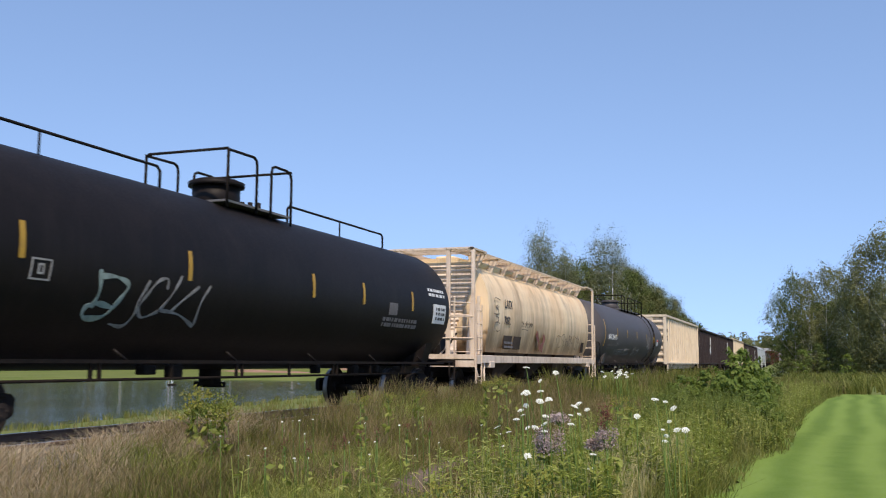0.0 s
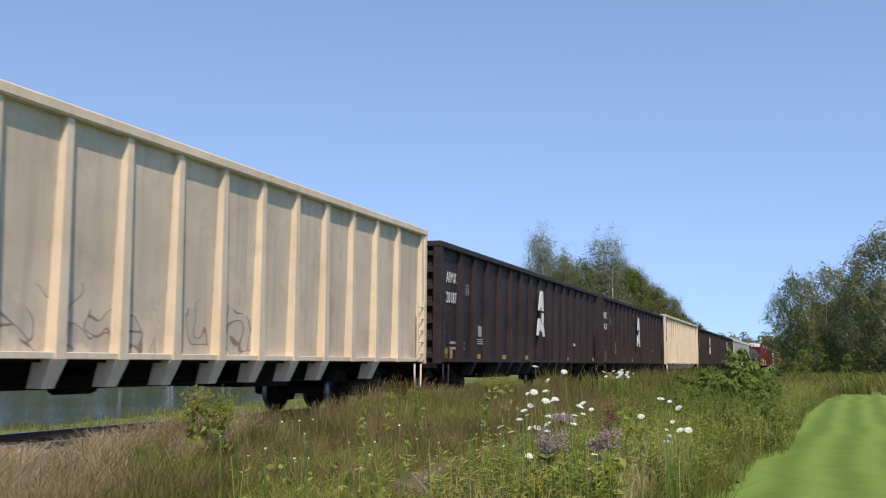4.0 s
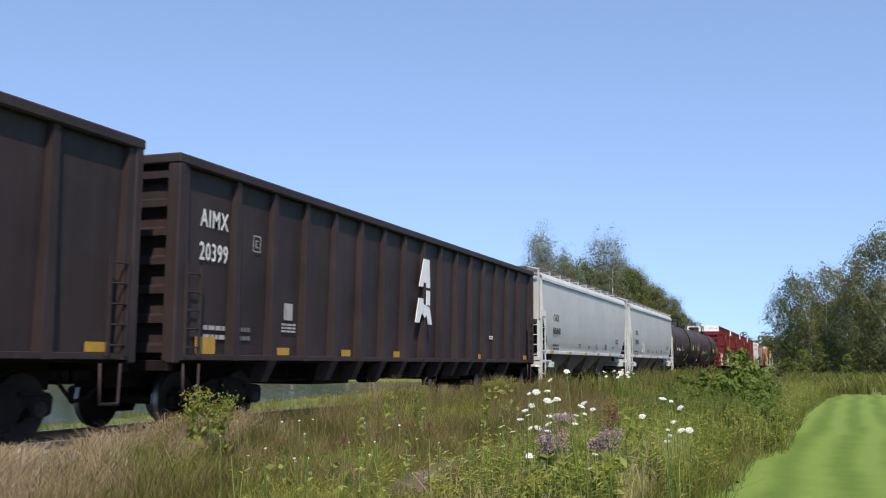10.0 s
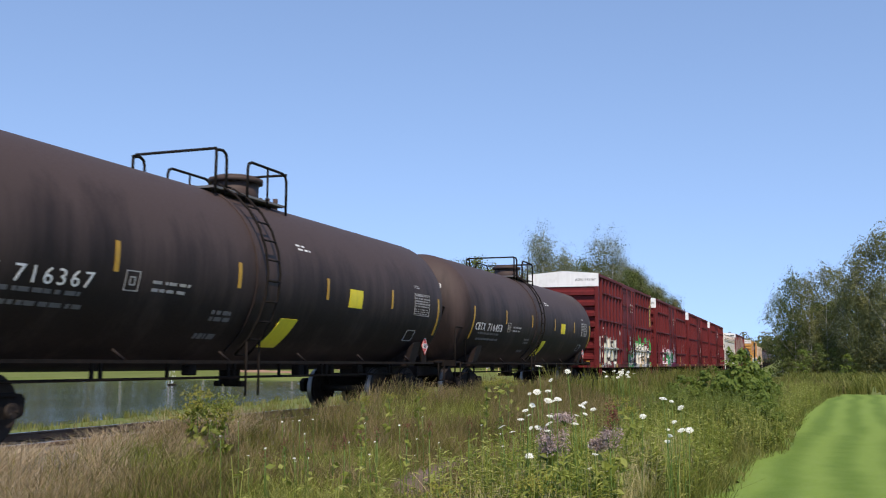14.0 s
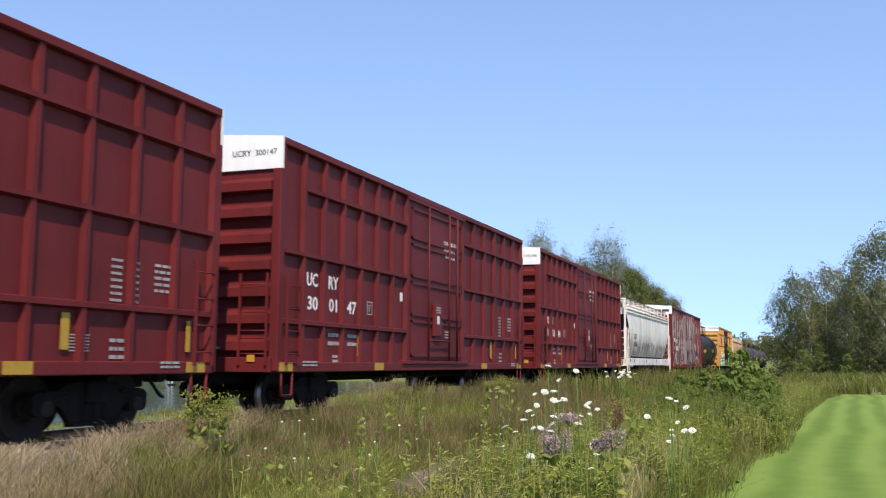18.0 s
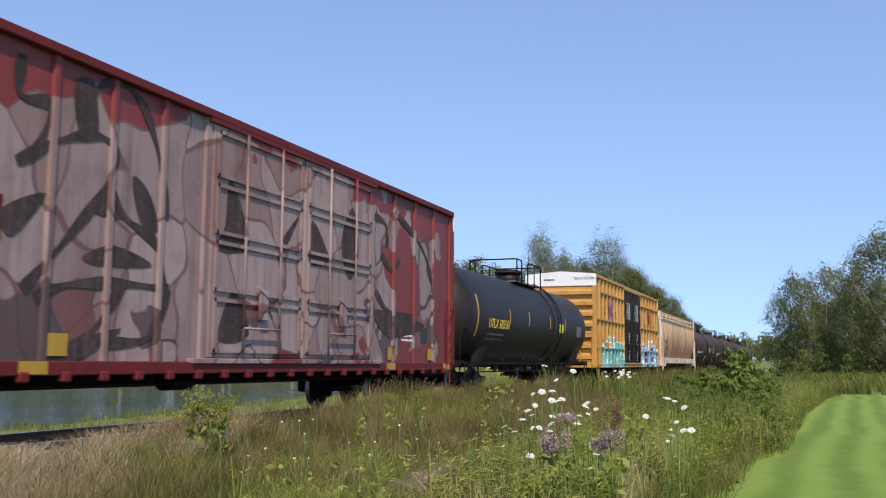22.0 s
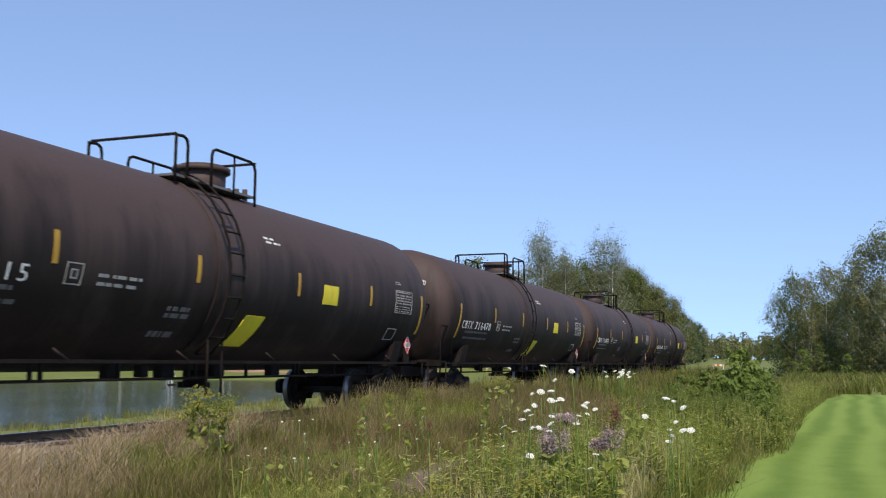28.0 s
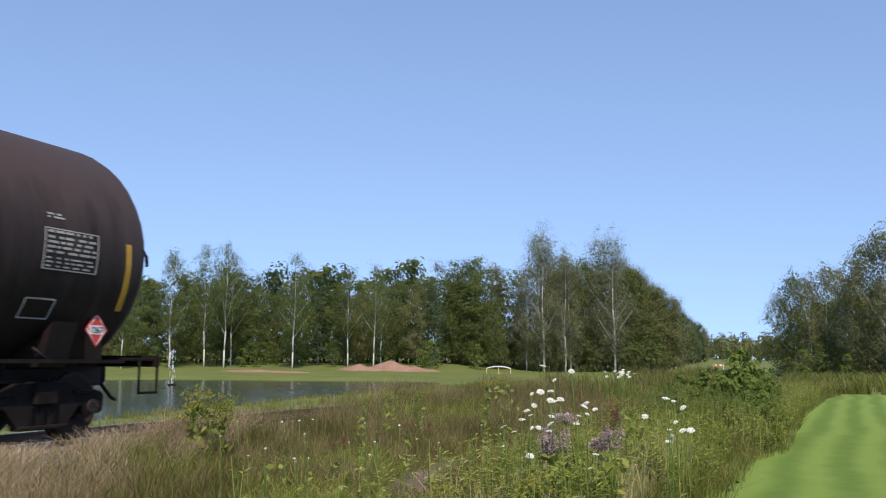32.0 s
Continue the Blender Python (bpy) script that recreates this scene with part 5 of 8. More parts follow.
def red_boxcar(centre, words, digits, spray=None):
    car = boxcar(centre, 15.4, spray or BOX_RED, BOX_RED, "dark red ribbed boxcar with white end band" + (", sprayed with graffiti" if spray else ""), (-1.85, 1.9), 7, 6, "waffle")
    h, xs = 7.7, 1.506
    for y, w in words:
        letters(car, w, (xs, -h + y + 0.01, 2.48), 0.255, LETTER_WHITE, SIDE, 0.9, 0.007, fit=0.23 * len(w) - 0.02)
    for y, w in digits:
        letters(car, w, (xs, -h + y + 0.01, 2.04), 0.255, LETTER_WHITE, SIDE, 0.9, 0.007, fit=sum(0.135 if q == "1" else 0.21 for q in w))
    fr, y0 = Geo(), digits[-1][0] + 0.95
    for a, b, c, d in ((0, 0.26, 0, 0.02), (0, 0.26, 0.26, 0.28), (0, 0.02, 0, 0.28), (0.24, 0.26, 0, 0.28), (0.09, 0.11, 0.06, 0.21), (0.09, 0.18, 0.19, 0.21), (0.09, 0.15, 0.12, 0.14)):
        fr.box(xs, xs + 0.004, -h + y0 + a, -h + y0 + b, 2.06 + c, 2.06 + d)
    part("class_frame", fr, LETTER_GREY, car, "thin painted frame with a mark")
    for k, w in enumerate(("CLOSE AND LOCK", "DOOR BEFORE", "MOVING CAR")):
        letters(car, w, (xs + 0.085, 0.42 + 0.05 * k, 4.05 - 0.17 * k), 0.1, LETTER_WHITE, SIDE, 0.85)
    bars(car, -h + 2.0, 1.62, 0.55, 2, 0.16, 0.07, xs, LETTER_GREY, 3)
    bars(car, -h + 2.85, 1.62, 0.55, 2, 0.16, 0.07, xs, LETTER_GREY, 4)
    bars(car, -h + 0.85, 1.08, 0.55, 2, 0.06, 0.03, xs + 0.092, LETTER_GREY, 14)
    bars(car, -h + 2.2, 1.2, 0.22, 3, 0.09, 0.05, xs, LETTER_GREY, 15)
    bars(car, 5.37, 2.43, 0.22, 7, 0.09, 0.035, xs, LETTER_GREY, 8)
    bars(car, 5.72, 2.43, 0.22, 7, 0.09, 0.035, xs, LETTER_GREY, 18)
    bars(car, 6.29, 2.44, 0.55, 5, 0.09, 0.04, xs, LETTER_GREY, 9)
    bars(car, 4.64, 1.40, 0.36, 6, 0.04, 0.018, xs, LETTER_GREY, 11)
    bars(car, 5.4, 1.36, 0.45, 4, 0.11, 0.05, xs, LETTER_GREY, 12)
    bars(car, 6.38, 1.06, 0.45, 2, 0.06, 0.035, xs + 0.092, LETTER_GREY, 13)
    part("latch_box", Geo().box(xs + 0.07, xs + 0.17, -0.35, 0.05, 1.7, 2.5, 0.02), BOX_RED, car, "dark red latch housing on the door")
    part("lock_rod", Geo().rod((xs + 0.16, 1.25, 1.1), (xs + 0.16, 1.25, 4.8), 0.03, 6), BOX_RED, car)
    bars(car, -0.3, 2.42, 0.3, 3, 0.06, 0.03, xs + 0.171, LETTER_GREY, 81)
    bars(car, 0.45, 1.85, 0.35, 3, 0.07, 0.03, xs + 0.11, LETTER_GREY, 82)
    part("label_frame", Geo().box(xs + 0.171, xs + 0.175, -0.25, -0.08, 2.0, 2.2), LETTER_WHITE, car, "small white label on the door")
    part("door_label", Geo().box(xs + 0.002, xs + 0.007, -2.2, -2.05, 2.45, 2.65), LETTER_WHITE, car, "small white label beside the door")
    for ya, yb in ((-6.9, -6.74), (-4.42, -4.3), (4.46, 4.6), (7.05, 7.15)):
        part("defect_card", Geo().box(xs + 0.02, xs + 0.03, ya, yb, 1.2, 1.66), TAPE_YELLOW, car, "upright yellow strip")
    part("end_card", Geo().box(1.05, 1.2, -h - 0.16, -h - 0.145, 1.06, 1.2), TAPE_YELLOW, car, "small yellow reflective square")
    letters(car, "".join(w for _, w in words) + "  " + "".join(w for _, w in digits), (0.56, -h - 0.056, 4.72), 0.115, LETTER_BLACK, FRONT, 0.85, fit=0.92)
    for k, z in enumerate((4.1, 3.62, 3.14)):
        bars(car, -0.1, z, 0.45, 3, 0.06, 0.03, -h - 0.105, LETTER_GREY, 50 + k, "end")
    return car


BIG_LINES = [[(-5.5, 4.7), (-5.5, 4.2), (-5.0, 4.2), (-5.2, 3.6), (-5.5, 3.4)], [(-5.5, 3.4), (-4.8, 3.8), (-4.2, 4.0), (-3.8, 3.9), (-3.9, 3.4), (-4.6, 2.6), (-5.3, 1.9)], [(-4.2, 4.0), (-4.2, 4.6), (-3.7, 4.85), (-3.2, 4.6), (-2.8, 3.9), (-2.6, 3.1)],
             [(-3.9, 3.4), (-3.5, 3.0), (-2.8, 2.7), (-2.6, 2.1)], [(-5.1, 1.8), (-4.6, 2.0), (-3.6, 2.1), (-2.5, 2.1)], [(-3.5, 2.1), (-4.0, 1.5), (-4.7, 1.1)], [(-2.5, 2.1), (-2.9, 1.4), (-3.9, 1.3)]]
FAR_LINES = [[(5.0, 3.4), (5.6, 3.1), (6.0, 3.4)], [(4.5, 4.2), (5.2, 4.1), (5.3, 3.6)], [(5.9, 4.4), (7.4, 3.8), (8.2, 2.9)], [(4.7, 2.6), (5.4, 2.2), (7.0, 2.1)], [(-8.9, 4.4), (-8.2, 4.6), (-7.6, 3.9), (-8.4, 3.0), (-8.8, 2.2)], [(-7.4, 4.6), (-6.6, 4.2), (-6.3, 3.2), (-7.0, 2.2), (-7.6, 1.6)], [(-6.2, 4.7), (-6.4, 3.6), (-5.9, 2.4), (-6.3, 1.4)]]
DARK_LEAVES = [[(-3.4, 3.6), (-3.0, 3.4), (-2.8, 2.9), (-3.2, 3.0)], [(-4.3, 2.4), (-3.7, 2.6), (-2.9, 2.4), (-4.0, 2.3)], [(-4.2, 3.0), (-3.9, 3.35), (-3.5, 3.0)], [(-5.7, 2.8), (-5.0, 3.1), (-5.5, 2.5)], [(-4.7, 1.05), (-4.6, 1.25), (-3.5, 1.5), (-4.2, 1.1)], [(4.7, 2.2), (7.6, 1.95), (5.5, 1.6)], [(-4.6, 4.6), (-4.25, 4.7), (-4.25, 4.1), (-4.5, 4.0)], [(-7.9, 2.9), (-7.3, 3.3), (-7.5, 2.5)], [(-8.8, 1.8), (-8.0, 1.5), (-8.7, 1.2)]]
DOOR_LEAVES = [[(-1.45, 2.8), (-1.2, 3.2), (-1.1, 4.0), (-0.7, 3.5), (-0.5, 2.9)], [(0.5, 2.8), (0.6, 3.2), (1.2, 3.7)], [(1.6, 2.9), (1.7, 3.7), (2.4, 3.0)], [(-1.3, 1.4), (-0.9, 2.2), (-0.4, 1.5)], [(2.9, 3.4), (3.4, 4.2), (3.7, 3.3), (3.3, 2.7)]]


def grey_sprayed_boxcar(centre):
    car = boxcar(centre, 18.75, BOX_RED_GREY, BOX_RED, "red boxcar with sides covered in grey graffiti", (-1.6, 4.4), 7, 4, "flat")
    h, xs = 9.375, 1.506
    soot = paint("soot_spray", (0.028, 0.02, 0.019), (0.045, 0.032, 0.03), 0.8, 0, 3, (0.16, 0.10, 0.09), 0.5, 0.4, 0.0)
    strokes(car, BIG_LINES + FAR_LINES, 0.18, xs, soot, "broad black sprayed outline")
    for out in DARK_LEAVES:
        blob(car, out, xs + 0.001, soot, None, label="black sprayed leaf shape")
    for out in DOOR_LEAVES:
        blob(car, out, xs + 0.068, soot, None, label="black sprayed leaf shape on the door")
    for k in range(26):
        part("sill_bracket", Geo().box(xs + 0.02, xs + 0.12, -h + 0.5 + 0.7 * k, -h + 0.66 + 0.7 * k, 0.80, 0.93, 0.02), BOX_RED, car)
    for k, (y, z, w, t) in enumerate(((1.35, 2.55, 0.62, 0.30), (2.75, 2.55, 0.62, 0.30), (1.2, 2.02, 0.85, 0.30), (2.65, 2.02, 0.85, 0.30))):
        part("painted_out_patch", Geo().box(xs, xs + 0.004, -h + y - 0.12, -h + y + 0.95, z - 0.12, z + 0.42), BOX_RED, car, "red patch left clear of spray")
        for q in range(3):
            part("mark_bar", Geo().box(xs + 0.005, xs + 0.009, -h + y + q * 0.27, -h + y + q * 0.27 + 0.19, z, z + t), LETTER_WHITE, car)
    bars(car, -h + 1.2, 1.7, 1.0, 2, 0.16, 0.09, xs, LETTER_WHITE, 21)
    bars(car, h - 3.2, 2.2, 0.7, 7, 0.1, 0.05, xs, LETTER_WHITE, 22)
    part("label_frame", Geo().box(xs, xs + 0.006, h - 2.0, h - 1.6, 1.55, 1.9), LETTER_BLACK, car)
    for y in (-h + 1.2, -h + 4.4, 3.0, h - 4.0, h - 1.6):
        part("defect_card", Geo().box(xs + 0.015, xs + 0.022, y, y + 0.45, 1.12, 1.4), TAPE_YELLOW, car, "yellow reflective patch")
    part("end_marks", Geo().box(0.45, 0.85, -h - 0.056, -h - 0.05, 4.62, 4.78).box(0.92, 1.4, -h - 0.056, -h - 0.05, 4.62, 4.78), LETTER_BLACK, car)
    return car


def yellow_boxcar(centre):
    car = boxcar(centre, 18.7, BOX_YELLOW_TEAL, BOX_YELLOW, "yellow boxcar with black double doors and teal and blue graffiti", (-2.36, 2.6), 8, 6, "waffle", DOOR_BLACK)
    h, xs = 9.35, 1.506
    for y, z, w in ((-7.3, 3.52, "next"), (-7.3, 3.3, "load"), (-4.98, 3.4, "any"), (-5.0, 3.18, "road")):
        letters(car, w, (xs + (0.087 if y > -6 else 0), y, z), 0.18, LETTER_BLACK, SIDE, 0.85, 0.004)
    for y, w in ((-7.35, "TB"), (-6.55, "OX")):
        letters(car, w, (xs, y, 2.44), 0.25, LETTER_BLACK, SIDE, 0.85, 0.006)
    for y, w in ((-7.98, "6"), (-7.42, "75"), (-6.55, "29"), (-5.82, "4")):
        letters(car, w, (xs + (0.087 if len(w) == 1 else 0.002), y, 2.0), 0.26, LETTER_BLACK, SIDE, 0.85, 0.006)
    # crossed arrows, as plain chevrons
    blue, red = paint("emblem_blue", (0.04, 0.1, 0.4), (0.05, 0.12, 0.45), 0.5), paint("emblem_red", (0.5, 0.05, 0.05), (0.56, 0.06, 0.06), 0.5)
    yc, zc = -6.02, 3.55
    x1 = xs + 0.086
    for s in (1, -1):
        part("emblem", Geo().prism([(x1, yc - 0.58, zc + 0.5 * s), (x1, yc - 0.34, zc + 0.5 * s), (x1, yc + 0.58, zc - 0.5 * s), (x1, yc + 0.34, zc - 0.5 * s)], (0.004 + 0.002 * s, 0, 0)), blue, car, "blue arm of the crossed emblem")
        part("emblem", Geo().prism([(x1, yc + s * 0.1, zc), (x1, yc + s * 0.56, zc + 0.46), (x1, yc + s * 0.62, zc + 0.2), (x1, yc + s * 0.36, zc), (x1, yc + s * 0.62, zc - 0.2), (x1, yc + s * 0.56, zc - 0.46)], (0.008, 0, 0)), red, car, "red chevron of the emblem")
    for y in (4.9, 5.55):
        part("emblem", Geo().box(x1, x1 + 0.006, y, y + 0.58, 3.90, 4.06).box(x1, x1 + 0.006, y + 0.2, y + 0.38, 3.40, 3.90), red, car, "red bar shape of the emblem")
    for q in (1, -1):
        part("emblem", Geo().prism([(x1, 6.2, 3.73 + 0.33 * q), (x1, 6.38, 3.73 + 0.33 * q), (x1, 6.82, 3.73 - 0.33 * q), (x1, 6.64, 3.73 - 0.33 * q)], (0.006 + 0.002 * q, 0, 0)), red, car, "red slanted bar of the emblem")
    letters(car, "CAR POOLING EXPERTS", (xs, 3.95, 3.10), 0.23, LETTER_BLACK, SIDE, 0.9, 0.004, fit=4.3)
    for a in (-1.85, 0.65):
        bars(car, a, 4.15, 1.0, 8, 0.11, 0.055, xs + 0.11, LETTER_WHITE, 31 + int(a))
        bars(car, a + 0.4, 2.6, 0.4, 5, 0.12, 0.05, xs + 0.11, LETTER_WHITE, 34 + int(a))
        bars(car, a + 0.2, 1.7, 0.5, 4, 0.14, 0.05, xs + 0.11, LETTER_WHITE, 36 + int(a))
    letters(car, "TBOX 675294", (0.58, -h - 0.056, 4.73), 0.13, LETTER_BLACK, FRONT, 0.85, fit=0.95)
    bars(car, -0.75, 4.78, 0.5, 1, 0.1, 0.07, -h - 0.052, LETTER_BLACK, 40, "end")
    return car


# ---- covered hoppers ----
def hopper(centre, length, label, wall, trim, style, words, number, ink):
    """style: barrel (round sides), smooth (bulging sides with a deep fascia), sill (straight sides on a heavy sill)."""
    car = thing("covered_hopper", pose(TRACK_X, centre, 0), label, "hopper car", "cars of the freight train")
    h = length / 2
    if style == "barrel":
        prof = [(0.95, 3.92), (1.12, 3.82), (1.28, 3.64), (1.42, 3.38), (1.52, 3.05), (1.56, 2.7), (1.56, 2.35), (1.52, 2.0), (1.44, 1.65), (1.36, 1.38)]
        z_cut, z_low, inset, roof_z, sill = 1.9, 1.38, 0.25, 3.92, (1.06, 1.28)
    elif style == "smooth":
        prof = [(1.50, 4.06), (1.54, 3.6), (1.57, 3.1), (1.57, 2.6), (1.55, 2.2), (1.50, 1.8), (1.42, 1.5)]
        z_cut, z_low, inset, roof_z, sill = 2.55, 1.5, 1.1, 4.06, (1.40, 1.52)
    else:
        prof = [(1.50, 3.9), (1.53, 3.45), (1.55, 3.0), (1.54, 2.6), (1.50, 2.2), (1.42, 1.8), (1.32, 1.42)]
        z_cut, z_low, inset, roof_z, sill = 3.5 if length < 18 else 2.75, 1.42, 1.45 if length < 18 else 1.0, 3.9, (0.98, 1.36) if length < 18 else (1.1, 1.46)
    e0 = 0.35 if style != "barrel" else 1.3

    def y_end(z):
        t = max(0.0, (z_cut - z) / (z_cut - z_low))
        if style == "smooth":
            return h - e0 - inset * min(1.0, t * 1.0) * (1 if t < 0.55 else 1) + (0.5 * max(0, t - 0.6) / 0.4 * inset * 0.6)
        if style == "barrel":
            return h - e0 - inset * t * t
        return h - e0 - inset * (t ** 0.75) + 0.35 * max(0.0, t - 0.7)
    dense = []
    for (xa, za), (xb, zb) in zip(prof, prof[1:]):
        for q in range(3):
            dense.append((xa + (xb - xa) * q / 3, za + (zb - za) * q / 3))
    dense.append(prof[-1])
    for s in (1, -1):
        rows = []
        for x, z in dense:
            e = y_end(z)
            rows.append([(s * x, -e + 2 * e * q / 12, z) for q in range(13)])
        g = Geo().loft(rows, True)
        part("side_sheet", g, wall, car)
    for s in (1, -1):
        ring = [[(x, s * y_end(z), z), (0.34 * x, s * (y_end(z) - 0.001), z), (-0.34 * x, s * (y_end(z) - 0.001), z), (-x, s * y_end(z), z)] for x, z in dense]
        up = [r for r, (x, z) in zip(ring, dense) if z >= z_cut - 0.1]
        lo = [r for r, (x, z) in zip(ring, dense) if z <= z_cut + 0.1]
        part("end_sheet", Geo().loft(up, False), wall if length < 18 else WHITE, car)
        # slope sheets below the ends take the painted-in recess shade
        if len(lo) > 1:
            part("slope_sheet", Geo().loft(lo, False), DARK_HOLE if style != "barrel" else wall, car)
    # roof, fascia, hatches and the walkway
    rp = [(-prof[0][0], roof_z), (-1.1, roof_z + 0.13), (-0.45, roof_z + 0.22), (0.45, roof_z + 0.22), (1.1, roof_z + 0.13), (prof[0][0], roof_z)]
    e = h - e0
    part("roof", Geo().loft([[(x, y, z) for x, z in rp] for y in (-e, e)], True), wall, car)
    for s in (1, -1):
        part("roof_gable", Geo().prism([(x, s * e, z) for x, z in rp], (0, -s * 0.03, 0)), wall, car)
    if style == "smooth":
        for s in (1, -1):
            g = Geo().prism([(s * 1.40, -e - 0.05, roof_z + 0.17), (s * 1.47, -e - 0.05, roof_z + 0.17), (s * 1.58, -e - 0.05, roof_z - 0.0), (s * 1.58, -e - 0.05, roof_z - 0.09), (s * 1.52, -e - 0.05, roof_z - 0.09)], (0, 2 * e + 0.1, 0))
            part("fascia", g, trim, car)
    if style == "sill":
        for s in (1, -1):
            for k, z in enumerate((4.05, 3.9, 3.74) if length < 18 else (3.97,)):
                part("roof_bead", Geo().box(min(s * 1.49, s * (1.60 - 0.012 * k)), max(s * 1.49, s * (1.60 - 0.012 * k)), -e - 0.02, e + 0.02, z - 0.045, z + 0.045, 0.02), wall if length < 18 else trim, car)
    part("hatch_trough", Geo().box(-0.3, 0.3, -e + 0.5, e - 0.5, roof_z + 0.20, roof_z + 0.34, 0.03), wall, car)
    wz = {"smooth": 4.42, "sill": 4.44, "barrel": 4.24}[style]
    for s in (1, -1):
        hw = h if length < 18 else e
        xw0, xw1 = (0.75, 1.32) if style != "barrel" else (0.7, 1.36)
        g = Geo()
        for k in range(6):
            x = xw0 + (xw1 - xw0) * k / 5
            g.box(min(s * x, s * (x + 0.03)), max(s * x, s * (x + 0.03)), -hw, hw, wz, wz + 0.035)
        for k in range(int(2 * hw / 0.16)):
            y = -hw + 0.08 + k * 0.16
            g.box(min(s * xw0, s * xw1), max(s * xw0, s * xw1), y - 0.014, y + 0.014, wz + 0.005, wz + 0.03)
        part("running_board", g, TAN_TRIM if style == "barrel" else GRATE, car)
        for k in range(11):
            y = -e + 0.25 + k * (2 * e - 0.5) / 10
            g = Geo()
            if style == "barrel":
                g.prism([(s * 1.36, y - 0.02, wz), (s * 0.8, y - 0.02, wz), (s * 0.95, y - 0.02, roof_z - 0.05), (s * 1.12, y - 0.02, roof_z - 0.12)], (0, 0.04, 0))
            else:
                thin = 0.015 if style == "smooth" else 0.03
                g.box(min(s * 1.30, s * 1.36), max(s * 1.30, s * 1.36), y - thin, y + thin, roof_z + 0.05, wz + 0.03)
                g.box(min(s * 0.7, s * 1.34), max(s * 0.7, s * 1.34), y - 0.02, y + 0.02, wz - 0.05, wz)
            part("walkway_bracket", g, trim, car)
    # side sill
    for s in (1, -1):
        x0, x1 = (1.42, 1.56) if style == "smooth" else (1.40, 1.58)
        yy = h - (0.75 if style == "smooth" else 0.1)
        part("side_sill", Geo().box(min(s * x0, s * x1), max(s * x0, s * x1), -yy, yy, sill[0], sill[1], 0.012), trim, car)
        if style == "sill":
            for k in range(12):
                y = -yy + 0.8 + k * (2 * yy - 1.6) / 11
                part("sill_plate", Geo().box(min(s * 1.58, s * 1.586), max(s * 1.58, s * 1.586), y - 0.11, y + 0.11, 1.14, 1.32), (trim, LETTER_DIM, WHITE)[k % 3] if k not in (0,) else LETTER_BLACK, car)
    # discharge hoppers, with the shade below the body painted into their colour
    n = 4 if style == "smooth" or length > 18 else 3
    span = 2 * h - 5.0
    for k in range(n):
        y = -span / 2 + (k + 0.5) * span / n
        w = span / n * 0.49
        g = Geo().add([(-1.36, y - w, 1.45), (1.36, y - w, 1.45), (1.36, y + w, 1.45), (-1.36, y + w, 1.45), (-0.75, y - 0.32, 0.55), (0.75, y - 0.32, 0.55), (0.75, y + 0.32, 0.55), (-0.75, y + 0.32, 0.55)],
                      [(0, 1, 5, 4), (1, 2, 6, 5), (2, 3, 7, 6), (3, 0, 4, 7), (4, 5, 6, 7), (3, 2, 1, 0)])
        hp = part("discharge_hopper", g, BAY_GREY if style == "smooth" else BAY_SHADE_DIRT, car)
        part("outlet_gate", Geo().box(-0.85, 0.85, y - 0.38, y + 0.38, 0.42, 0.56, 0.02).rod((0.85, y, 0.49), (1.15, y, 0.49), 0.05, 8), GEAR, hp)
    underframe(car, length, 1.2, 0.25)
    brake_rigging(car, h - 3.2, int(centre))
    for s in (1, -1):
        y = s * h
        yo, yi = y, y - s * (0.35 if style != "barrel" else 1.3)
        part("end_platform", Geo().box(-1.55, 1.55, min(yo, yi - s * 1.2), max(yo, yi - s * 1.2), 1.12, 1.18, 0.01).box(-1.55, 1.55, min(yo - s * 0.1, yo), max(yo - s * 0.1, yo), 0.95, 1.3), trim, car)
        for q in (-1, 1):
            if style == "smooth":
                if s < 0:
                    part("end_post", Geo().box(min(q * 1.44, q * 1.54), max(q * 1.44, q * 1.54), y + 0.30, y + 0.38, 1.1, roof_z + 0.1, 0.012), trim, car)
                part("ladder_post", Geo().box(min(q * 1.46, q * 1.54), max(q * 1.46, q * 1.54), min(y - s * 0.12, y - s * 0.04), max(y - s * 0.12, y - s * 0.04), 0.5, 2.55, 0.012), trim, car)
            else:
                part("end_post", Geo().box(min(q * 1.44, q * 1.54), max(q * 1.44, q * 1.54), min(y - s * 0.12, y - s * 0.02), max(y - s * 0.12, y - s * 0.02), 1.1, wz - 0.02, 0.012), trim, car)
        if style == "barrel":
            for q in (-0.75, 0.75):
                part("end_post", Geo().box(q - 0.06, q + 0.06, min(y - s * 0.12, y - s * 0.02), max(y - s * 0.12, y - s * 0.02), 1.1, wz - 0.02, 0.012), trim, car)
            for k in range(15):
                z = 2.06 + k * 0.13
                wide = min(1.12, 0.5 + 0.42 * (z - 2.0)) - 0.3 * max(0, z - 3.5)
                part("end_corrugation", Geo().prism([(-wide, yi, z + 0.06), (-wide, yi + s * 0.05, z), (-wide, yi, z - 0.06)], (2 * wide, 0, 0)), TAN_TRIM, car)
            for q in (-1, 1):
                out = [(q * 1.02, yi, 3.2), (q * 1.02, yi + s * 0.55, 1.2), (q * 1.02, yi, 1.2)]
                part("end_gusset", Geo().prism(out, (q * 0.03, 0, 0)), TAN_TRIM, car)
                part("end_stiffener", Geo().box(min(q * 1.22, q * 1.30), max(q * 1.22, q * 1.30), min(yi, yi + s * 0.10), max(yi, yi + s * 0.10), 1.3, 3.0, 0.01), TAN_TRIM, car)
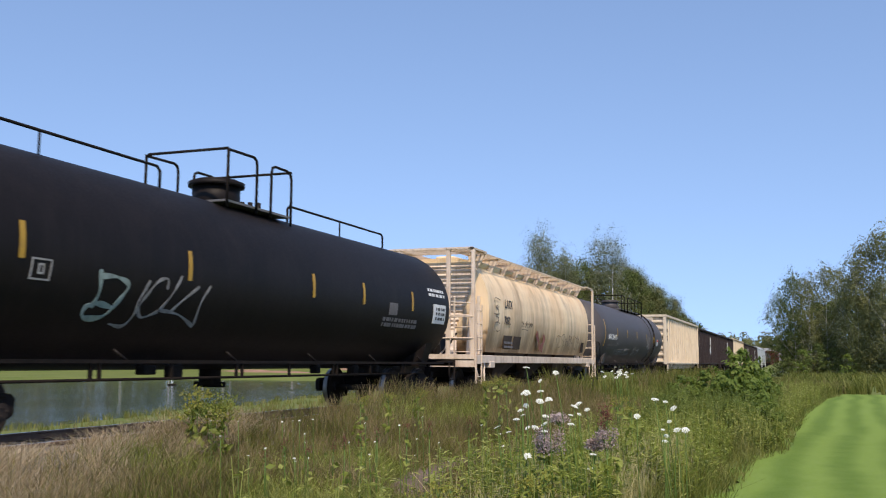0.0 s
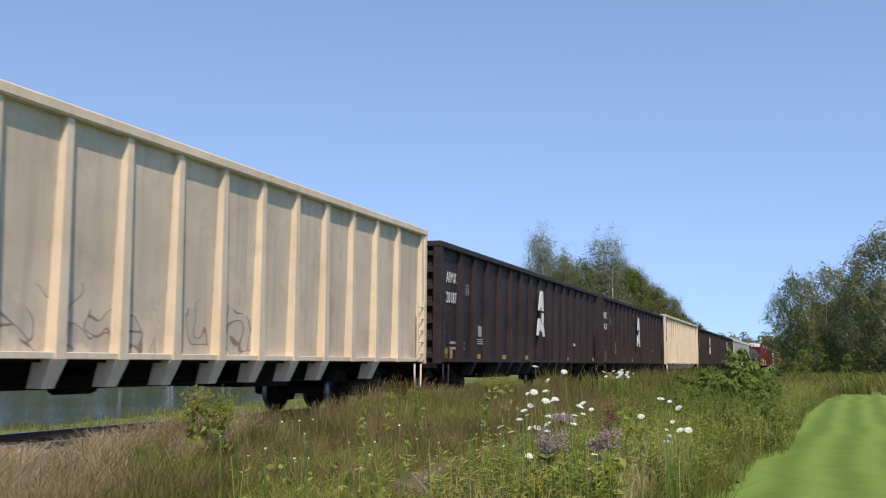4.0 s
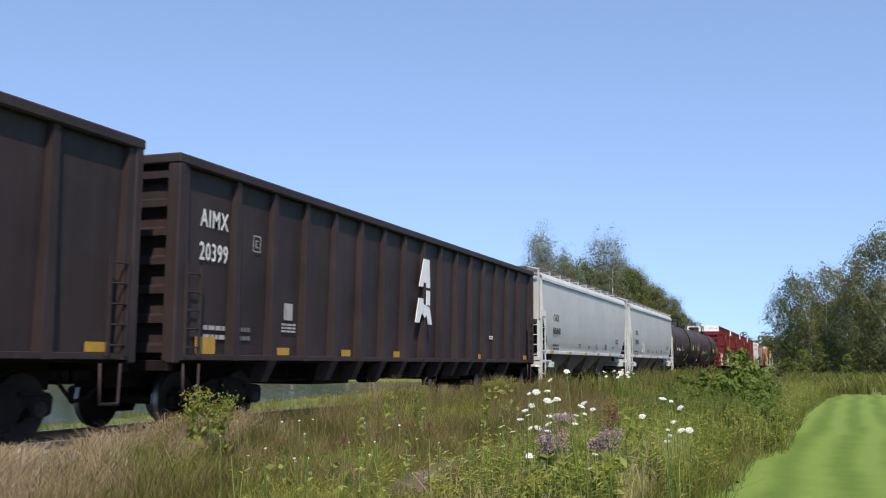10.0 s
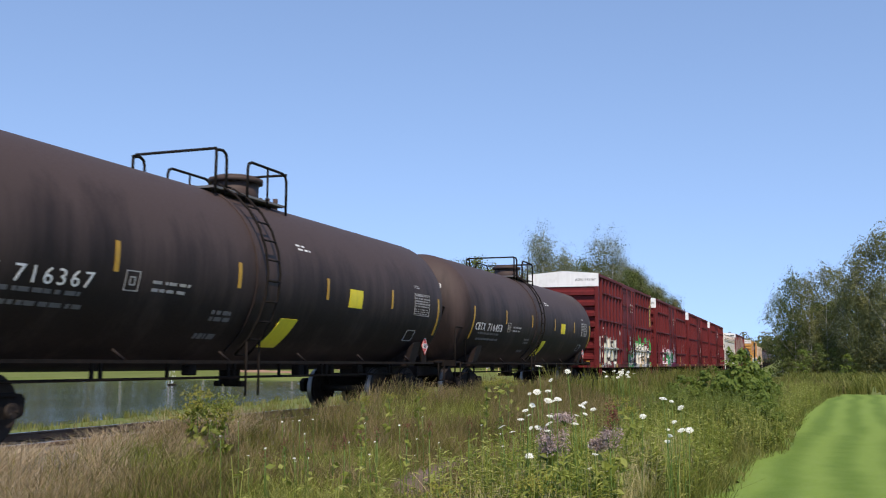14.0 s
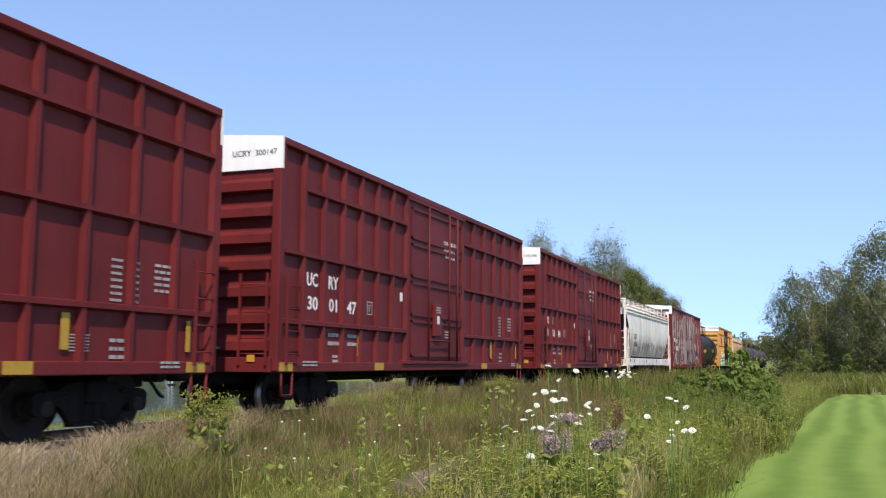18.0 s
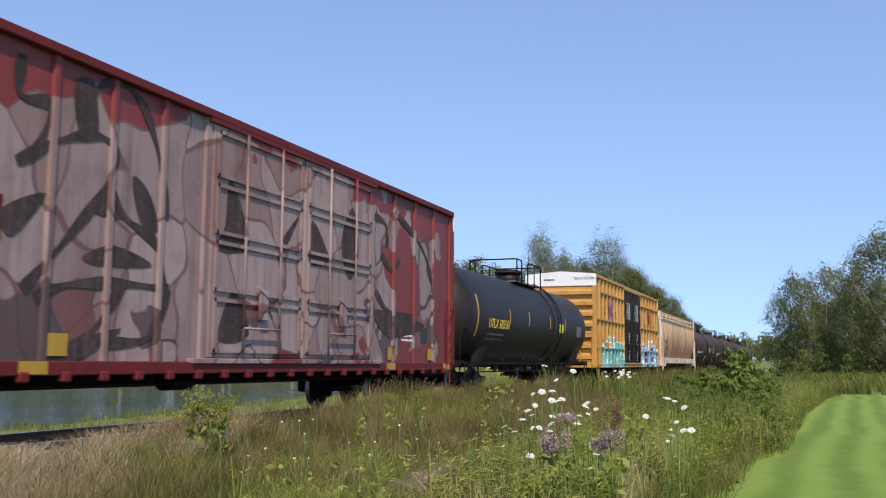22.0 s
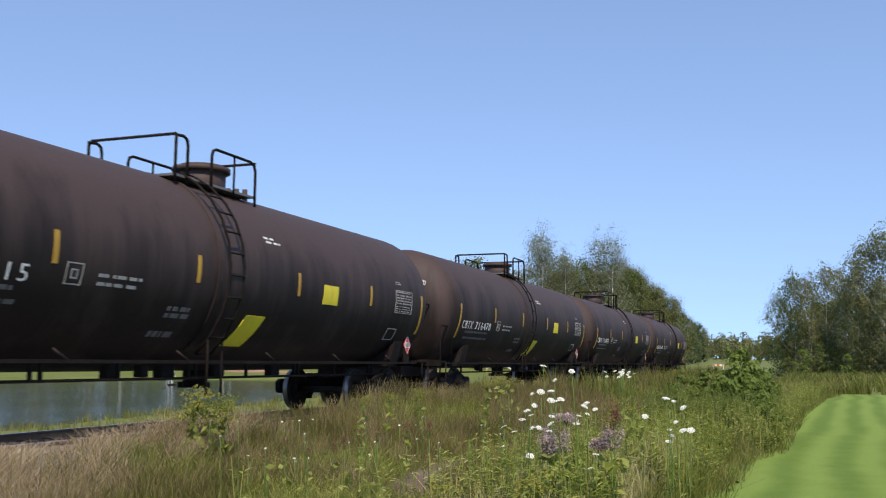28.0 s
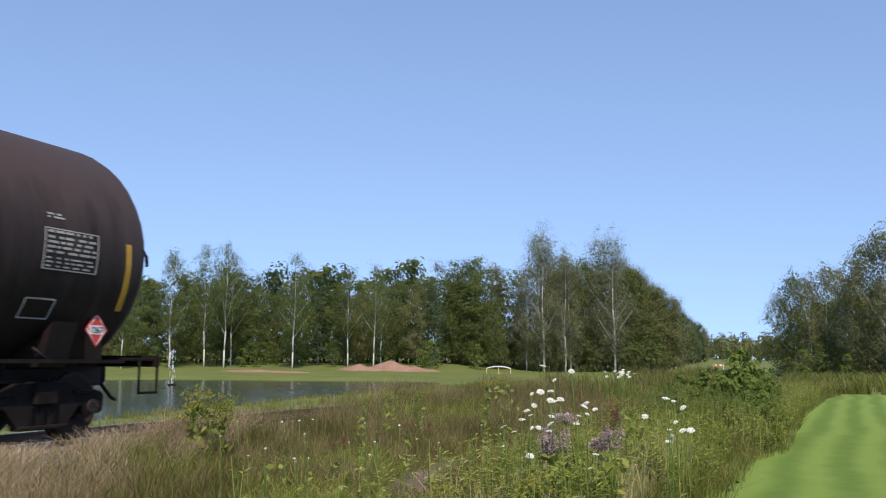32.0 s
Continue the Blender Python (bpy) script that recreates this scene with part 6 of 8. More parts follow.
            part("sill_cover", Geo().prism([(-0.55, yi, 2.05), (0.55, yi, 2.05), (0.8, yi + s * 0.7, 1.18), (-0.8, yi + s * 0.7, 1.18)], (0, -s * 0.03, 0)), TAN_TRIM, car)
            part("access_hole", Geo().prism([(0.2 + 0.19 * math.cos(0.524 * i), yi + s * 0.36 - s * 0.26 * math.sin(0.524 * i), 1.62 + 0.3 * math.sin(0.524 * i)) for i in range(12)], (0, s * 0.02, 0)), DARK_HOLE, car, "dark oval opening above the coupler")
            part("grab_bar", Geo().pipe([(-1.4, y, 1.75), (1.5, y, 1.75)], 0.02, 6), trim, car)
            part("corner_step", Geo().pipe([(1.52, y - s * 0.05, 1.12), (1.52, y - s * 0.55, 0.5), (1.52, y - s * 0.95, 0.5), (1.52, y - s * 0.95, 1.12)], 0.03, 6), trim, car)
            part("grab_bar", Geo().pipe([(-0.75, y - s * 0.0, 2.35), (1.5, y - s * 0.0, 2.35)], 0.02, 6), trim, car)
            g = Geo().box(-1.5, 1.5, min(y, y - s * 0.08), max(y, y - s * 0.08), wz, wz + 0.06).box(-1.5, -1.4, min(y, yi), max(y, yi), wz, wz + 0.05).box(1.4, 1.5, min(y, yi), max(y, yi), wz, wz + 0.05)
            for k in range(7):
                yy = y - s * (0.2 + 0.17 * k)
                g.box(-1.42, 1.42, min(yy, yy - s * 0.05), max(yy, yy - s * 0.05), wz, wz + 0.03)
            part("roof_apron", g, trim, car)
        else:
            part("corner_brace", Geo().rod((1.49, y - s * 0.07, wz - 0.1), (1.05, y - s * 0.07, wz - 0.0), 0.04, 6), trim, car)
            for q in (-1, 1):
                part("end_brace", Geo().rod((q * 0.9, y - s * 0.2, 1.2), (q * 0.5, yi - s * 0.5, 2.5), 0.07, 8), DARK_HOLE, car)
        ladder(car, y - s * 0.03, 0.95, 1.45, 1.2, 2.9, 5, trim, "end_ladder", "end", 0.016)
        ladder(car, 1.58, y - s * 0.07, y - s * 0.55, 0.5, 2.9 if style != "barrel" else 2.7, 6, trim, "side_ladder", "side", 0.016)
        part("jacking_pad", Geo().box(1.36, 1.6, min(y - s * 1.3, y - s * 1.75), max(y - s * 1.3, y - s * 1.75), 0.92, 1.12, 0.02), trim, car)
        part("brake_cylinder", Geo().rod((-0.5, y - s * 0.5, 1.45), (0.3, y - s * 0.5, 1.45), 0.16, 10).rod((0.5, y - s * 0.35, 1.3), (0.9, y - s * 0.35, 1.9), 0.03, 6), GEAR, car)
        coupler(car, y, 0.5)
        bogie(car, s * (h - 1.75))
    ymark, z1, z2, w1, w2 = {"barrel": (-h + 2.85, 2.74, 2.24, 0.8, 0.62), "smooth": (-h + 1.8, 2.6, 2.12, 0.86, 1.1), "sill": (-h + (2.3 if length < 18 else 1.95), 2.4, 1.98, 0.86, 0.98)}[style]
    xs = 1.585
    letters(car, words, (xs - 0.01, ymark, z1), 0.25, ink, SIDE, 0.8, 0.007, fit=w1)
    letters(car, number, (xs - 0.01, ymark - 0.05, z2), 0.25, ink, SIDE, 0.8, 0.007, fit=w2)
    if style == "smooth":
        for k, (ya, yb, za, zb, n_) in enumerate(((-0.84, -0.44, 1.66, 1.78, 3), (0.76, 1.13, 1.66, 1.88, 5), (2.82, 3.28, 1.67, 1.92, 6), (4.54, 4.94, 1.74, 1.83, 2), (5.47, 6.1, 1.97, 2.2, 3), (-2.6, -2.2, 1.68, 1.84, 3))):
            bars(car, ya, zb, yb - ya, n_, (zb - za) / n_, (zb - za) / n_ * 0.55, 1.56, LETTER_BLACK, 60 + k)
        for y in (-7.2, -4.3, -1.5, 1.1, 3.8, 6.5):
            part("reflector", Geo().box(1.562, 1.57, y, y + 0.46, 1.405, 1.51), TAPE_YELLOW, car, "yellow reflective patch")
        letters(car, words, (0.55, -h + 0.345, 3.55), 0.16, ink, FRONT, 0.85)
    if words == "CAEX" and number.endswith("55"):
        g = Geo()
        for pts in ([(-4.72, 1.72), (-4.6, 2.2)], [(-4.74, 2.1), (-4.5, 2.22), (-4.22, 2.05), (-4.4, 1.82), (-4.75, 1.72)], [(-4.16, 1.62), (-4.02, 2.2)], [(-4.16, 2.08), (-3.95, 2.22), (-3.74, 2.1), (-3.9, 1.95), (-4.05, 1.92)], [(-4.0, 1.92), (-3.8, 1.75), (-3.74, 1.6)]):
            stroke(g, pts, 0.07, 1.575)
        part("spray_scrawl", g, WHITE, car, "two white sprayed letters")
    if words == "CCLX":
        sn = random.Random(6)
        for k in range(15):
            ya = -5.0 + 0.86 * k
            up = sn.uniform(1.95, 2.4)
            lean = sn.uniform(-0.12, 0.16)
            lines = [[(ya, 1.5), (ya + 0.12 + lean, 1.8), (ya + 0.05, up), (ya + 0.3, up - 0.25), (ya + 0.22, 1.75)], [(ya + 0.3, up - 0.2), (ya + 0.55, up - 0.1), (ya + 0.42 + lean, 1.85), (ya + 0.6, 1.55)]]
            strokes(car, lines[: 1 + (k % 3 > 0)], sn.uniform(0.03, 0.075), 1.53 - 0.03 * (k % 2), CHALK_SOOT, "smeared black sprayed line")
        for ya in (-0.95, 3.1, 5.3):
            strokes(car, [[(ya, 2.0), (ya - 0.06, 1.75), (ya - 0.02, 1.5)]], 0.13, 1.505, TAPE_YELLOW, "worn yellow reflective strip")
    if style == "barrel":
        scrawl(car, -6.4, -5.75, 2.0, 2.95, 4, CHALK_BLACK, 3, 0.03, 1.57, label="thin black sprayed scrawl", upright=True)
        scrawl(car, -3.45, -2.05, 2.24, 2.40, 7, CHALK_BLACK, 5, 0.025, 1.57, label="thin black sprayed scrawl")
        scrawl(car, 1.3, 5.2, 1.65, 2.15, 6, CHALK_BLACK, 8, 0.03, 1.55, label="thin black sprayed scrawl")
        g = Geo()
        stroke(g, [(-3.42, 2.12), (-3.1, 2.15), (-2.7, 2.13)], 0.025, 1.57)
        part("underline", g, CHALK_BLACK, car)
        g = Geo()
        stroke(g, [(-1.5, 2.1), (-1.25, 1.75), (-1.1, 1.52)], 0.3, 1.555)
        stroke(g, [(-0.45, 2.02), (-0.7, 1.75), (-1.0, 1.52)], 0.3, 1.555)
        part("paint_patch", g, SPRAY_MAROON, car, "dull maroon painted wedge")
        for ya, yb in ((-5.2, -4.3), (-4.1, -3.3), (5.6, 6.1)):
            part("stain_patch", Geo().prism([(1.515, ya, 1.9), (1.515, yb, 1.9), (1.45, yb, 1.5), (1.45, ya, 1.5)], (0.008, 0, 0)), BAY_SHADE_DIRT, car, "dark painted-out patch")
    bars(car, ymark, 1.75 if style == "smooth" else 1.72, 0.9, 2, 0.13, 0.07, 1.54 if style != "sill" else 1.5, LETTER_BLACK if style == "smooth" else LETTER_DIM, 5)
    return car


# ---- ground, pond, lawn ----
POND = np.array([(-17.4, -40), (-17.8, 0), (-19.8, 20), (-21.4, 28), (-24.0, 48), (-29.0, 74), (-32.5, 86), (-37.5, 90.5), (-44.0, 87.5), (-52.0, 86.5), (-62.0, 84), (-76.0, 62), (-96.0, 40), (-104.0, 0), (-90.0, -40)], float)
LAWN_EDGE = [(-1.6, -12), (-1.25, 8), (-1.12, 12.7), (-1.1, 14.5), (-1.12, 17.5), (-0.58, 19.8), (-0.55, 24.1), (-0.34, 33.5), (0.61, 50.4), (1.9, 59.6), (7.0, 60.3), (60, 66)]


def poly_distance(px, py, poly):
    """Signed distance to a closed outline, negative inside."""
    best, inside = np.full(px.shape, 1e9), np.zeros(px.shape, bool)
    for (ax, ay), (bx, by) in zip(poly, np.roll(poly, -1, 0)):
        dx, dy = bx - ax, by - ay
        t = np.clip(((px - ax) * dx + (py - ay) * dy) / (dx * dx + dy * dy), 0, 1)
        best = np.minimum(best, np.hypot(px - ax - t * dx, py - ay - t * dy))
        cross = ((ay > py) != (by > py)) & (px < dx * (py - ay) / (dy if dy else 1e-9) + ax)
        inside ^= cross
    return np.where(inside, -best, best)


def smooth(a, b, v):
    t = np.clip((v - a) / (b - a), 0, 1)
    return t * t * (3 - 2 * t)


def ground_height(x, y):
    x, y = np.asarray(x, float), np.asarray(y, float)
    z = np.full(x.shape, GROUND_Z) + 0.05 * np.sin(x * 0.9 + 1.3) * np.sin(y * 0.7) * smooth(-1.5, -4.0, x)
    d = np.abs(x - TRACK_X)
    z = z * smooth(1.9, 3.1, d) + (1 - smooth(1.9, 3.1, d)) * -0.22
    z += 1.1 * smooth(1.0, 42.0, poly_distance(x, y, POND)) * smooth(-34, -50, x) * smooth(30, 70, y)
    z += 0.45 * smooth(70, 150, y) * smooth(-13, -25, x)
    z -= 0.9 * smooth(1.8, -2.2, poly_distance(x, y, POND))
    z += 3.2 * smooth(150, 420, np.hypot(x, y)) * smooth(60, 200, y)
    return z


def axis(parts_):
    out = []
    for a, b, step in parts_:
        out += list(np.arange(a, b, step))
    return np.array(out + [parts_[-1][1]])


def ground_sheet(material):
    gx = axis([(-2400, -400, 200), (-400, -120, 20), (-120, -32, 2.2), (-32, -14, 0.8), (-14, 2, 0.4), (2, 20, 1.5), (20, 200, 20), (200, 2400, 200)])
    gy = axis([(-2400, -600, 200), (-600, -60, 30), (-60, 0, 3), (0, 60, 0.8), (60, 180, 2.5), (180, 600, 20), (600, 2400, 200)])
    X, Y = np.meshgrid(gx, gy)
    Z = ground_height(X, Y)
    n, m = X.shape
    idx = np.arange(n * m).reshape(n, m)
    f = np.stack([idx[:-1, :-1], idx[:-1, 1:], idx[1:, 1:], idx[1:, :-1]], -1).reshape(-1, 4)
    return big_mesh("ground", np.stack([X, Y, Z], -1).reshape(-1, 3), f, material, None, True)


EARTH = soil("meadow_ground", (0.11, 0.15, 0.03), (0.15, 0.18, 0.045), (0.17, 0.15, 0.065), 0.25, 5.0)
tagged(ground_sheet(EARTH), "grassy meadow ground falling to a pond", "ground", "", "structure")

m, nt, bsdf = shader("mown_grass")
v = coords(nt)
sep = nt.nodes.new("ShaderNodeSeparateXYZ")
nt.links.new(v, sep.inputs[0])
lane = calc(nt, "ADD", sep.outputs["X"], calc(nt, "MULTIPLY", noise_node(nt, v, 0.08, 1), 1.6))
lane = calc(nt, "SUBTRACT", lane, calc(nt, "MULTIPLY", sep.outputs["Y"], 0.043))
wave = calc(nt, "SINE", calc(nt, "MULTIPLY", lane, 7.0))
col = mixc(nt, ramp(nt, calc(nt, "ADD", wave, calc(nt, "MULTIPLY", noise_node(nt, v, 1.1, 4), 2.2)), 0.2, 2.0, 0.0, 1.0), (0.11, 0.182, 0.022), (0.20, 0.29, 0.05))
col = mixc(nt, calc(nt, "MULTIPLY", ramp(nt, noise_node(nt, v, 14, 7, 0.8), 0.38, 0.66), 0.5), col, (0.09, 0.155, 0.022))
col = mixc(nt, calc(nt, "MULTIPLY", ramp(nt, noise_node(nt, v, 2.6, 5, 0.65), 0.42, 0.68), 0.22), col, (0.23, 0.30, 0.075))
col = mixc(nt, calc(nt, "MULTIPLY", ramp(nt, noise_node(nt, v, 45, 3, 0.7), 0.5, 0.75), 0.5), col, (0.20, 0.285, 0.062))
nt.links.new(col, bsdf.inputs["Base Color"])
bsdf.inputs["Roughness"].default_value, bsdf.inputs["Specular IOR Level"].default_value = 0.85, 0.15
bumped(nt, bsdf, noise_node(nt, v, 34, 6, 0.8), 0.6, 0.02)
LAWN = m
bm = bmesh.new()
edge_pts = []
for (ax, ay), (bx, by) in zip(LAWN_EDGE, LAWN_EDGE[1:]):
    for q in range(12):
        t = q / 12
        yy = ay + (by - ay) * t
        edge_pts.append((ax + (bx - ax) * t + 0.12 * math.sin(yy * 1.9) + 0.07 * math.sin(yy * 5.3), yy))
rows_v = []
for x, y in edge_pts:
    rows_v.append([bm.verts.new((x + (60.5 - x) * (q / 10) ** 2, y, GROUND_Z + 0.03)) for q in range(11)])
for a, b in zip(rows_v, rows_v[1:]):
    for q in range(10):
        bm.faces.new((a[q], a[q + 1], b[q + 1], b[q]))
me = bpy.data.meshes.new("lawn")
bm.to_mesh(me)
bm.free()
me.materials.append(LAWN)
tagged(new("lawn", me), "bright green mown lawn with mower stripes", "lawn", "", "structure")

m, nt, bsdf = shader("pond_water")
bsdf.inputs["Base Color"].default_value = (0.035, 0.045, 0.035, 1)
bsdf.inputs["Roughness"].default_value, bsdf.inputs["IOR"].default_value = 0.12, 1.33
bumped(nt, bsdf, calc(nt, "MULTIPLY", noise_node(nt, coords(nt, (0.5, 2.0, 1)), 1.5, 4), ramp(nt, noise_node(nt, coords(nt), 0.06, 2), 0.4, 0.6, 0.25, 1.0)), 0.8, 0.06)
WATER = m
g = Geo().add([(x, y, WATER_Z) for x, y in (POND - POND.mean(0)) * 1.04 + POND.mean(0)], [tuple(range(len(POND)))])
tagged(part("water", g, WATER), "still dark pond reflecting the trees", "pond", "", "structure")

# ---- track ----
BALLAST = soil("ballast", (0.26, 0.22, 0.185), (0.35, 0.30, 0.255), (0.12, 0.095, 0.08), 6, 26, 0.9, 1.0, 0.04)
RAIL = paint("rusty_rail", (0.17, 0.10, 0.07), (0.23, 0.14, 0.10), 0.8, 0.0, 3, GRIME, 0.3, 0.0, 0.2)
RAIL_TOP = paint("polished_rail", (0.5, 0.48, 0.46), (0.4, 0.38, 0.36), 0.25, 1.0, 3, GRIME, 0.15, 0.0, 0.0)
TIE = paint("creosoted_timber", (0.075, 0.055, 0.042), (0.115, 0.085, 0.065), 0.9, 0, 2, GRIME, 0.5, 0.1, 0.5)
track = thing("railway_track", pose(TRACK_X, 0, 0), "single railway track with rusty rails on timber sleepers", "track", "", "structure")
part("ballast_bed", Geo().prism([(-2.1, -540, -0.4), (2.5, -540, -0.42), (1.85, -540, -0.07), (0.92, -540, -0.045), (0.86, -540, -0.125), (-1.6, -540, -0.125)], (0, 1240, 0)), BALLAST, track)
for s in (1, -1):
    x = s * 0.753
    part("rail", Geo().box(x - 0.07, x + 0.07, -540, 700, -0.17, -0.155).box(x - 0.01, x + 0.01, -540, 700, -0.155, -0.035).box(x - 0.036, x + 0.036, -540, 700, -0.035, -0.004, 0.008), RAIL, track)
    part("rail_head", Geo().box(x - 0.03, x + 0.03, -540, 700, -0.004, 0.0), RAIL_TOP, track)
tie = part("sleeper", Geo().box(-1.28, 1.28, -0.115, 0.115, -0.30, -0.105, 0.012), TIE, track)
tie.location = (0, 4, 0)
for k in range(1, 110):
    o = new("sleeper", tie.data)
    o.parent = track
    o.location = (random.uniform(-0.03, 0.03), 4 + 0.53 * k, 0)

# ---- the train ----
CARS = []
long_tank = tank_car(15.3, 18.9, 1.5, 2.42, TANK_BLACK, "glossy black tank car with long top handrails and faint spray", "long", [(y - 15.3, -0.1, 0.2) for y in (8.91, 12.27, 16.2, 18.42, 21.1)], -0.2, (-1.15, -0.2, 0.31, 1.06), 0, 1.2, 0.83, ((-7.9, -2.7), (1.35, 5.95)))
part("faded_card", arc_patch(4.45, 4.9, -0.2, -0.02, 1.5, 2.42, 0.008), LETTER_DIM, long_tank, "faded grey card")
part("small_print", print_rows(4.2, 6.2, (1.98, 1.86), 0.08, 1.5, 2.42, 12), LETTER_DIM, long_tank, "faded rows of small print")
part("small_print", print_rows(6.9, 8.0, (2.82, 2.70), 0.07, 1.5, 2.42, 13), LETTER_WHITE, long_tank, "rows of white print")
part("spec_card", arc_patch(7.15, 8.0, -0.26, 0.06, 1.5, 2.42, 0.007), LETTER_WHITE, long_tank, "white printed card")
part("spec_print", print_rows(7.3, 7.9, (2.36, 2.24, 2.12), 0.07, 1.51, 2.42, 14), LETTER_BLACK, long_tank, "black print on the card")
part("class_frame", outline(-6.22, -5.88, -0.26, -0.08, 1.5, 2.42, 0.022), LETTER_GREY, long_tank, "thin painted frame with a mark")
part("class_mark", outline(-6.1, -6.0, -0.21, -0.12, 1.5, 2.42, 0.025), LETTER_GREY, long_tank)
part("small_print", print_rows(-7.4, -6.85, (2.0, 1.86), 0.09, 1.5, 2.42, 15), LETTER_GREY, long_tank, "rows of white print")
strokes(long_tank, [[(-5.0, 2.26), (-4.94, 1.97), (-5.0, 1.76)], [(-5.0, 2.17), (-4.67, 2.19), (-4.4, 2.1), (-4.5, 1.9), (-4.7, 1.66), (-5.05, 1.63), (-5.1, 1.76), (-4.9, 1.82), (-4.6, 1.78)]], 0.085, 0, CHALK, "pale green sprayed line", 1.5, 2.42)
strokes(long_tank, [[(-3.95, 2.2), (-4.1, 1.9), (-4.08, 1.74), (-4.2, 1.55), (-4.5, 1.57)], [(-3.54, 2.1), (-3.56, 2.25), (-3.77, 2.2), (-3.95, 2.0), (-4.05, 1.82), (-3.9, 1.68), (-3.6, 1.78)],
                    [(-3.23, 2.32), (-3.4, 2.03), (-3.58, 1.8)], [(-2.76, 2.2), (-3.1, 1.97), (-3.3, 1.8)], [(-3.58, 1.8), (-3.1, 1.76), (-2.6, 1.6)], [(-2.47, 2.23), (-2.64, 1.95), (-2.6, 1.62)]], 0.055, 0, CHALK_WHITE, "whitish sprayed line", 1.5, 2.42)
CARS.append((long_tank, 15.3))
CARS.append((hopper(33.57, 16.2, "tan round-sided covered hopper car with dirt-stained flanks", HOP_TAN, TAN_TRIM, "barrel", "LATX", "7052", LETTER_BLACK), 33.57))
grey_tank = tank_car(53.1, 21.3, 1.58, 2.5, TANK_GREY, "faded black tank car with chalky scrawls and yellow reflectors", "plain", [(y - 53.1, -0.08, 0.18) for y in (47.08, 49.87, 52.85, 56.2, 59.2)], 0.33, (-0.75, 0.03, 1.04, 5.9), 5.0, 1.35, 0.66)
head_strip(grey_tank, 9.0, 1.58, 2.5, -1)
letters(grey_tank, "IARX 214119", (0, 44.83 - 53.1, 2.2), 0.26, LETTER_WHITE, SIDE, 0.8, 0.004, 1.58, 2.5, fit=2.1)
part("small_print", print_rows(-8.1, -6.3, (1.90, 1.77), 0.07, 1.58, 2.5, 21), LETTER_DIM, grey_tank, "faded rows of small print")
scrawl(grey_tank, -5.9, -5.4, 1.45, 1.95, 2, CHALK_WHITE, 31, 0.03, 0, 1.58, 2.5, "thin white sprayed scrawl", True)
scrawl(grey_tank, -5.2, -1.9, 1.5, 1.82, 9, CHALK_WHITE, 32, 0.028, 0, 1.58, 2.5, "thin white sprayed scrawl")
scrawl(grey_tank, -0.9, 1.25, 1.48, 1.92, 5, CHALK_WHITE, 33, 0.028, 0, 1.58, 2.5, "thin white sprayed scrawl")
scrawl(grey_tank, 2.95, 4.2, 2.15, 2.6, 4, CHALK_WHITE, 35, 0.035, 0, 1.58, 2.5, "white sprayed scrawl")
scrawl(grey_tank, 3.0, 4.3, 1.9, 2.2, 4, CHALK_WHITE, 36, 0.03, 0, 1.58, 2.5, "white sprayed scrawl")
part("hazard_card", arc_patch(5.55, 6.2, -0.13, 0.08, 1.58, 2.5, 0.01), TAPE_YELLOW, grey_tank, "yellow warning card")
part("spec_card", arc_patch(7.0, 7.45, -0.22, 0.02, 1.58, 2.5, 0.008), LETTER_WHITE, grey_tank, "white printed card")
part("spec_mark", arc_patch(7.03, 7.42, -0.08, 0.0, 1.59, 2.5, 0.006), SIGN_RED, grey_tank, "red heading on the card")
part("small_print", print_rows(7.9, 8.7, (2.45, 2.35), 0.06, 1.58, 2.5, 23), LETTER_DIM, grey_tank, "faded rows of small print")
CARS.append((grey_tank, 53.1))
for c, cream, num, sheet in ((74.2, True, "15022", GON_CREAM_TAG_B), (94.85, False, "20187", None), (115.5, False, "20120", None), (136.25, True, "15068", GON_GREY_PANEL), (156.85, False, "20303", None), (177.4, False, "20399", None)):
    CARS.append((gondola(c, cream, num, sheet), c))
    if num == "15068":
        panel_doodles(CARS[-1][0], 1.458, -8.2, 1.172, 14)
for c, num in ((196.9, "581848"), (214.9, "581855")):
    CARS.append((hopper(c, 17.1, "light grey smooth-sided covered hopper car", HOP_GREY, GREY_TRIM, "smooth", "CAEX", num, LETTER_BLACK), c))
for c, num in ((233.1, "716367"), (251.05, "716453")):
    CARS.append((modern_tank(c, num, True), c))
CARS.append((red_boxcar(268.3, [(1.08, "AO"), (1.95, "K")], [(1.12, "11"), (2.0, "51"), (2.8, "67")], BOX_RED_GREEN), 268.3))
scrawl(CARS[-1][0], 6.95, 7.55, 3.2, 4.6, 5, SPRAY_LIME, 12, 0.04, 1.595, label="lime sprayed scrawl", upright=True)
CARS.append((red_boxcar(285.73, [(0.97, "AO"), (1.87, "K")], [(0.99, "11"), (1.89, "51"), (2.76, "83")], BOX_RED_PINK), 285.73))
CARS.append((red_boxcar(303.1, [(1.08, "UC"), (1.95, "RY")], [(1.12, "30"), (2.0, "01"), (2.8, "47")]), 303.1))
CARS.append((red_boxcar(320.75, [(1.08, "AO"), (1.95, "K")], [(1.12, "11"), (2.0, "51"), (2.8, "44")]), 320.75))
faint_violet = paint("faint_violet_spray", (0.085, 0.026, 0.075), (0.115, 0.03, 0.05), 0.8, 0, 3, (0.11, 0.02, 0.022), 0.7, 0.6, 0.0)
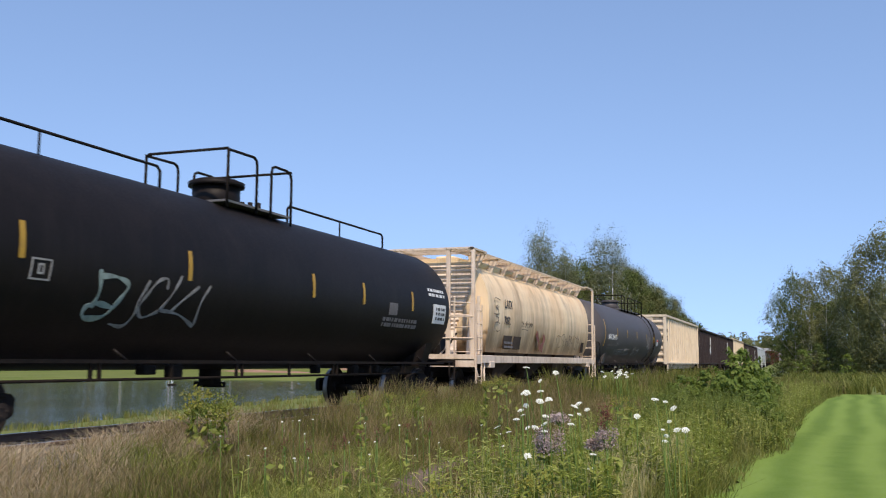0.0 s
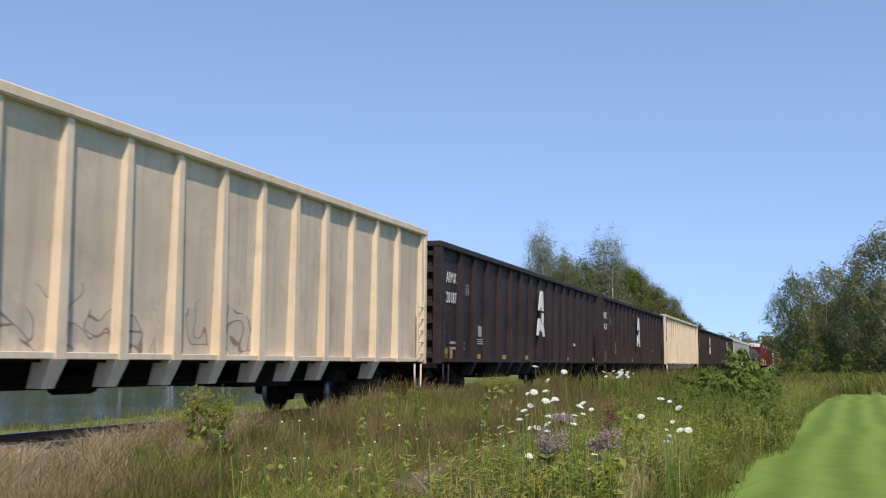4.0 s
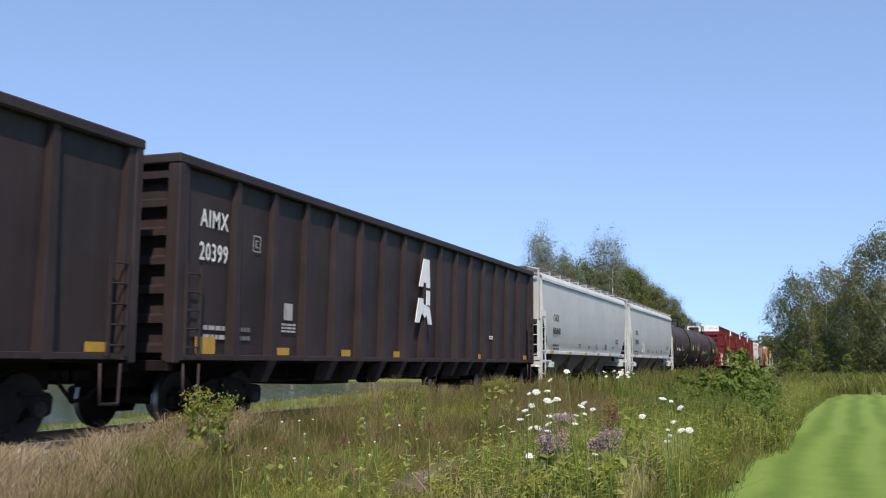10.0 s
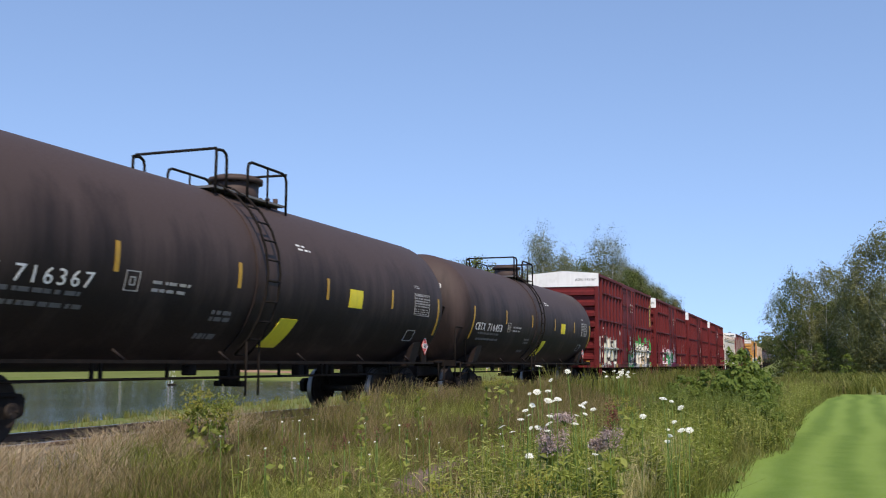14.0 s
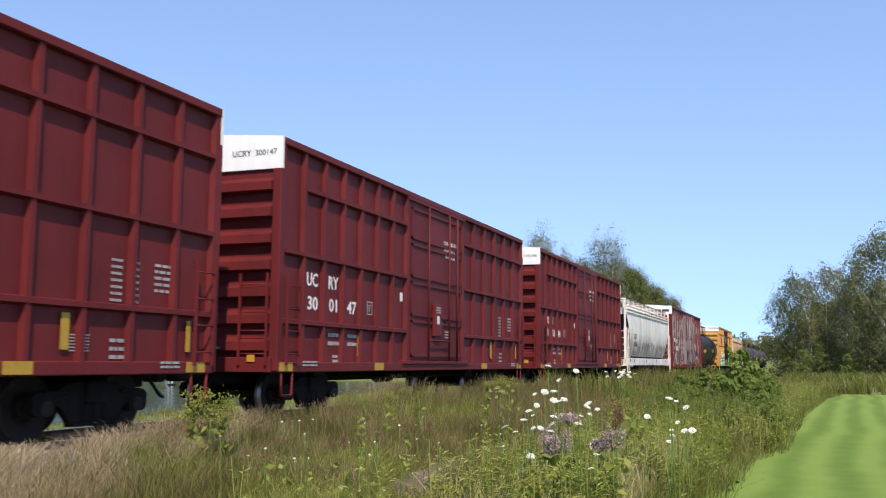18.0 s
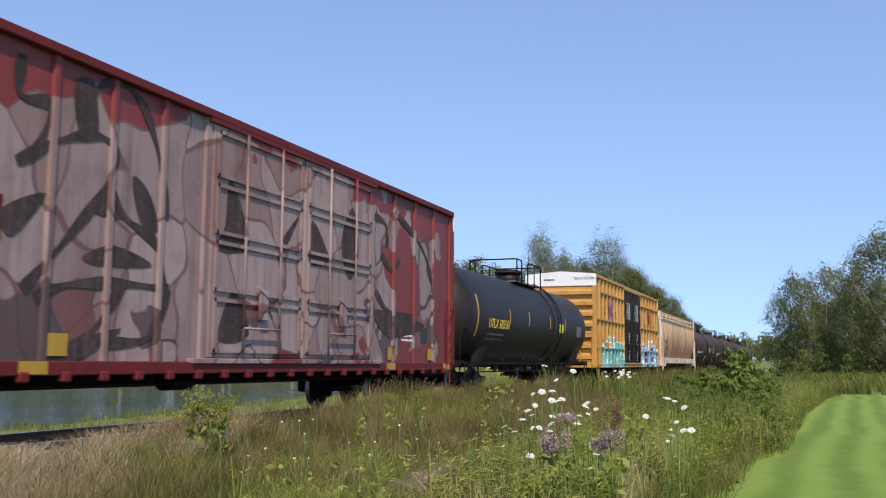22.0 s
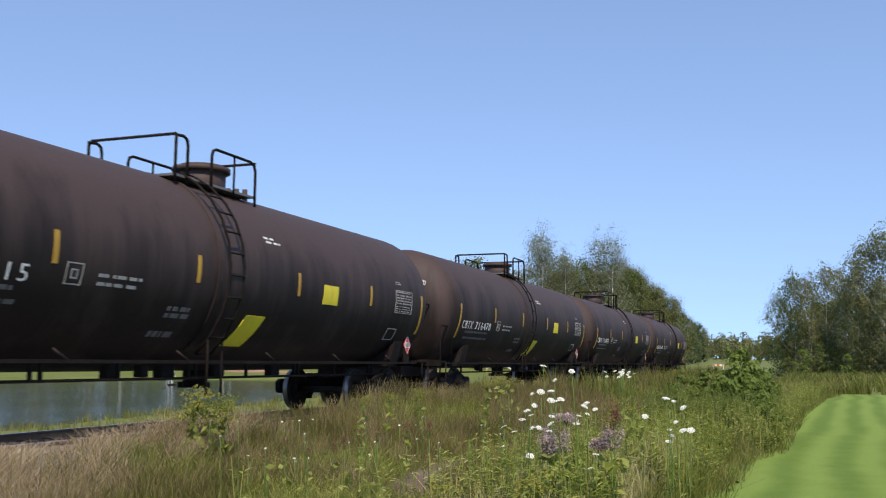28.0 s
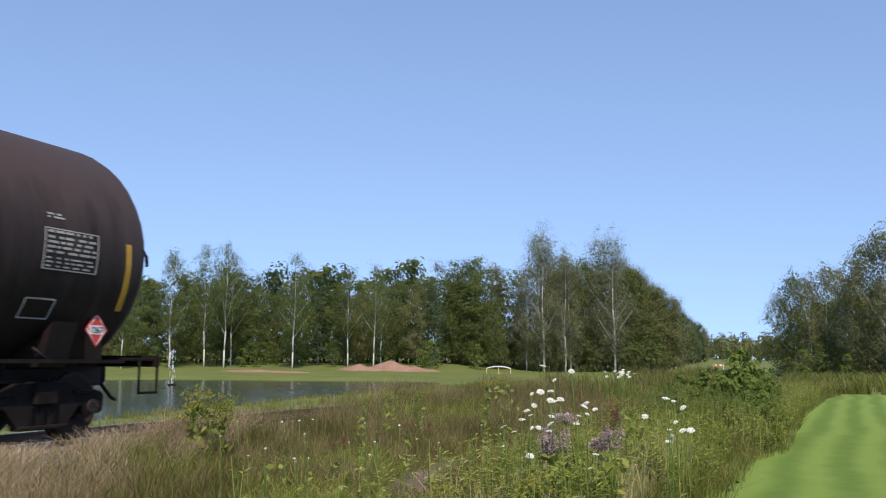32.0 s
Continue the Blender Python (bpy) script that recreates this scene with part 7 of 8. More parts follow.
for ya, yb in ((2.72, 3.1), (3.3, 3.75), (3.92, 4.3)):
    blob(CARS[-1][0], [(ya, 1.12), (ya + 0.04, 1.66), ((ya + yb) / 2, 1.72), (yb, 1.6), (yb - 0.03, 1.1)], 1.507, faint_violet, None, label="faint violet sprayed patch")
CARS.append((hopper(338.5, 16.6, "dirty white covered hopper car with beaded eaves on a heavy sill", HOP_WHITE, WHITE_TRIM, "sill", "CCLX", "95086", LETTER_BLACK), 338.5))
CARS.append((grey_sprayed_boxcar(357.5), 357.5))
short_tank = tank_car(376.05, 16.9, 1.52, 2.44, TANK_SHORT, "black tank car with gold lettering and yellow reflectors", "ribbed", [(y - 376.05, -0.1, 0.2) for y in (372.34, 374.58, 377.43, 379.72)], 1.15, (-0.7, -0.1, 0.68, 2.45), 2.2, 1.2, 0.69)
head_strip(short_tank, 6.85, 1.52, 2.44, -1)
letters(short_tank, "UTLX 683561", (0, 370.19 - 376.05, 2.1), 0.28, LETTER_GOLD, SIDE, 0.85, 0.008, 1.52, 2.44, "gold stencilled lettering", 2.1)
part("hazard_card", arc_patch(2.6, 3.35, -0.16, 0.05, 1.52, 2.44, 0.008), SIGN_YELLOW, short_tank, "yellow warning card")
part("spec_print", arc_patch(5.6, 6.4, -0.22, 0.06, 1.52, 2.44, 0.006), LETTER_DIM, short_tank)
part("small_print", print_rows(-5.8, -4.2, (1.88, 1.74), 0.06, 1.52, 2.44, 41), LETTER_DIM, short_tank, "faded rows of small print")
CARS.append((short_tank, 376.05))
CARS.append((yellow_boxcar(394.6), 394.6))
CARS.append((hopper(415.2, 19.3, "cream covered hopper car streaked with heavy rust", HOP_RUSTY, TAN_TRIM, "sill", "CCBX", "73188", LETTER_BLACK), 415.2))
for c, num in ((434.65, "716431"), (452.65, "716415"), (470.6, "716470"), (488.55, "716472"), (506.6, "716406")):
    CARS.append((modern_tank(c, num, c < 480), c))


# ---- trees ----
def leaf_cards(pts, size, rnd, up=0.3, outward=None):
    """A quad per point, turned at random and leaning outward."""
    n = len(pts)
    nrm = rnd.normal(size=(n, 3)) + np.array([0, 0, up])
    if outward is not None:
        nrm = 0.22 * nrm + outward
    nrm /= np.linalg.norm(nrm, axis=1)[:, None]
    t = np.cross(nrm, rnd.normal(size=(n, 3)))
    t /= np.linalg.norm(t, axis=1)[:, None]
    b = np.cross(nrm, t)
    s = size * rnd.uniform(0.6, 1.3, (n, 1))
    t, b = t * s, b * s * 0.7
    v = np.stack([pts - t, pts + b * 0.8 + nrm * s * 0.15, pts + t, pts - b * 0.8 + nrm * s * 0.15], 1).reshape(-1, 3)
    return v, np.arange(4 * n).reshape(n, 4)


BARK_WHITE = paint("birch_bark", (0.50, 0.48, 0.44), (0.62, 0.6, 0.56), 0.8, 0, 3, (0.06, 0.05, 0.045), 0.6, 0.1, 0.3)
BARK_DARK = paint("dark_bark", (0.09, 0.075, 0.06), (0.13, 0.11, 0.09), 0.9, 0, 3, (0.04, 0.035, 0.03), 0.5, 0.2, 0.6)
LEAF_MID = leafy("mid_green_leaves", [(0.095, 0.125, 0.032), (0.13, 0.165, 0.045), (0.17, 0.205, 0.062)], 0.6, 0.46, 0.25, 0.8, 0.35)
LEAF_GREY = leafy("grey_green_leaves", [(0.15, 0.168, 0.075), (0.20, 0.214, 0.105), (0.26, 0.272, 0.15)], 0.6, 0.46, 0.3, 0.8, 0.35)
LEAF_DARK = leafy("dark_needles", [(0.035, 0.056, 0.022), (0.05, 0.078, 0.03), (0.065, 0.098, 0.036)], 0.6, 0.15, 0.3, 0.8, 0.35)
LEAF_OLIVE = leafy("olive_leaves", [(0.15, 0.158, 0.06), (0.19, 0.20, 0.078), (0.235, 0.24, 0.10)], 0.6, 0.46, 0.25, 0.8, 0.4)
LEAF_BRIGHT = leafy("bright_leaves", [(0.115, 0.17, 0.026), (0.155, 0.215, 0.04), (0.205, 0.265, 0.06)], 0.6, 0.42, 0.3, 1.2, 0.4)


def make_tree(h, low, wide, leaves, size, bark, leaf, seed, name="tree", label="", shape="round", trunk_r=None, clumps=70):
    """Trunk with limbs, crown of clumped leaves between low*h and h, wide*h across."""
    rnd, pyr = np.random.default_rng(seed), random.Random(seed)
    root = thing(name, pose(0, 0, 0), label, "tree" if h > 4 else "bush")
    tr = trunk_r or 0.011 * h
    g = Geo()
    bend = [(0.0, 0.0)]
    for k in range(6):
        bend.append((bend[-1][0] + pyr.uniform(-0.012, 0.012) * h, bend[-1][1] + pyr.uniform(-0.012, 0.012) * h))
    axis_pts = [Vector((bx, by, h * 0.94 * k / 6)) for k, (bx, by) in enumerate(bend)]
    for k in range(6):
        g.rod(axis_pts[k] + (Vector((0, 0, -0.3)) if k == 0 else Vector()), axis_pts[k + 1], tr * (1 - k / 6.6), 7, tr * (1 - (k + 1) / 6.6))
    cents = []
    for k in range(clumps):
        t = pyr.random()
        z = low + (1 - low) * t
        if shape == "cone":
            rad = wide * (1 - t) ** 0.8 + 0.01
        elif shape == "flame":
            rad = wide * (math.sin(math.pi * min(1, 0.12 + 0.86 * t)) ** 0.8)
        else:
            rad = wide * (math.sin(math.pi * min(1, 0.2 + 0.76 * t)) ** 0.6)
        a = pyr.uniform(0, 2 * math.pi)
        q = rad * h * (pyr.random() ** 0.45) * pyr.uniform(0.75, 1.15)
        i = min(5, int(z * 6 / 0.94))
        base = axis_pts[i].lerp(axis_pts[min(6, i + 1)], z * 6 / 0.94 - i if i < 5 else 1)
        c = Vector((base.x + q * math.cos(a), base.y + q * math.sin(a), z * h))
        cents.append(c)
        if k % 2 == 0 and shape != "cone":
            start = Vector((base.x, base.y, max(0.1 * h, (z - (0.55 if shape == "round" else 1.3) * q / h) * h)))
            g.rod(start, c, tr * 0.3 * (1.1 - t), 4, tr * 0.1)
            if shape == "flame":
                g.rod(c, c + (c - start) * 0.35 + Vector((0, 0, 0.05 * h)), tr * 0.1, 3, tr * 0.03)
    part("trunk", g, bark, root)
    # each clump is a handful of tight sprays, whose leaves face away from the spray's middle
    sprays = 6
    per = leaves // (clumps * sprays)
    pts, out = [], []
    for c in cents:
        sp = h * (0.046 if shape == "round" else 0.038)
        tall = {"round": 0.85, "cone": 0.35, "flame": 1.4}[shape]
        grow = pyr.uniform(0.65, 1.3)
        for q in range(sprays):
            off = np.clip(rnd.normal(size=3), -1.5, 1.5) * np.array([sp, sp, sp * tall]) * grow
            if shape == "cone":
                off[2] -= 0.35 * np.hypot(off[0], off[1])
            d = np.clip(rnd.normal(size=(per, 3)), -2.0, 2.0) * np.array([sp, sp, sp * (0.75 if shape != "cone" else 0.3)]) * 0.6
            if shape == "flame":
                d[:, :2] *= np.clip(1.0 - 0.35 * d[:, 2:] / (sp * 0.4), 0.35, 1.5)
                d[:, 2] *= 1.5
            pts.append(np.array(c) + off + d)
            o = d / (sp * 0.6) * 0.5 + off / sp * 0.5 + 0.75 * np.array([c.x, c.y, 0.0]) / (wide * h) + np.array([0, 0, 0.45])
            out.append(o / (np.linalg.norm(o, axis=1)[:, None] + 0.15))
    pts, out = np.concatenate(pts), np.concatenate(out)
    ok = pts[:, 2] > 0.05
    vv, ff = leaf_cards(pts[ok], size, rnd, 0.3, out[ok])
    big_mesh("crown", vv, ff, leaf, root)
    return root


KINDS = {
    "aspen": [make_tree(16, 0.36 if k < 2 else 0.12, 0.16, 6600 if k < 2 else 13000, 0.105 if k < 2 else 0.085, BARK_WHITE, LEAF_GREY if k == 2 else LEAF_MID, 10 + k, "aspen_tree", "slender aspen with pale trunk and airy green crown", "flame", 0.13, 46 if k < 2 else 64) for k in range(3)],
    "leafy": [make_tree(14, 0.1, 0.19, 7400, 0.135, BARK_DARK, (LEAF_MID, LEAF_OLIVE, LEAF_MID)[k], 20 + k, "broadleaf_tree", "dense green broadleaf tree at the wood's edge", "round", None, 70) for k in range(3)],
    "spruce": [make_tree(14, 0.08, 0.14, 4700, 0.13, BARK_DARK, LEAF_DARK, 30 + k, "spruce_tree", "dark green pointed spruce tree", "cone", None, 130) for k in range(2)],
    "willow": [make_tree(15, 0.0, 0.26, 9200, 0.13, BARK_WHITE, (LEAF_OLIVE, LEAF_GREY, LEAF_MID)[k], 40 + k, "willow_tree", "grey-green willow-like tree with a broad ragged crown", "flame", 0.1, 96) for k in range(3)],
    "bush": [make_tree(3.2, 0.03, 0.42, 900, 0.1, BARK_DARK, (LEAF_BRIGHT, LEAF_MID)[k], 50 + k, "bush", "rounded green bush below the trees", "round", 0.04, 30) for k in range(2)],
    "back": [make_tree(14, 0.05, 0.2, 1900, 0.32, BARK_DARK, LEAF_MID if k else LEAF_DARK, 60 + k, "broadleaf_tree", "shaded broadleaf tree inside the wood", "round", None, 50) for k in range(2)],
    "shrub": [make_tree(3.2, 0.03, 0.42, 5400, 0.10, BARK_DARK, LEAF_BRIGHT, 55, "shrub", "leafy green shrub among the meadow weeds", "round", 0.04, 44)],
}
USED = set()


def plant(kind, x, y, h, which=None, lean=0.0):
    src = random.choice(KINDS[kind]) if which is None else KINDS[kind][which]
    base = {"aspen": 16, "leafy": 14, "spruce": 14, "willow": 15, "bush": 3.2, "back": 14, "shrub": 3.2}[kind]
    m = pose(x, y, float(ground_height(x, y)) - 0.1, lean, 0, random.uniform(0, 360)) @ Matrix.Scale(h / base, 4)
    if src.name in USED:
        return copy_thing(src, m @ Matrix.Scale(1 / src.scale.x, 4))
    USED.add(src.name)
    src.matrix_basis = m
    return src


def bearing(deg, d):
    """Degrees left of the track's direction, metres from the eye."""
    return -d * math.sin(radians(deg)), d * math.cos(radians(deg))


random.seed(7)
for deg, h, d in ((38.8, 12.5, 123), (36.2, 15.0, 124), (34.3, 16.2, 128), (33.2, 16.5, 126), (32.8, 15.5, 133), (29.3, 14.8, 121), (26.1, 13.2, 126), (24.6, 13.5, 122), (24.2, 12.0, 130)):
    plant("aspen", *bearing(deg, d), h * 0.92, random.choice((0, 1)))
deg = 52.0
while deg > 17.3:
    d = 134 + random.uniform(-4, 7)
    plant(random.choice(("leafy", "leafy", "spruce", "leafy")), *bearing(deg, d), random.uniform(9.5, 13.0))
    plant(random.choice(("spruce", "back", "spruce", "back", "aspen")), *bearing(deg + random.uniform(-0.4, 0.4), d + 9), random.uniform(11.5, 14.8))
    plant("back", *bearing(deg + random.uniform(-0.5, 0.5), d + 18), random.uniform(12.0, 14.5))
    if random.random() < 0.6:
        plant("bush", *bearing(deg + random.uniform(-0.5, 0.5), d - 6), random.uniform(2.0, 3.6))
    for q in range(2):
        plant("bush", *bearing(deg + 0.55 * q, d + random.uniform(6, 14)), random.uniform(3.6, 5.5), 1)
    deg -= 1.15
for deg, h, d, kind, which in ((19.6, 14.8, 140, "leafy", 0), (18.6, 15.2, 138, "leafy", 2), (17.6, 15.2, 142, "leafy", 1), (16.4, 14.5, 146, "leafy", 0), (15.0, 20.2, 146, "aspen", 2), (13.9, 15.5, 149, "leafy", 1), (13.5, 17.8, 150, "aspen", 2), (12.5, 16.2, 147, "leafy", 0), (12.2, 16.5, 150, "aspen", 1), (11.3, 20.0, 148, "aspen", 2), (11.0, 15.2, 143, "leafy", 1), (10.2, 17.6, 150, "aspen", 2), (9.6, 15.0, 147, "leafy", 2), (9.0, 13.5, 152, "leafy", 0), (8.5, 12.0, 155, "willow", 1), (14.2, 14, 155, "spruce", 0), (12.6, 14, 158, "spruce", 1), (10.6, 14, 160, "spruce", 0), (16.0, 12.0, 150, "spruce", 0)):
    plant(kind, *bearing(deg, d), h, which)
for deg, h, d in ((14.6, 19.5, 137), (13.35, 16.5, 137), (13.05, 15.5, 138.5), (10.5, 19.0, 138), (15.6, 15, 139)):
    plant("aspen", *bearing(deg, d), h, 2)
for k in range(34):
    plant("bush", *bearing(20.0 - k * 0.35, 158 + random.uniform(-4, 12)), random.uniform(3.6, 5.5), 1)
for deg in (17.0, 16.0, 14.0, 12.0, 10.8, 9.8, 9.0, 8.4, 18.0):
    plant("bush", *bearing(deg, 140 + random.uniform(-3, 3)), random.uniform(2.5, 4.5), 1)
for k in range(15):
    plant(("leafy", "back")[k % 2], *bearing(8.6 - k * 0.22, 178 + 8 * k + random.uniform(-5, 5)), 14.2 - 0.25 * k + random.uniform(-0.6, 0.6))
for deg, h, d in ((1.3, 11.5, 150), (0.6, 14.0, 142), (-0.2, 13.0, 138), (-1.0, 14.6, 140), (-1.9, 14.8, 146), (-2.6, 14.2, 134), (-3.3, 16.8, 132), (-4.0, 18.0, 130), (-4.9, 17.0, 128), (-5.8, 16.0, 130), (-0.6, 12.0, 150), (-2.2, 13.0, 155), (-3.6, 14.0, 150), (-6.8, 16, 126)):
    plant("willow", *bearing(deg, d), h)
for k in range(10):
    plant("back", *bearing(0.6 - k * 0.75, 146 + random.uniform(-3, 6)), 9.5 + 0.35 * k, 1)
for deg, h in ((14.4, 15.5), (13.6, 16.5), (12.9, 15.5), (12.0, 16.0), (11.5, 15.0), (10.4, 16.5), (9.7, 16.5), (9.2, 16.2), (8.7, 14.8), (8.2, 13.6), (7.7, 12.6), (7.2, 11.8)):
    plant("leafy", *bearing(deg, 153), h)
for k in range(16):
    plant("bush", *bearing(15.6 - 0.5 * k, 141 + random.uniform(-2, 2)), random.uniform(3.4, 6.0), 1)
for k in range(9):
    plant("bush", *bearing(1.0 - k * 0.75, 130 + random.uniform(-3, 4)), random.uniform(2.5, 4.5))
# the far wood that closes the view, an uneven belt of crowns
fr = np.random.default_rng(17)
pts, out = [], []
for k in range(300):
    x, y = bearing(9.5 - 19.0 * fr.random(), 360 + 260 * fr.random())
    hh, rr = fr.uniform(7.5, 11.0), fr.uniform(2.2, 4.0)
    d = np.clip(fr.normal(size=(130, 3)), -1.8, 1.8)
    z = float(ground_height(x, y)) + hh * 0.52 + d[:, 2] * hh * 0.28
    taper = np.clip(1.25 - 0.5 * np.abs(d[:, 2]), 0.3, 1.2)
    pts.append(np.stack([x + d[:, 0] * rr * taper * 0.6, y + d[:, 1] * rr * taper * 0.6, z], 1))
    out.append(d / (np.linalg.norm(d, axis=1)[:, None] + 0.1))
vv, ff = leaf_cards(np.concatenate(pts), 0.7, fr, 0.3, np.concatenate(out))
tagged(big_mesh("far_wood", vv, ff, LEAF_OLIVE), "distant belt of mixed green trees", "wood", "", "stuff")
shed_white, shed_roof = paint("shed_white", (0.7, 0.7, 0.68), (0.78, 0.78, 0.76), 0.6), paint("shed_roof", (0.3, 0.31, 0.33), (0.36, 0.37, 0.4), 0.6)
for deg, d, w, hh in ((3.05, 440, 2.6, 0.9),):
    sx, sy = bearing(deg, d)
    shed = thing("white_shed", pose(sx, sy, float(ground_height(sx, sy))), "small white shed far down the line", "shed", "far sheds")
    part("wall", Geo().box(-w / 2, w / 2, -2, 2, -0.3, hh), shed_white, shed)
    part("roof", Geo().prism([(-w / 2 - 0.3, -2.3, hh), (w / 2 + 0.3, -2.3, hh), (w / 2 + 0.3, 0, hh + 0.7), (-w / 2 - 0.3, 0, hh + 0.7)], (0, 0, 0.08)), shed_roof, shed)
    part("door", Geo().box(-0.5, 0.5, -2.04, -2.0, -0.3, 0.8), shed_roof, shed)
sx, sy = bearing(4.75, 210)
barrier = thing("road_barrier", pose(sx, sy, float(ground_height(sx, sy)) + 0.3), "orange and white road barrier near the crossing", "barrier")
for k in range(5):
    part("board", Geo().box(-1.2 + 0.48 * k, -0.74 + 0.48 * k, -0.03, 0.03, 0.45, 0.85), (paint("barrier_orange", (0.7, 0.2, 0.03), (0.62, 0.17, 0.03)), shed_white)[k % 2], barrier)
for x in (-1.0, 1.0):
    part("leg", Geo().box(x - 0.05, x + 0.05, -0.05, 0.05, -0.4, 0.8), shed_white, barrier)
for kind in KINDS:
    for src in KINDS[kind]:
        if src.name not in USED and kind != "shrub":
            plant(kind, *bearing(random.uniform(40, 50), 170), 12, KINDS[kind].index(src))

# ---- meadow grass ----
def short_here(x, y):
    """Trodden grass stays low before and round the bare strip."""
    deg = np.degrees(np.arctan2(-x, y))
    r = np.hypot(x, y)
    mid_deg = np.where(r > 13, 22.9 - 1.04 * (r - 13), 21.5)
    return 1 - 0.85 * np.exp(-((deg - mid_deg) / 2.4) ** 2) * np.clip((r - 9.0) / 2, 0, 1) * np.clip((19 - r) / 2, 0, 1)


LX = np.array(sorted(LAWN_EDGE, key=lambda p: p[1]))


def off_lawn(x, y, margin=0.12):
    return x < np.interp(y, LX[:, 1], LX[:, 0]) - margin


def lawn_edge_x(y):
    return np.interp(y, LX[:, 1], LX[:, 0])


def blades(name, n, area, hgt, width, material, seed, keep, lean=0.35, plume=0.0):
    """n curved blades scattered over area, joined in one mesh."""
    rnd = np.random.default_rng(seed)
    x0, x1, y0, y1 = area
    cx, cy = rnd.uniform(x0, x1, n // 7 + 1), rnd.uniform(y0, y1, n // 7 + 1)
    pick = rnd.integers(0, len(cx), n)
    x, y = cx[pick] + rnd.normal(0, 0.07, n), cy[pick] + rnd.normal(0, 0.07, n)
    ok = keep(x, y)
    x, y = x[ok], y[ok]
    n = len(x)
    h = rnd.uniform(*hgt, n) * (0.8 + 0.4 * (np.sin(x * 1.7 + 0.6) * np.sin(y * 0.9) * 0.5 + 0.5))
    a, w = rnd.uniform(0, 2 * np.pi, n), width * rnd.uniform(0.6, 1.4, n)
    lx, ly = rnd.normal(0, lean, n) * h, rnd.normal(0, lean, n) * h
    base = np.stack([x, y, ground_height(x, y) - 0.02], 1)
    side = np.stack([np.cos(a) * w, np.sin(a) * w, np.zeros(n)], 1)
    h *= short_here(x, y) * (1 + 0.8 * smooth(11, 19, y) * smooth(-4.8, -7.2, x))
    bend = np.stack([lx, ly, np.zeros(n)], 1)
    upv = np.zeros((n, 3))
    upv[:, 2] = h
    mid = base + bend * 0.3 + upv * 0.6
    tip = base + bend + upv * 0.96
    fat = 1.0 + plume
    v = np.stack([base - side, base + side, mid + side * 0.8, mid - side * 0.8, tip - side * 0.35 * fat, tip + side * 0.35 * fat], 1).reshape(-1, 3)
    k = np.arange(n)[:, None] * 6
    f = np.concatenate([k + np.array([0, 1, 2, 3]), k + np.array([3, 2, 5, 4])])
    return tagged(big_mesh(name, v, f, material), "", "grass", "", "stuff")


def path_mid(y):
    return -5.05 - 0.1 * (y - 12)


def bare_path(x, y):
    """The trodden bare strip in the meadow."""
    return np.hypot((x - path_mid(y)) / 0.45, (y - 14.3) / 3.0) + 0.5 * np.sin(x * 37.0) * np.sin(y * 29.0) > 0.95


GRASS_GREEN = leafy("meadow_grass_green", [(0.07, 0.09, 0.014), (0.152, 0.17, 0.031), (0.325, 0.30, 0.11)], 0.6, 0.35, 0.55, 0.9, 0.35)
GRASS_BROWN = leafy("meadow_grass_ripe", [(0.085, 0.08, 0.026), (0.175, 0.138, 0.058), (0.37, 0.285, 0.155)], 0.7, 0.3, 0.55, 0.8, 0.4)
GRASS_DRY = leafy("meadow_grass_dry", [(0.30, 0.235, 0.13), (0.44, 0.35, 0.225), (0.57, 0.47, 0.33)], 0.75, 0.3, 0.6, 0.8, 0.35)
GRASS_STRAW = leafy("straw", [(0.30, 0.29, 0.10), (0.45, 0.39, 0.19), (0.58, 0.50, 0.28)], 0.75, 0.3)
WEED_GREEN = leafy("weed_leaves", [(0.14, 0.175, 0.028), (0.245, 0.285, 0.052), (0.41, 0.41, 0.135)], 0.55, 0.38)
WEED_DARK = leafy("shaded_weed_leaves", [(0.12, 0.155, 0.032), (0.18, 0.225, 0.05), (0.28, 0.31, 0.095)], 0.55, 0.38)


def seen_keep(x, y):
    return off_lawn(x, y) & bare_path(x, y) & (x > -8.35) & (-x < y * 1.12 + 1.0)


def depth_of(x, y):
    return -0.351 * x + 0.936 * y


def patchy(x, y, f=0.55):
    return np.sin(x * f * 2.1 + 1.0) * np.sin(y * f + 0.4) + 0.6 * np.sin(x * f * 4.3 + y * f * 3.1)


def near_keep(x, y):
    """The meadow, thinned where the dry grass stands beside the track."""
    return seen_keep(x, y) & ((x + 0.22 * y > -5.9) | (np.sin(x * 91.0) * np.sin(y * 73.0) > 0.45))



def lush(x, y):
    """Where the meadow stays green: a few rounded patches."""
    v = np.zeros(np.shape(x))
    for px, py, rx, ry in ((-6.2, 12.6, 0.75, 1.6), (-7.2, 19.5, 0.7, 2.6), (-4.3, 9.2, 0.8, 1.2), (-7.6, 10.4, 0.6, 1.0), (-3.4, 17.0, 0.9, 4.0), (-5.4, 9.6, 0.6, 0.9)):
        v = np.maximum(v, np.exp(-((x - px) / rx) ** 2 - ((y - py) / ry) ** 2))
    return v + 0.18 * patchy(x, y, 1.3)


tagged(blades("green_grass", 90000, (-8.4, -0.5, 6.5, 30), (0.24, 0.50), 0.0030, GRASS_GREEN, 1, near_keep), "tall green meadow grass")
tagged(blades("lush_grass", 52000, (-8.4, -2.2, 7.5, 24), (0.22, 0.48), 0.0042, WEED_GREEN, 15, lambda x, y: near_keep(x, y) & (lush(x, y) > 0.42), 0.4), "lush green grass in patches of the meadow")
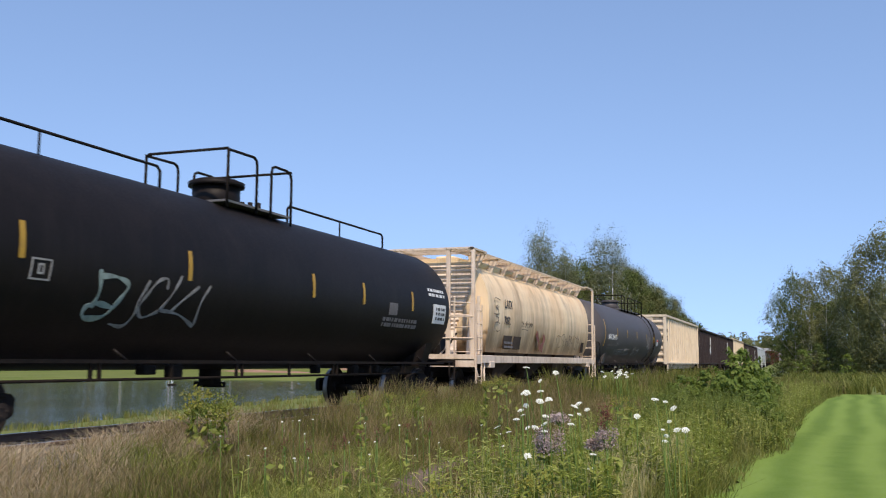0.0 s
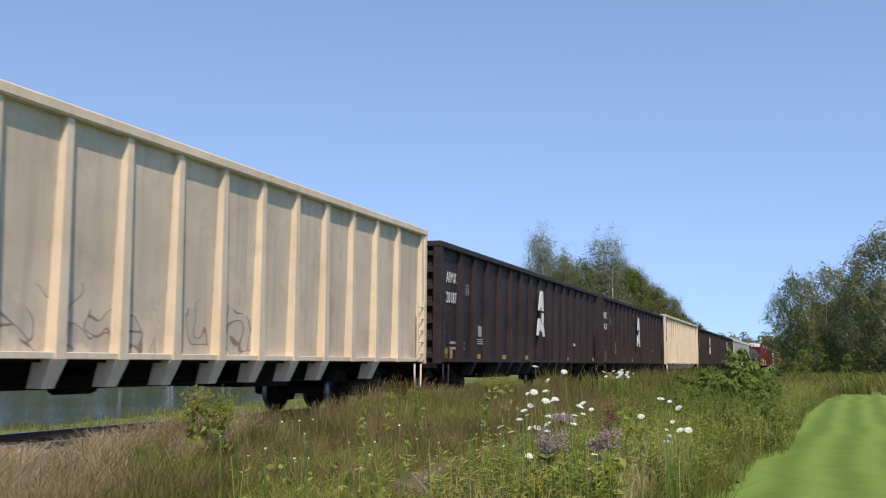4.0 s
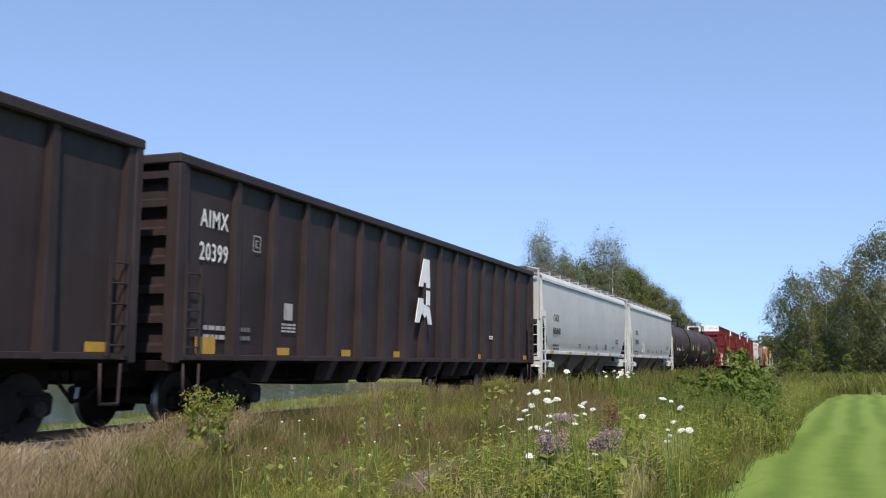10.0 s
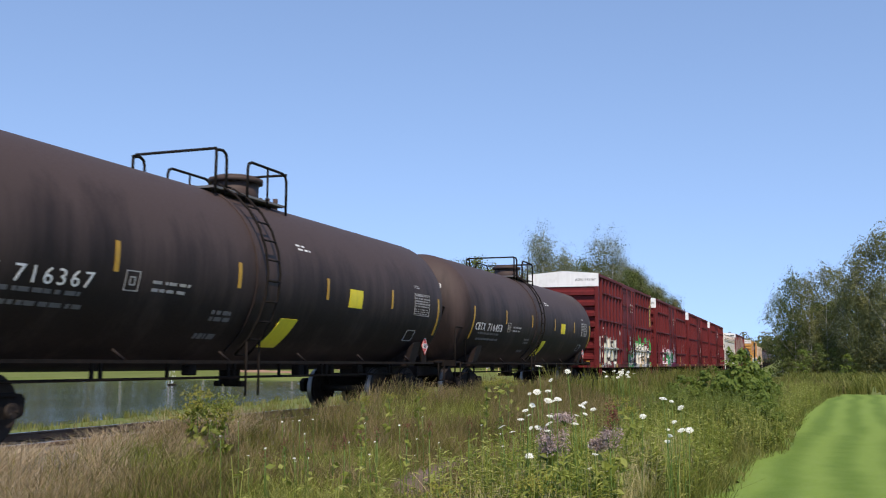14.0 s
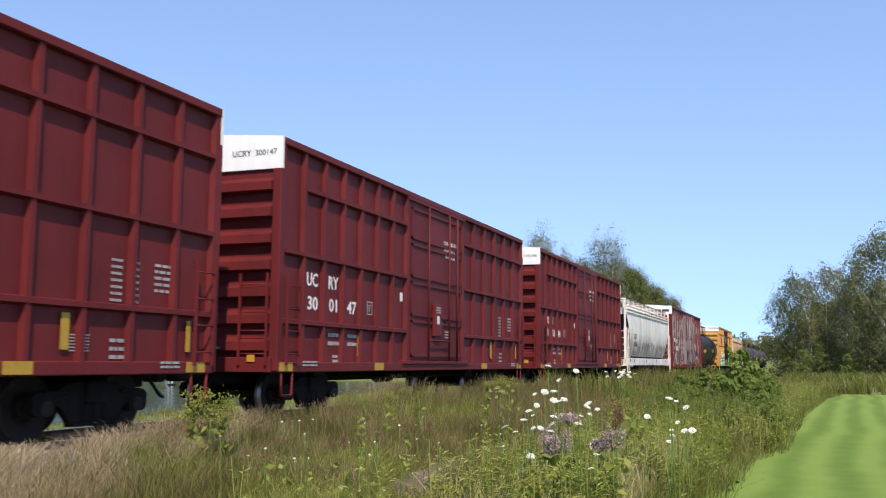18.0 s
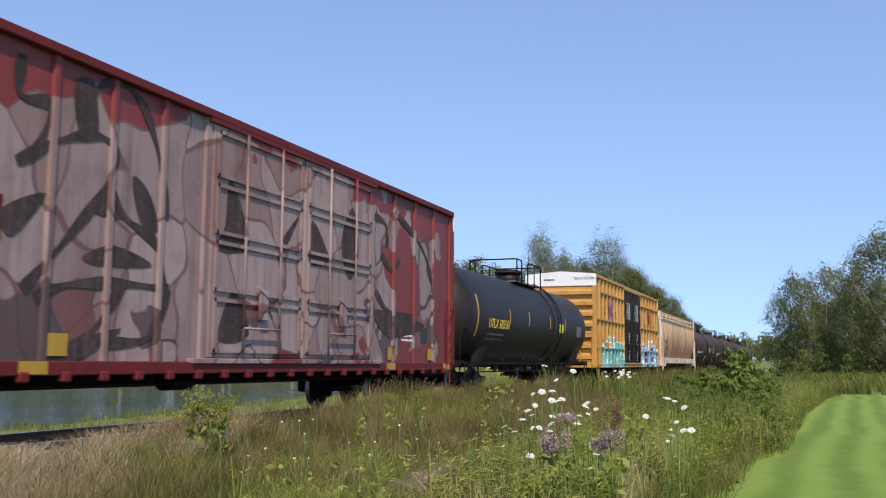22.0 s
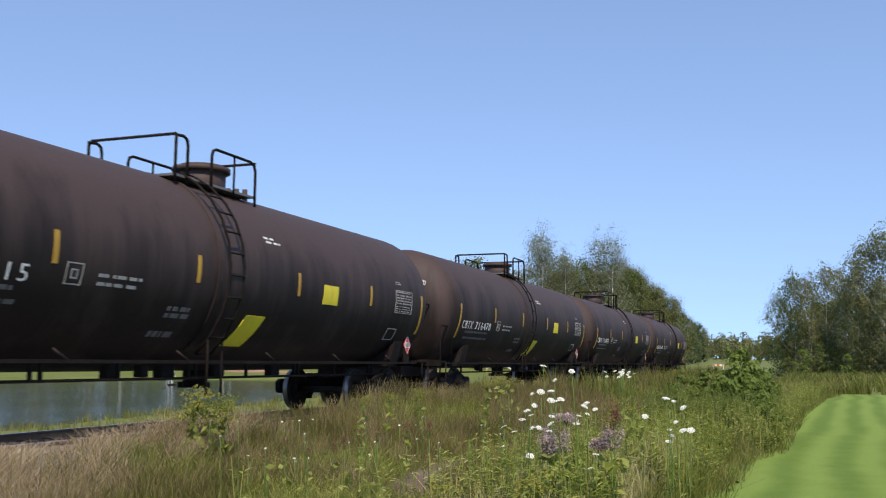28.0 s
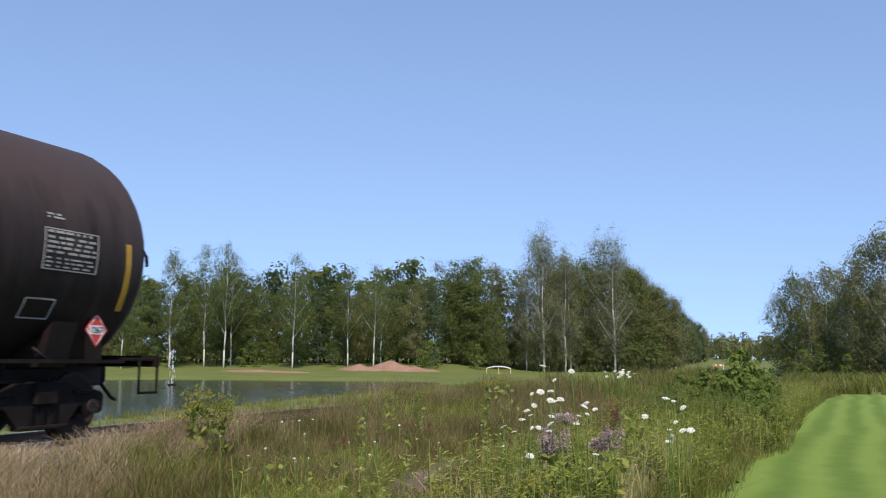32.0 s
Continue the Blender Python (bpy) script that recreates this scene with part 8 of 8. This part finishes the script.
tagged(blades("ripe_grass", 86000, (-8.4, -2.2, 6.5, 34), (0.26, 0.54), 0.0022, GRASS_BROWN, 2, lambda x, y: near_keep(x, y) & (x < -2.4 - 0.05 * y) & (lush(x, y) < 0.45) & ((depth_of(x, y) > 10.0) | (patchy(x, y) > 0.0)), 0.3, 2.2), "ripe brown seed-headed meadow grass")
tagged(blades("dry_grass", 56000, (-8.75, -5.6, 4, 13.5), (0.24, 0.50), 0.0019, GRASS_DRY, 3, lambda x, y: (x > -8.6) & (x + 0.22 * y < -5.2) & (patchy(x, y, 1.1) > -0.7), 0.5, 2.0), "dry pinkish-tan grass beside the track")
tagged(blades("far_grass", 38000, (-8.6, 3, 30, 95), (0.35, 0.65), 0.013, GRASS_GREEN, 4, lambda x, y: off_lawn(x, y) & (x > -8.5), 0.3), "distant meadow grass along the track")
tagged(blades("far_ripe_grass", 14000, (-8.6, 2, 28, 95), (0.4, 0.75), 0.010, GRASS_BROWN, 14, lambda x, y: off_lawn(x, y, 0.6) & (x > -8.5) & (patchy(x, y, 0.2) > 0.0), 0.3), "distant ripe meadow grass along the track")
tagged(blades("verge_grass", 24000, (-24, -12.3, 8, 90), (0.05, 0.15), 0.010, GRASS_GREEN, 5, lambda x, y: (poly_distance(x, y, POND) > 0.3) & (x < -12.4), 0.4), "short grass on the bank behind the track")
tagged(blades("field_edge_grass", 20000, (-2, 40, 60, 125), (0.5, 1.0), 0.03, GRASS_GREEN, 6, lambda x, y: off_lawn(x, y, -0.1), 0.3), "tall weeds beyond the lawn")
tagged(blades("straw_grass", 9500, (-3.4, -0.9, 7, 15.5), (0.35, 0.78), 0.0022, GRASS_STRAW, 7, lambda x, y: (x < lawn_edge_x(y) - 0.45) & (x > lawn_edge_x(y) - 1.5), 0.16, 1.4), "pale straw-coloured grass near the lawn")
tagged(blades("edge_tufts", 34000, (-2.2, 1.5, 7, 56), (0.08, 0.32), 0.005, GRASS_GREEN, 8, lambda x, y: np.abs(x - lawn_edge_x(y) + 0.12) < 0.34, 0.5), "tufts spilling over the lawn's edge")


def herbs(name, n, area, hgt, leaf, material, seed, keep, per=14):
    """Leafy stalks: a thin stem and pairs of leaves up it, joined in one mesh."""
    rnd = np.random.default_rng(seed)
    x, y = rnd.uniform(area[0], area[1], n), rnd.uniform(area[2], area[3], n)
    ok = keep(x, y)
    x, y = x[ok], y[ok]
    n = len(x)
    h = rnd.uniform(*hgt, n)
    z = ground_height(x, y)
    lx, ly = rnd.normal(0, 0.12, n) * h, rnd.normal(0, 0.12, n) * h
    t = rnd.uniform(0.25, 1.0, (n, per))
    px, py, pz = x[:, None] + lx[:, None] * t, y[:, None] + ly[:, None] * t, z[:, None] + h[:, None] * t
    a = rnd.uniform(0, 2 * np.pi, (n, per))
    ln = leaf * rnd.uniform(0.6, 1.4, (n, per)) * (1.25 - 0.6 * t)
    dx, dy, dz = np.cos(a) * ln, np.sin(a) * ln, ln * rnd.uniform(-0.1, 0.7, (n, per))
    sx, sy = -np.sin(a) * ln * 0.2, np.cos(a) * ln * 0.2
    p = np.stack([px, py, pz], -1)
    d = np.stack([dx, dy, dz], -1)
    sd = np.stack([sx, sy, np.zeros_like(sx)], -1)
    v1 = np.stack([p, p + d * 0.5 + sd, p + d - np.array([0, 0, 0.2]) * ln[..., None], p + d * 0.5 - sd], 2).reshape(-1, 3)
    b = np.stack([x, y, z - 0.03], 1)
    tip = np.stack([x + lx, y + ly, z + h], 1)
    w = np.array([0.006, 0.0, 0.0])
    v2 = np.stack([b - w, b + w, tip + w * 0.5, tip - w * 0.5], 1).reshape(-1, 3)
    v = np.concatenate([v1, v2])
    f = np.arange(len(v)).reshape(-1, 4)
    return tagged(big_mesh(name, v, f, material), "", "weeds", "", "stuff")


tagged(herbs("lawn_edge_weeds", 3600, (-5.0, 2.0, 6, 60), (0.4, 0.95), 0.11, WEED_GREEN, 21, lambda x, y: (x < lawn_edge_x(y) - 0.5) & (x > lawn_edge_x(y) - 2.6 - 0.02 * y)), "bright leafy weeds along the lawn's edge")
tagged(herbs("edge_bulge", 900, (-1.6, 0.6, 18.6, 48), (0.4, 0.85), 0.10, WEED_GREEN, 26, lambda x, y: (x < lawn_edge_x(y) + 0.05) & (x > lawn_edge_x(y) - 0.7), 22), "leafy weeds bulging over the lawn's edge")
tagged(herbs("edge_thicket", 1500, (-3.4, -0.5, 11, 24), (0.45, 0.95), 0.10, WEED_GREEN, 24, lambda x, y: (x < lawn_edge_x(y) - 0.15) & (x > lawn_edge_x(y) - 1.7) & (patchy(x, y, 0.7) > -0.6), 20), "thick leafy weeds overhanging the lawn's edge")
tagged(herbs("shrub_weeds", 1300, (-3.6, -0.8, 20, 31), (0.5, 1.2), 0.10, WEED_DARK, 25, lambda x, y: patchy(x, y, 0.5) > -0.3, 22), "tall dark-leaved weeds before the shrubs")
tagged(herbs("meadow_weeds", 2600, (-8.2, -1.5, 7, 30), (0.2, 0.45), 0.045, WEED_GREEN, 22, lambda x, y: near_keep(x, y) & (short_here(x, y) > 0.75) & (depth_of(x, y) > 10.0), 14), "low leafy weeds among the grass")
tagged(herbs("flower_foliage", 420, (-4.6, -1.6, 7.2, 11.0), (0.45, 1.0), 0.12, WEED_GREEN, 23, lambda x, y: np.abs(np.degrees(np.arctan2(-x, y)) - 14.2) < 4.2, 18), "tall leafy stalks round the wild flowers")


# ---- wild flowers ----
PETAL = paint("white_petals", (0.60, 0.62, 0.52), (0.72, 0.73, 0.66), 0.7, 0, 8, (0.5, 0.52, 0.4), 0.2, 0.0, 0.0)
PETAL_PURPLE = leafy("dusty_purple_florets", [(0.28, 0.205, 0.185), (0.42, 0.325, 0.30), (0.57, 0.47, 0.44)], 0.8, 0.2)
PETAL_RUST = leafy("rusty_seeds", [(0.14, 0.06, 0.04), (0.2, 0.085, 0.06), (0.27, 0.13, 0.09)], 0.8, 0.2)
PETAL_GOLD = leafy("golden_florets", [(0.17, 0.19, 0.035), (0.28, 0.26, 0.05), (0.15, 0.19, 0.035)], 0.8, 0.2)
STEM = leafy("green_stem", [(0.09, 0.15, 0.03), (0.12, 0.19, 0.04)], 0.6, 0.1)
SWAYING = []


def aim(px, py, depth):
    """A point on the line of sight given by fractions of the view's half width, depth metres along the axis."""
    half = math.tan(radians(49.18 / 2))
    return VIEW @ Vector((px * half * depth, py * half * depth, -depth))


def wild_carrot(top, width, lean, rnd):
    base = Vector((top.x + lean[0], top.y + lean[1], 0))
    base.z = float(ground_height(base.x, base.y)) - 0.02
    plant_ = thing("wild_carrot", Matrix.Translation(base), "white umbel of wild carrot on a thin green stem", "flower", "wild carrots in the meadow")
    t = top - base
    pts = [Vector((0, 0, 0)), t * 0.35 + Vector((lean[0] * -0.1, 0, 0)), t * 0.75, t]
    part("stem", Geo().pipe(pts, 0.0035, 5), STEM, plant_)
    g = Geo()
    tilt = Vector((rnd.uniform(-0.5, 0.5), rnd.uniform(-0.9, 0.0), 1)).normalized()
    u = tilt.orthogonal().normalized()
    w = tilt.cross(u)
    for k in range(34):
        q, a = width * math.sqrt((k + 0.5) / 34), k * 2.39996
        c = t + (u * math.cos(a) + w * math.sin(a)) * q + tilt * (0.22 * width * (1 - (q / width) ** 2))
        r = width * 0.17
        n = 6
        ring = [c + (u * math.cos(2 * math.pi * i / n) + w * math.sin(2 * math.pi * i / n)) * r for i in range(n)]
        g.add(ring + [c + tilt * r * 0.5, c - tilt * r * 0.4], [(i, (i + 1) % n, n) for i in range(n)] + [((i + 1) % n, i, n + 1) for i in range(n)], False)
    part("umbel", g, PETAL, plant_)
    SWAYING.append(plant_)
    return plant_


def tuft_flower(name, label, top, spread, height, n, size, material, rnd, group):
    """A clump of tiny florets on branching stems: goldenrod, joe-pye weed or dock."""
    base = Vector((top.x, top.y, float(ground_height(top.x, top.y)) - 0.02))
    plant_ = thing(name, Matrix.Translation(base), label, "flower", group)
    t = top - base
    g = Geo().pipe([Vector((0, 0, 0)), t * 0.5, t - Vector((0, 0, height))], 0.006, 5)
    heads = []
    for k in range(9):
        a, q = rnd.uniform(0, 6.28), spread * math.sqrt(rnd.random())
        c = t + Vector((q * math.cos(a), q * math.sin(a), -rnd.random() * height))
        heads.append(c)
        g.rod(t - Vector((0, 0, height * 1.3)), c, 0.003, 4)
    part("stem", g, STEM, plant_)
    nr = np.random.default_rng(rnd.randrange(9999))
    pts = np.concatenate([np.array(c) + nr.normal(size=(n // 9, 3)) * np.array([spread, spread, height * 0.6]) * 0.3 for c in heads])
    v_, f_ = leaf_cards(pts, size, nr)
    tagged(big_mesh("flower_head", v_, f_, material, plant_), kind="stuff")
    nl = 26 if n > 200 else 6
    lp = np.stack([nr.normal(0, 0.05, nl), nr.normal(0, 0.05, nl), nr.uniform(0.15, max(0.2, t.z - height), nl)], 1)
    v_, f_ = leaf_cards(lp, 0.06, nr)
    tagged(big_mesh("foliage", v_, f_, WEED_GREEN, plant_), kind="stuff")
    SWAYING.append(plant_)
    return plant_


frnd = random.Random(5)
UMBELS = "600 65 716 86 647 122 590 170 555 178 632 167 632 205 655 207 672 200 565 225 535 247 550 265 515 283 440 312 481 333 555 317 585 317 615 358 547 432 775 217 768 230 812 241 780 260 745 267 737 300 636 270 630 300 625 330 796 482 872 490 1100 197 1132 208 1170 234 1015 270 1140 293 1115 324 1170 327 1202 326 1122 348 1110 372 800 390 815 425"
nums = [int(q) for q in UMBELS.split()]
for cx, cy in zip(nums[::2], nums[1::2]):
    fx, fy = (700 + cx / 2.3 - 784) / 784, (441 - 620 - cy / 2.3) / 784
    dep = frnd.uniform(8.0, 9.4)
    wild_carrot(aim(fx, fy, dep), frnd.uniform(0.019, 0.036), (frnd.uniform(-0.12, 0.12), frnd.uniform(-0.1, 0.1)), frnd)
for k in range(16):
    fx, fy = (1065 + 58 * frnd.random() ** 0.7 - 784) / 784, (441 - 655 - 14 * frnd.random()) / 784
    wild_carrot(aim(fx + 0.0, fy, frnd.uniform(17, 19)), 0.035, (0.05, 0.0), frnd)
for px, py, dep, sp, hh in ((983, 780, 8.4, 0.09, 0.17), (1004, 752, 8.6, 0.095, 0.08), (1082, 783, 8.4, 0.085, 0.13), (1058, 797, 8.5, 0.06, 0.08), (970, 795, 8.3, 0.07, 0.12)):
    tuft_flower("joe_pye_weed", "dusty purple joe-pye weed head on a leafy stalk", aim((px - 784) / 784, (441 - py + 18) / 784, dep), sp, hh, 900, 0.010, PETAL_PURPLE, frnd, "joe-pye weeds")
tuft_flower("dock_plant", "rust-brown seed head of dock", aim((1087 - 784) / 784, (441 - 722) / 784, 8.8), 0.05, 0.22, 500, 0.01, PETAL_RUST, frnd, "dock plants")
for px, py, dep, sp in ((900, 668, 16, 0.2), (885, 672, 16.5, 0.16), (742, 690, 17, 0.2), (690, 697, 16, 0.18), (862, 676, 17, 0.12), (780, 860, 7.4, 0.12), (745, 872, 7.2, 0.12), (812, 868, 7.2, 0.1), (960, 842, 7.6, 0.1), (935, 850, 7.5, 0.08), (1095, 705, 13, 0.12), (1120, 715, 12, 0.1), (640, 702, 15, 0.14)):
    tuft_flower("goldenrod", "yellow-green goldenrod in flower", aim((px - 784) / 784, (441 - py) / 784, dep), sp, 0.12, 220, 0.012, PETAL_GOLD, frnd, "goldenrods")
for px, py, sp in ((352, 690, 0.2), (385, 700, 0.22), (340, 715, 0.25), (372, 722, 0.3), (398, 718, 0.2)):
    tuft_flower("goldenrod", "tall yellow-green goldenrod beside the track", aim((px - 784) / 784, (441 - py) / 784, 13.2), sp, 0.22, 260, 0.022, frnd.choice((PETAL_GOLD, WEED_GREEN)), frnd, "goldenrods")

# small white flowers and rusty docks strewn through the meadow
srnd = random.Random(23)
for k in range(34):
    fx, fy = (srnd.uniform(360, 900) - 784) / 784, (441 - srnd.uniform(738, 820)) / 784
    small = wild_carrot(aim(fx, fy, srnd.uniform(9.5, 12.5)), srnd.uniform(0.009, 0.017), (0.03, 0.02), srnd)
    tagged(small, "small white meadow flower on a thin stem", "flower", "small meadow flowers")
    SWAYING.pop()
for px, py in ((610, 768), (640, 764), (590, 776), (545, 782), (668, 758), (720, 752), (505, 778), (830, 742), (470, 790), (760, 748)):
    tuft_flower("dock_plant", "rust-brown seed head of dock", aim((px - 784) / 784, (441 - py) / 784, srnd.uniform(9.5, 11.5)), 0.03, 0.14, 160, 0.008, PETAL_RUST, srnd, "dock plants")
    SWAYING.pop()

# shrubs between the meadow and the lawn
random.seed(11)
for x, y, hh in ((-3.4, 26.5, 1.15), (-3.0, 26, 1.35), (-2.55, 27.5, 1.5), (-1.75, 25.6, 2.0), (-1.35, 27.2, 1.8), (-1.1, 30, 1.5), (-1.25, 23.4, 1.3), (-0.95, 21.6, 1.05)):
    tagged(plant("shrub", x, y, hh), "leafy green shrub among the meadow weeds", "shrub", "meadow shrubs")

# trodden bare strip
g, k = Geo(), 28
ring = []
for i in range(k):
    a = 2 * math.pi * i / k
    yy = 14.3 + 3.2 * math.sin(a) * (1 + 0.1 * math.sin(5 * a))
    xx = path_mid(yy) + 0.6 * math.cos(a) * (1 + 0.2 * math.sin(3 * a))
    ring.append((xx, yy, float(ground_height(xx, yy)) + 0.012))
mid = path_mid(14.3)
g.add(ring + [(mid, 14.3, float(ground_height(mid, 14.3)) + 0.03)], [(i, (i + 1) % k, k) for i in range(k)])
tagged(part("bare_path", g, soil("trodden_earth", (0.17, 0.12, 0.095), (0.25, 0.185, 0.145), (0.10, 0.075, 0.055), 2.5, 14)), "trodden bare earth in the grass", "path", "", "structure")

# ---- far shore: earth heaps, footbridge, fountain ----
RED_EARTH = soil("red_earth", (0.28, 0.165, 0.11), (0.36, 0.22, 0.155), (0.20, 0.12, 0.08), 0.6, 4)


def earth_heap(x, y, rx, ry, h, seed):
    g, n, m_ = Geo(), 28, 7
    rings = []
    for j in range(m_ + 1):
        q = j / m_
        row = []
        for i in range(n):
            a = 2 * math.pi * i / n
            w = 1 + 0.25 * noise.noise(Vector((math.cos(a) * 2, math.sin(a) * 2, seed)))
            px, py = rx * q * w * math.cos(a), ry * q * w * math.sin(a)
            hz = h * (1 - q) ** 1.1 * (1 + 0.5 * noise.noise(Vector((px * 0.5, py * 0.5, seed))))
            row.append((px, py, hz + float(ground_height(x + px, y + py)) - 0.08))
        rings.append(row)
    g.loft(rings, True, True, False)
    o = part("earth_heap", g, RED_EARTH)
    o.location = (x, y, 0)
    return tagged(o, "heap of bare reddish earth on the far bank", "earth heap", "earth heaps")


earth_heap(*bearing(23.4, 119), 4.6, 3.0, 1.15, 1.0)
earth_heap(*bearing(22.2, 120), 3.8, 2.0, 0.6, 4.0)
earth_heap(*bearing(25.4, 118), 3.4, 2.0, 0.8, 11.0)
earth_heap(*bearing(31.0, 116), 8.5, 2.0, 0.35, 7.0)
TIMBER = paint("pale_timber", (0.50, 0.36, 0.18), (0.58, 0.43, 0.23), 0.7, 0, 1.2, (0.25, 0.17, 0.09), 0.3, 0.2, 0.2)
bx, by = bearing(17.25, 122)
bridge = thing("footbridge", pose(bx, by, float(ground_height(bx, by)) - 0.25, 0, 0, 17), "small arched pale timber footbridge over the pond's end", "bridge")
arch = [(-1.5 + 0.3 * k, 0.28 * math.cos((-1.5 + 0.3 * k) / 1.5 * 1.4)) for k in range(11)]
for (xa, za), (xb, zb) in zip(arch, arch[1:]):
    part("deck_plank", Geo().prism([(xa, -0.5, za), (xb, -0.5, zb), (xb, -0.5, zb - 0.06), (xa, -0.5, za - 0.06)], (0, 1.0, 0)), TIMBER, bridge)
for s in (-0.5, 0.5):
    for x, z in arch[::5]:
        part("post", Geo().box(x - 0.05, x + 0.05, s - 0.05, s + 0.05, z - 0.5, z + 0.85), TIMBER, bridge)
    part("handrail", Geo().pipe([(x, s, z + 0.85) for x, z in arch], 0.07, 6), WHITE, bridge, "white painted handrail")
SPRAY = paint("water_spray", (0.7, 0.72, 0.74), (0.8, 0.82, 0.84), 0.4, 0, 6, (0.6, 0.62, 0.65), 0.2, 0.0, 0.0)
fx, fy = bearing(36.0, 80.5)
fountain = thing("pond_fountain", pose(fx, fy, WATER_Z), "thin white jet of a pond fountain", "fountain")
jr = random.Random(3)
for k in range(60):
    t = jr.random()
    r = 0.05 + 0.35 * t * jr.random()
    a = jr.uniform(0, 6.28)
    z = 2.6 * (1 - (2 * jr.random() - 1) ** 2) if t > 0.5 else 2.7 * jr.random()
    part("droplet", Geo().rod((r * math.cos(a), r * math.sin(a), z), (r * math.cos(a) * 1.05, r * math.sin(a) * 1.05, z + 0.16), 0.02, 4), SPRAY, fountain)
part("nozzle", Geo().rod((0, 0, -0.1), (0, 0, 0.12), 0.35, 12), GEAR, fountain)


# ---- motion ----
def travelled(t):
    return float(np.interp(t, [a for a, _ in TRAVEL], [b for _, b in TRAVEL]))


SWAY = [(0, -1.0), (1, -0.9), (2.2, -0.7), (3.4, -0.52), (6, -0.4), (9, -0.33), (11, -0.28), (13, -0.32), (15, -0.05), (16.6, 0.26), (19, 0.3), (21, 0.1), (24, 0.14), (26, 0.04), (29, 0.02), (32, 0.0)]
DEPTH_AXIS = Vector((-math.sin(radians(20.56)), math.cos(radians(20.56)), 0))


def motions():
    # the passing train's wind bends the tall flowers and lets them rise again
    for plant_ in SWAYING:
        base = plant_.matrix_basis.copy()
        high = max((c.z for o in plant_.children for c in (o.matrix_basis @ Vector(b) for b in o.bound_box)), default=0.5)
        most = radians(5.2) * min(1.0, max(0.05, (high - 0.7) / 0.95)) * (1.0 if base.translation.length < 11 else 0.35)
        shift = random.Random(round(base.translation.x * 1000)).uniform(0.85, 1.15)
        walk(plant_, [(t, base @ Matrix.Rotation(most * shift * a, 4, DEPTH_AXIS)) for t, a in SWAY])
    for car, start in CARS:
        walk(car, [(t, pose(TRACK_X, start - d, 0)) for t, d in TRAVEL])
    spin = [(k / FPS, Matrix.Translation((0, 0, WHEEL_R)) @ Matrix.Rotation(travelled(k / FPS) / WHEEL_R, 4, "X")) for k in range(32 * FPS + 1)]
    first = WHEELSETS[0]
    walk(first, spin)
    for w in WHEELSETS[1:]:
        w.rotation_mode = "QUATERNION"
        w.animation_data_create()
        w.animation_data.action = first.animation_data.action
        w.animation_data.action_slot = first.animation_data.action_slot


motions()
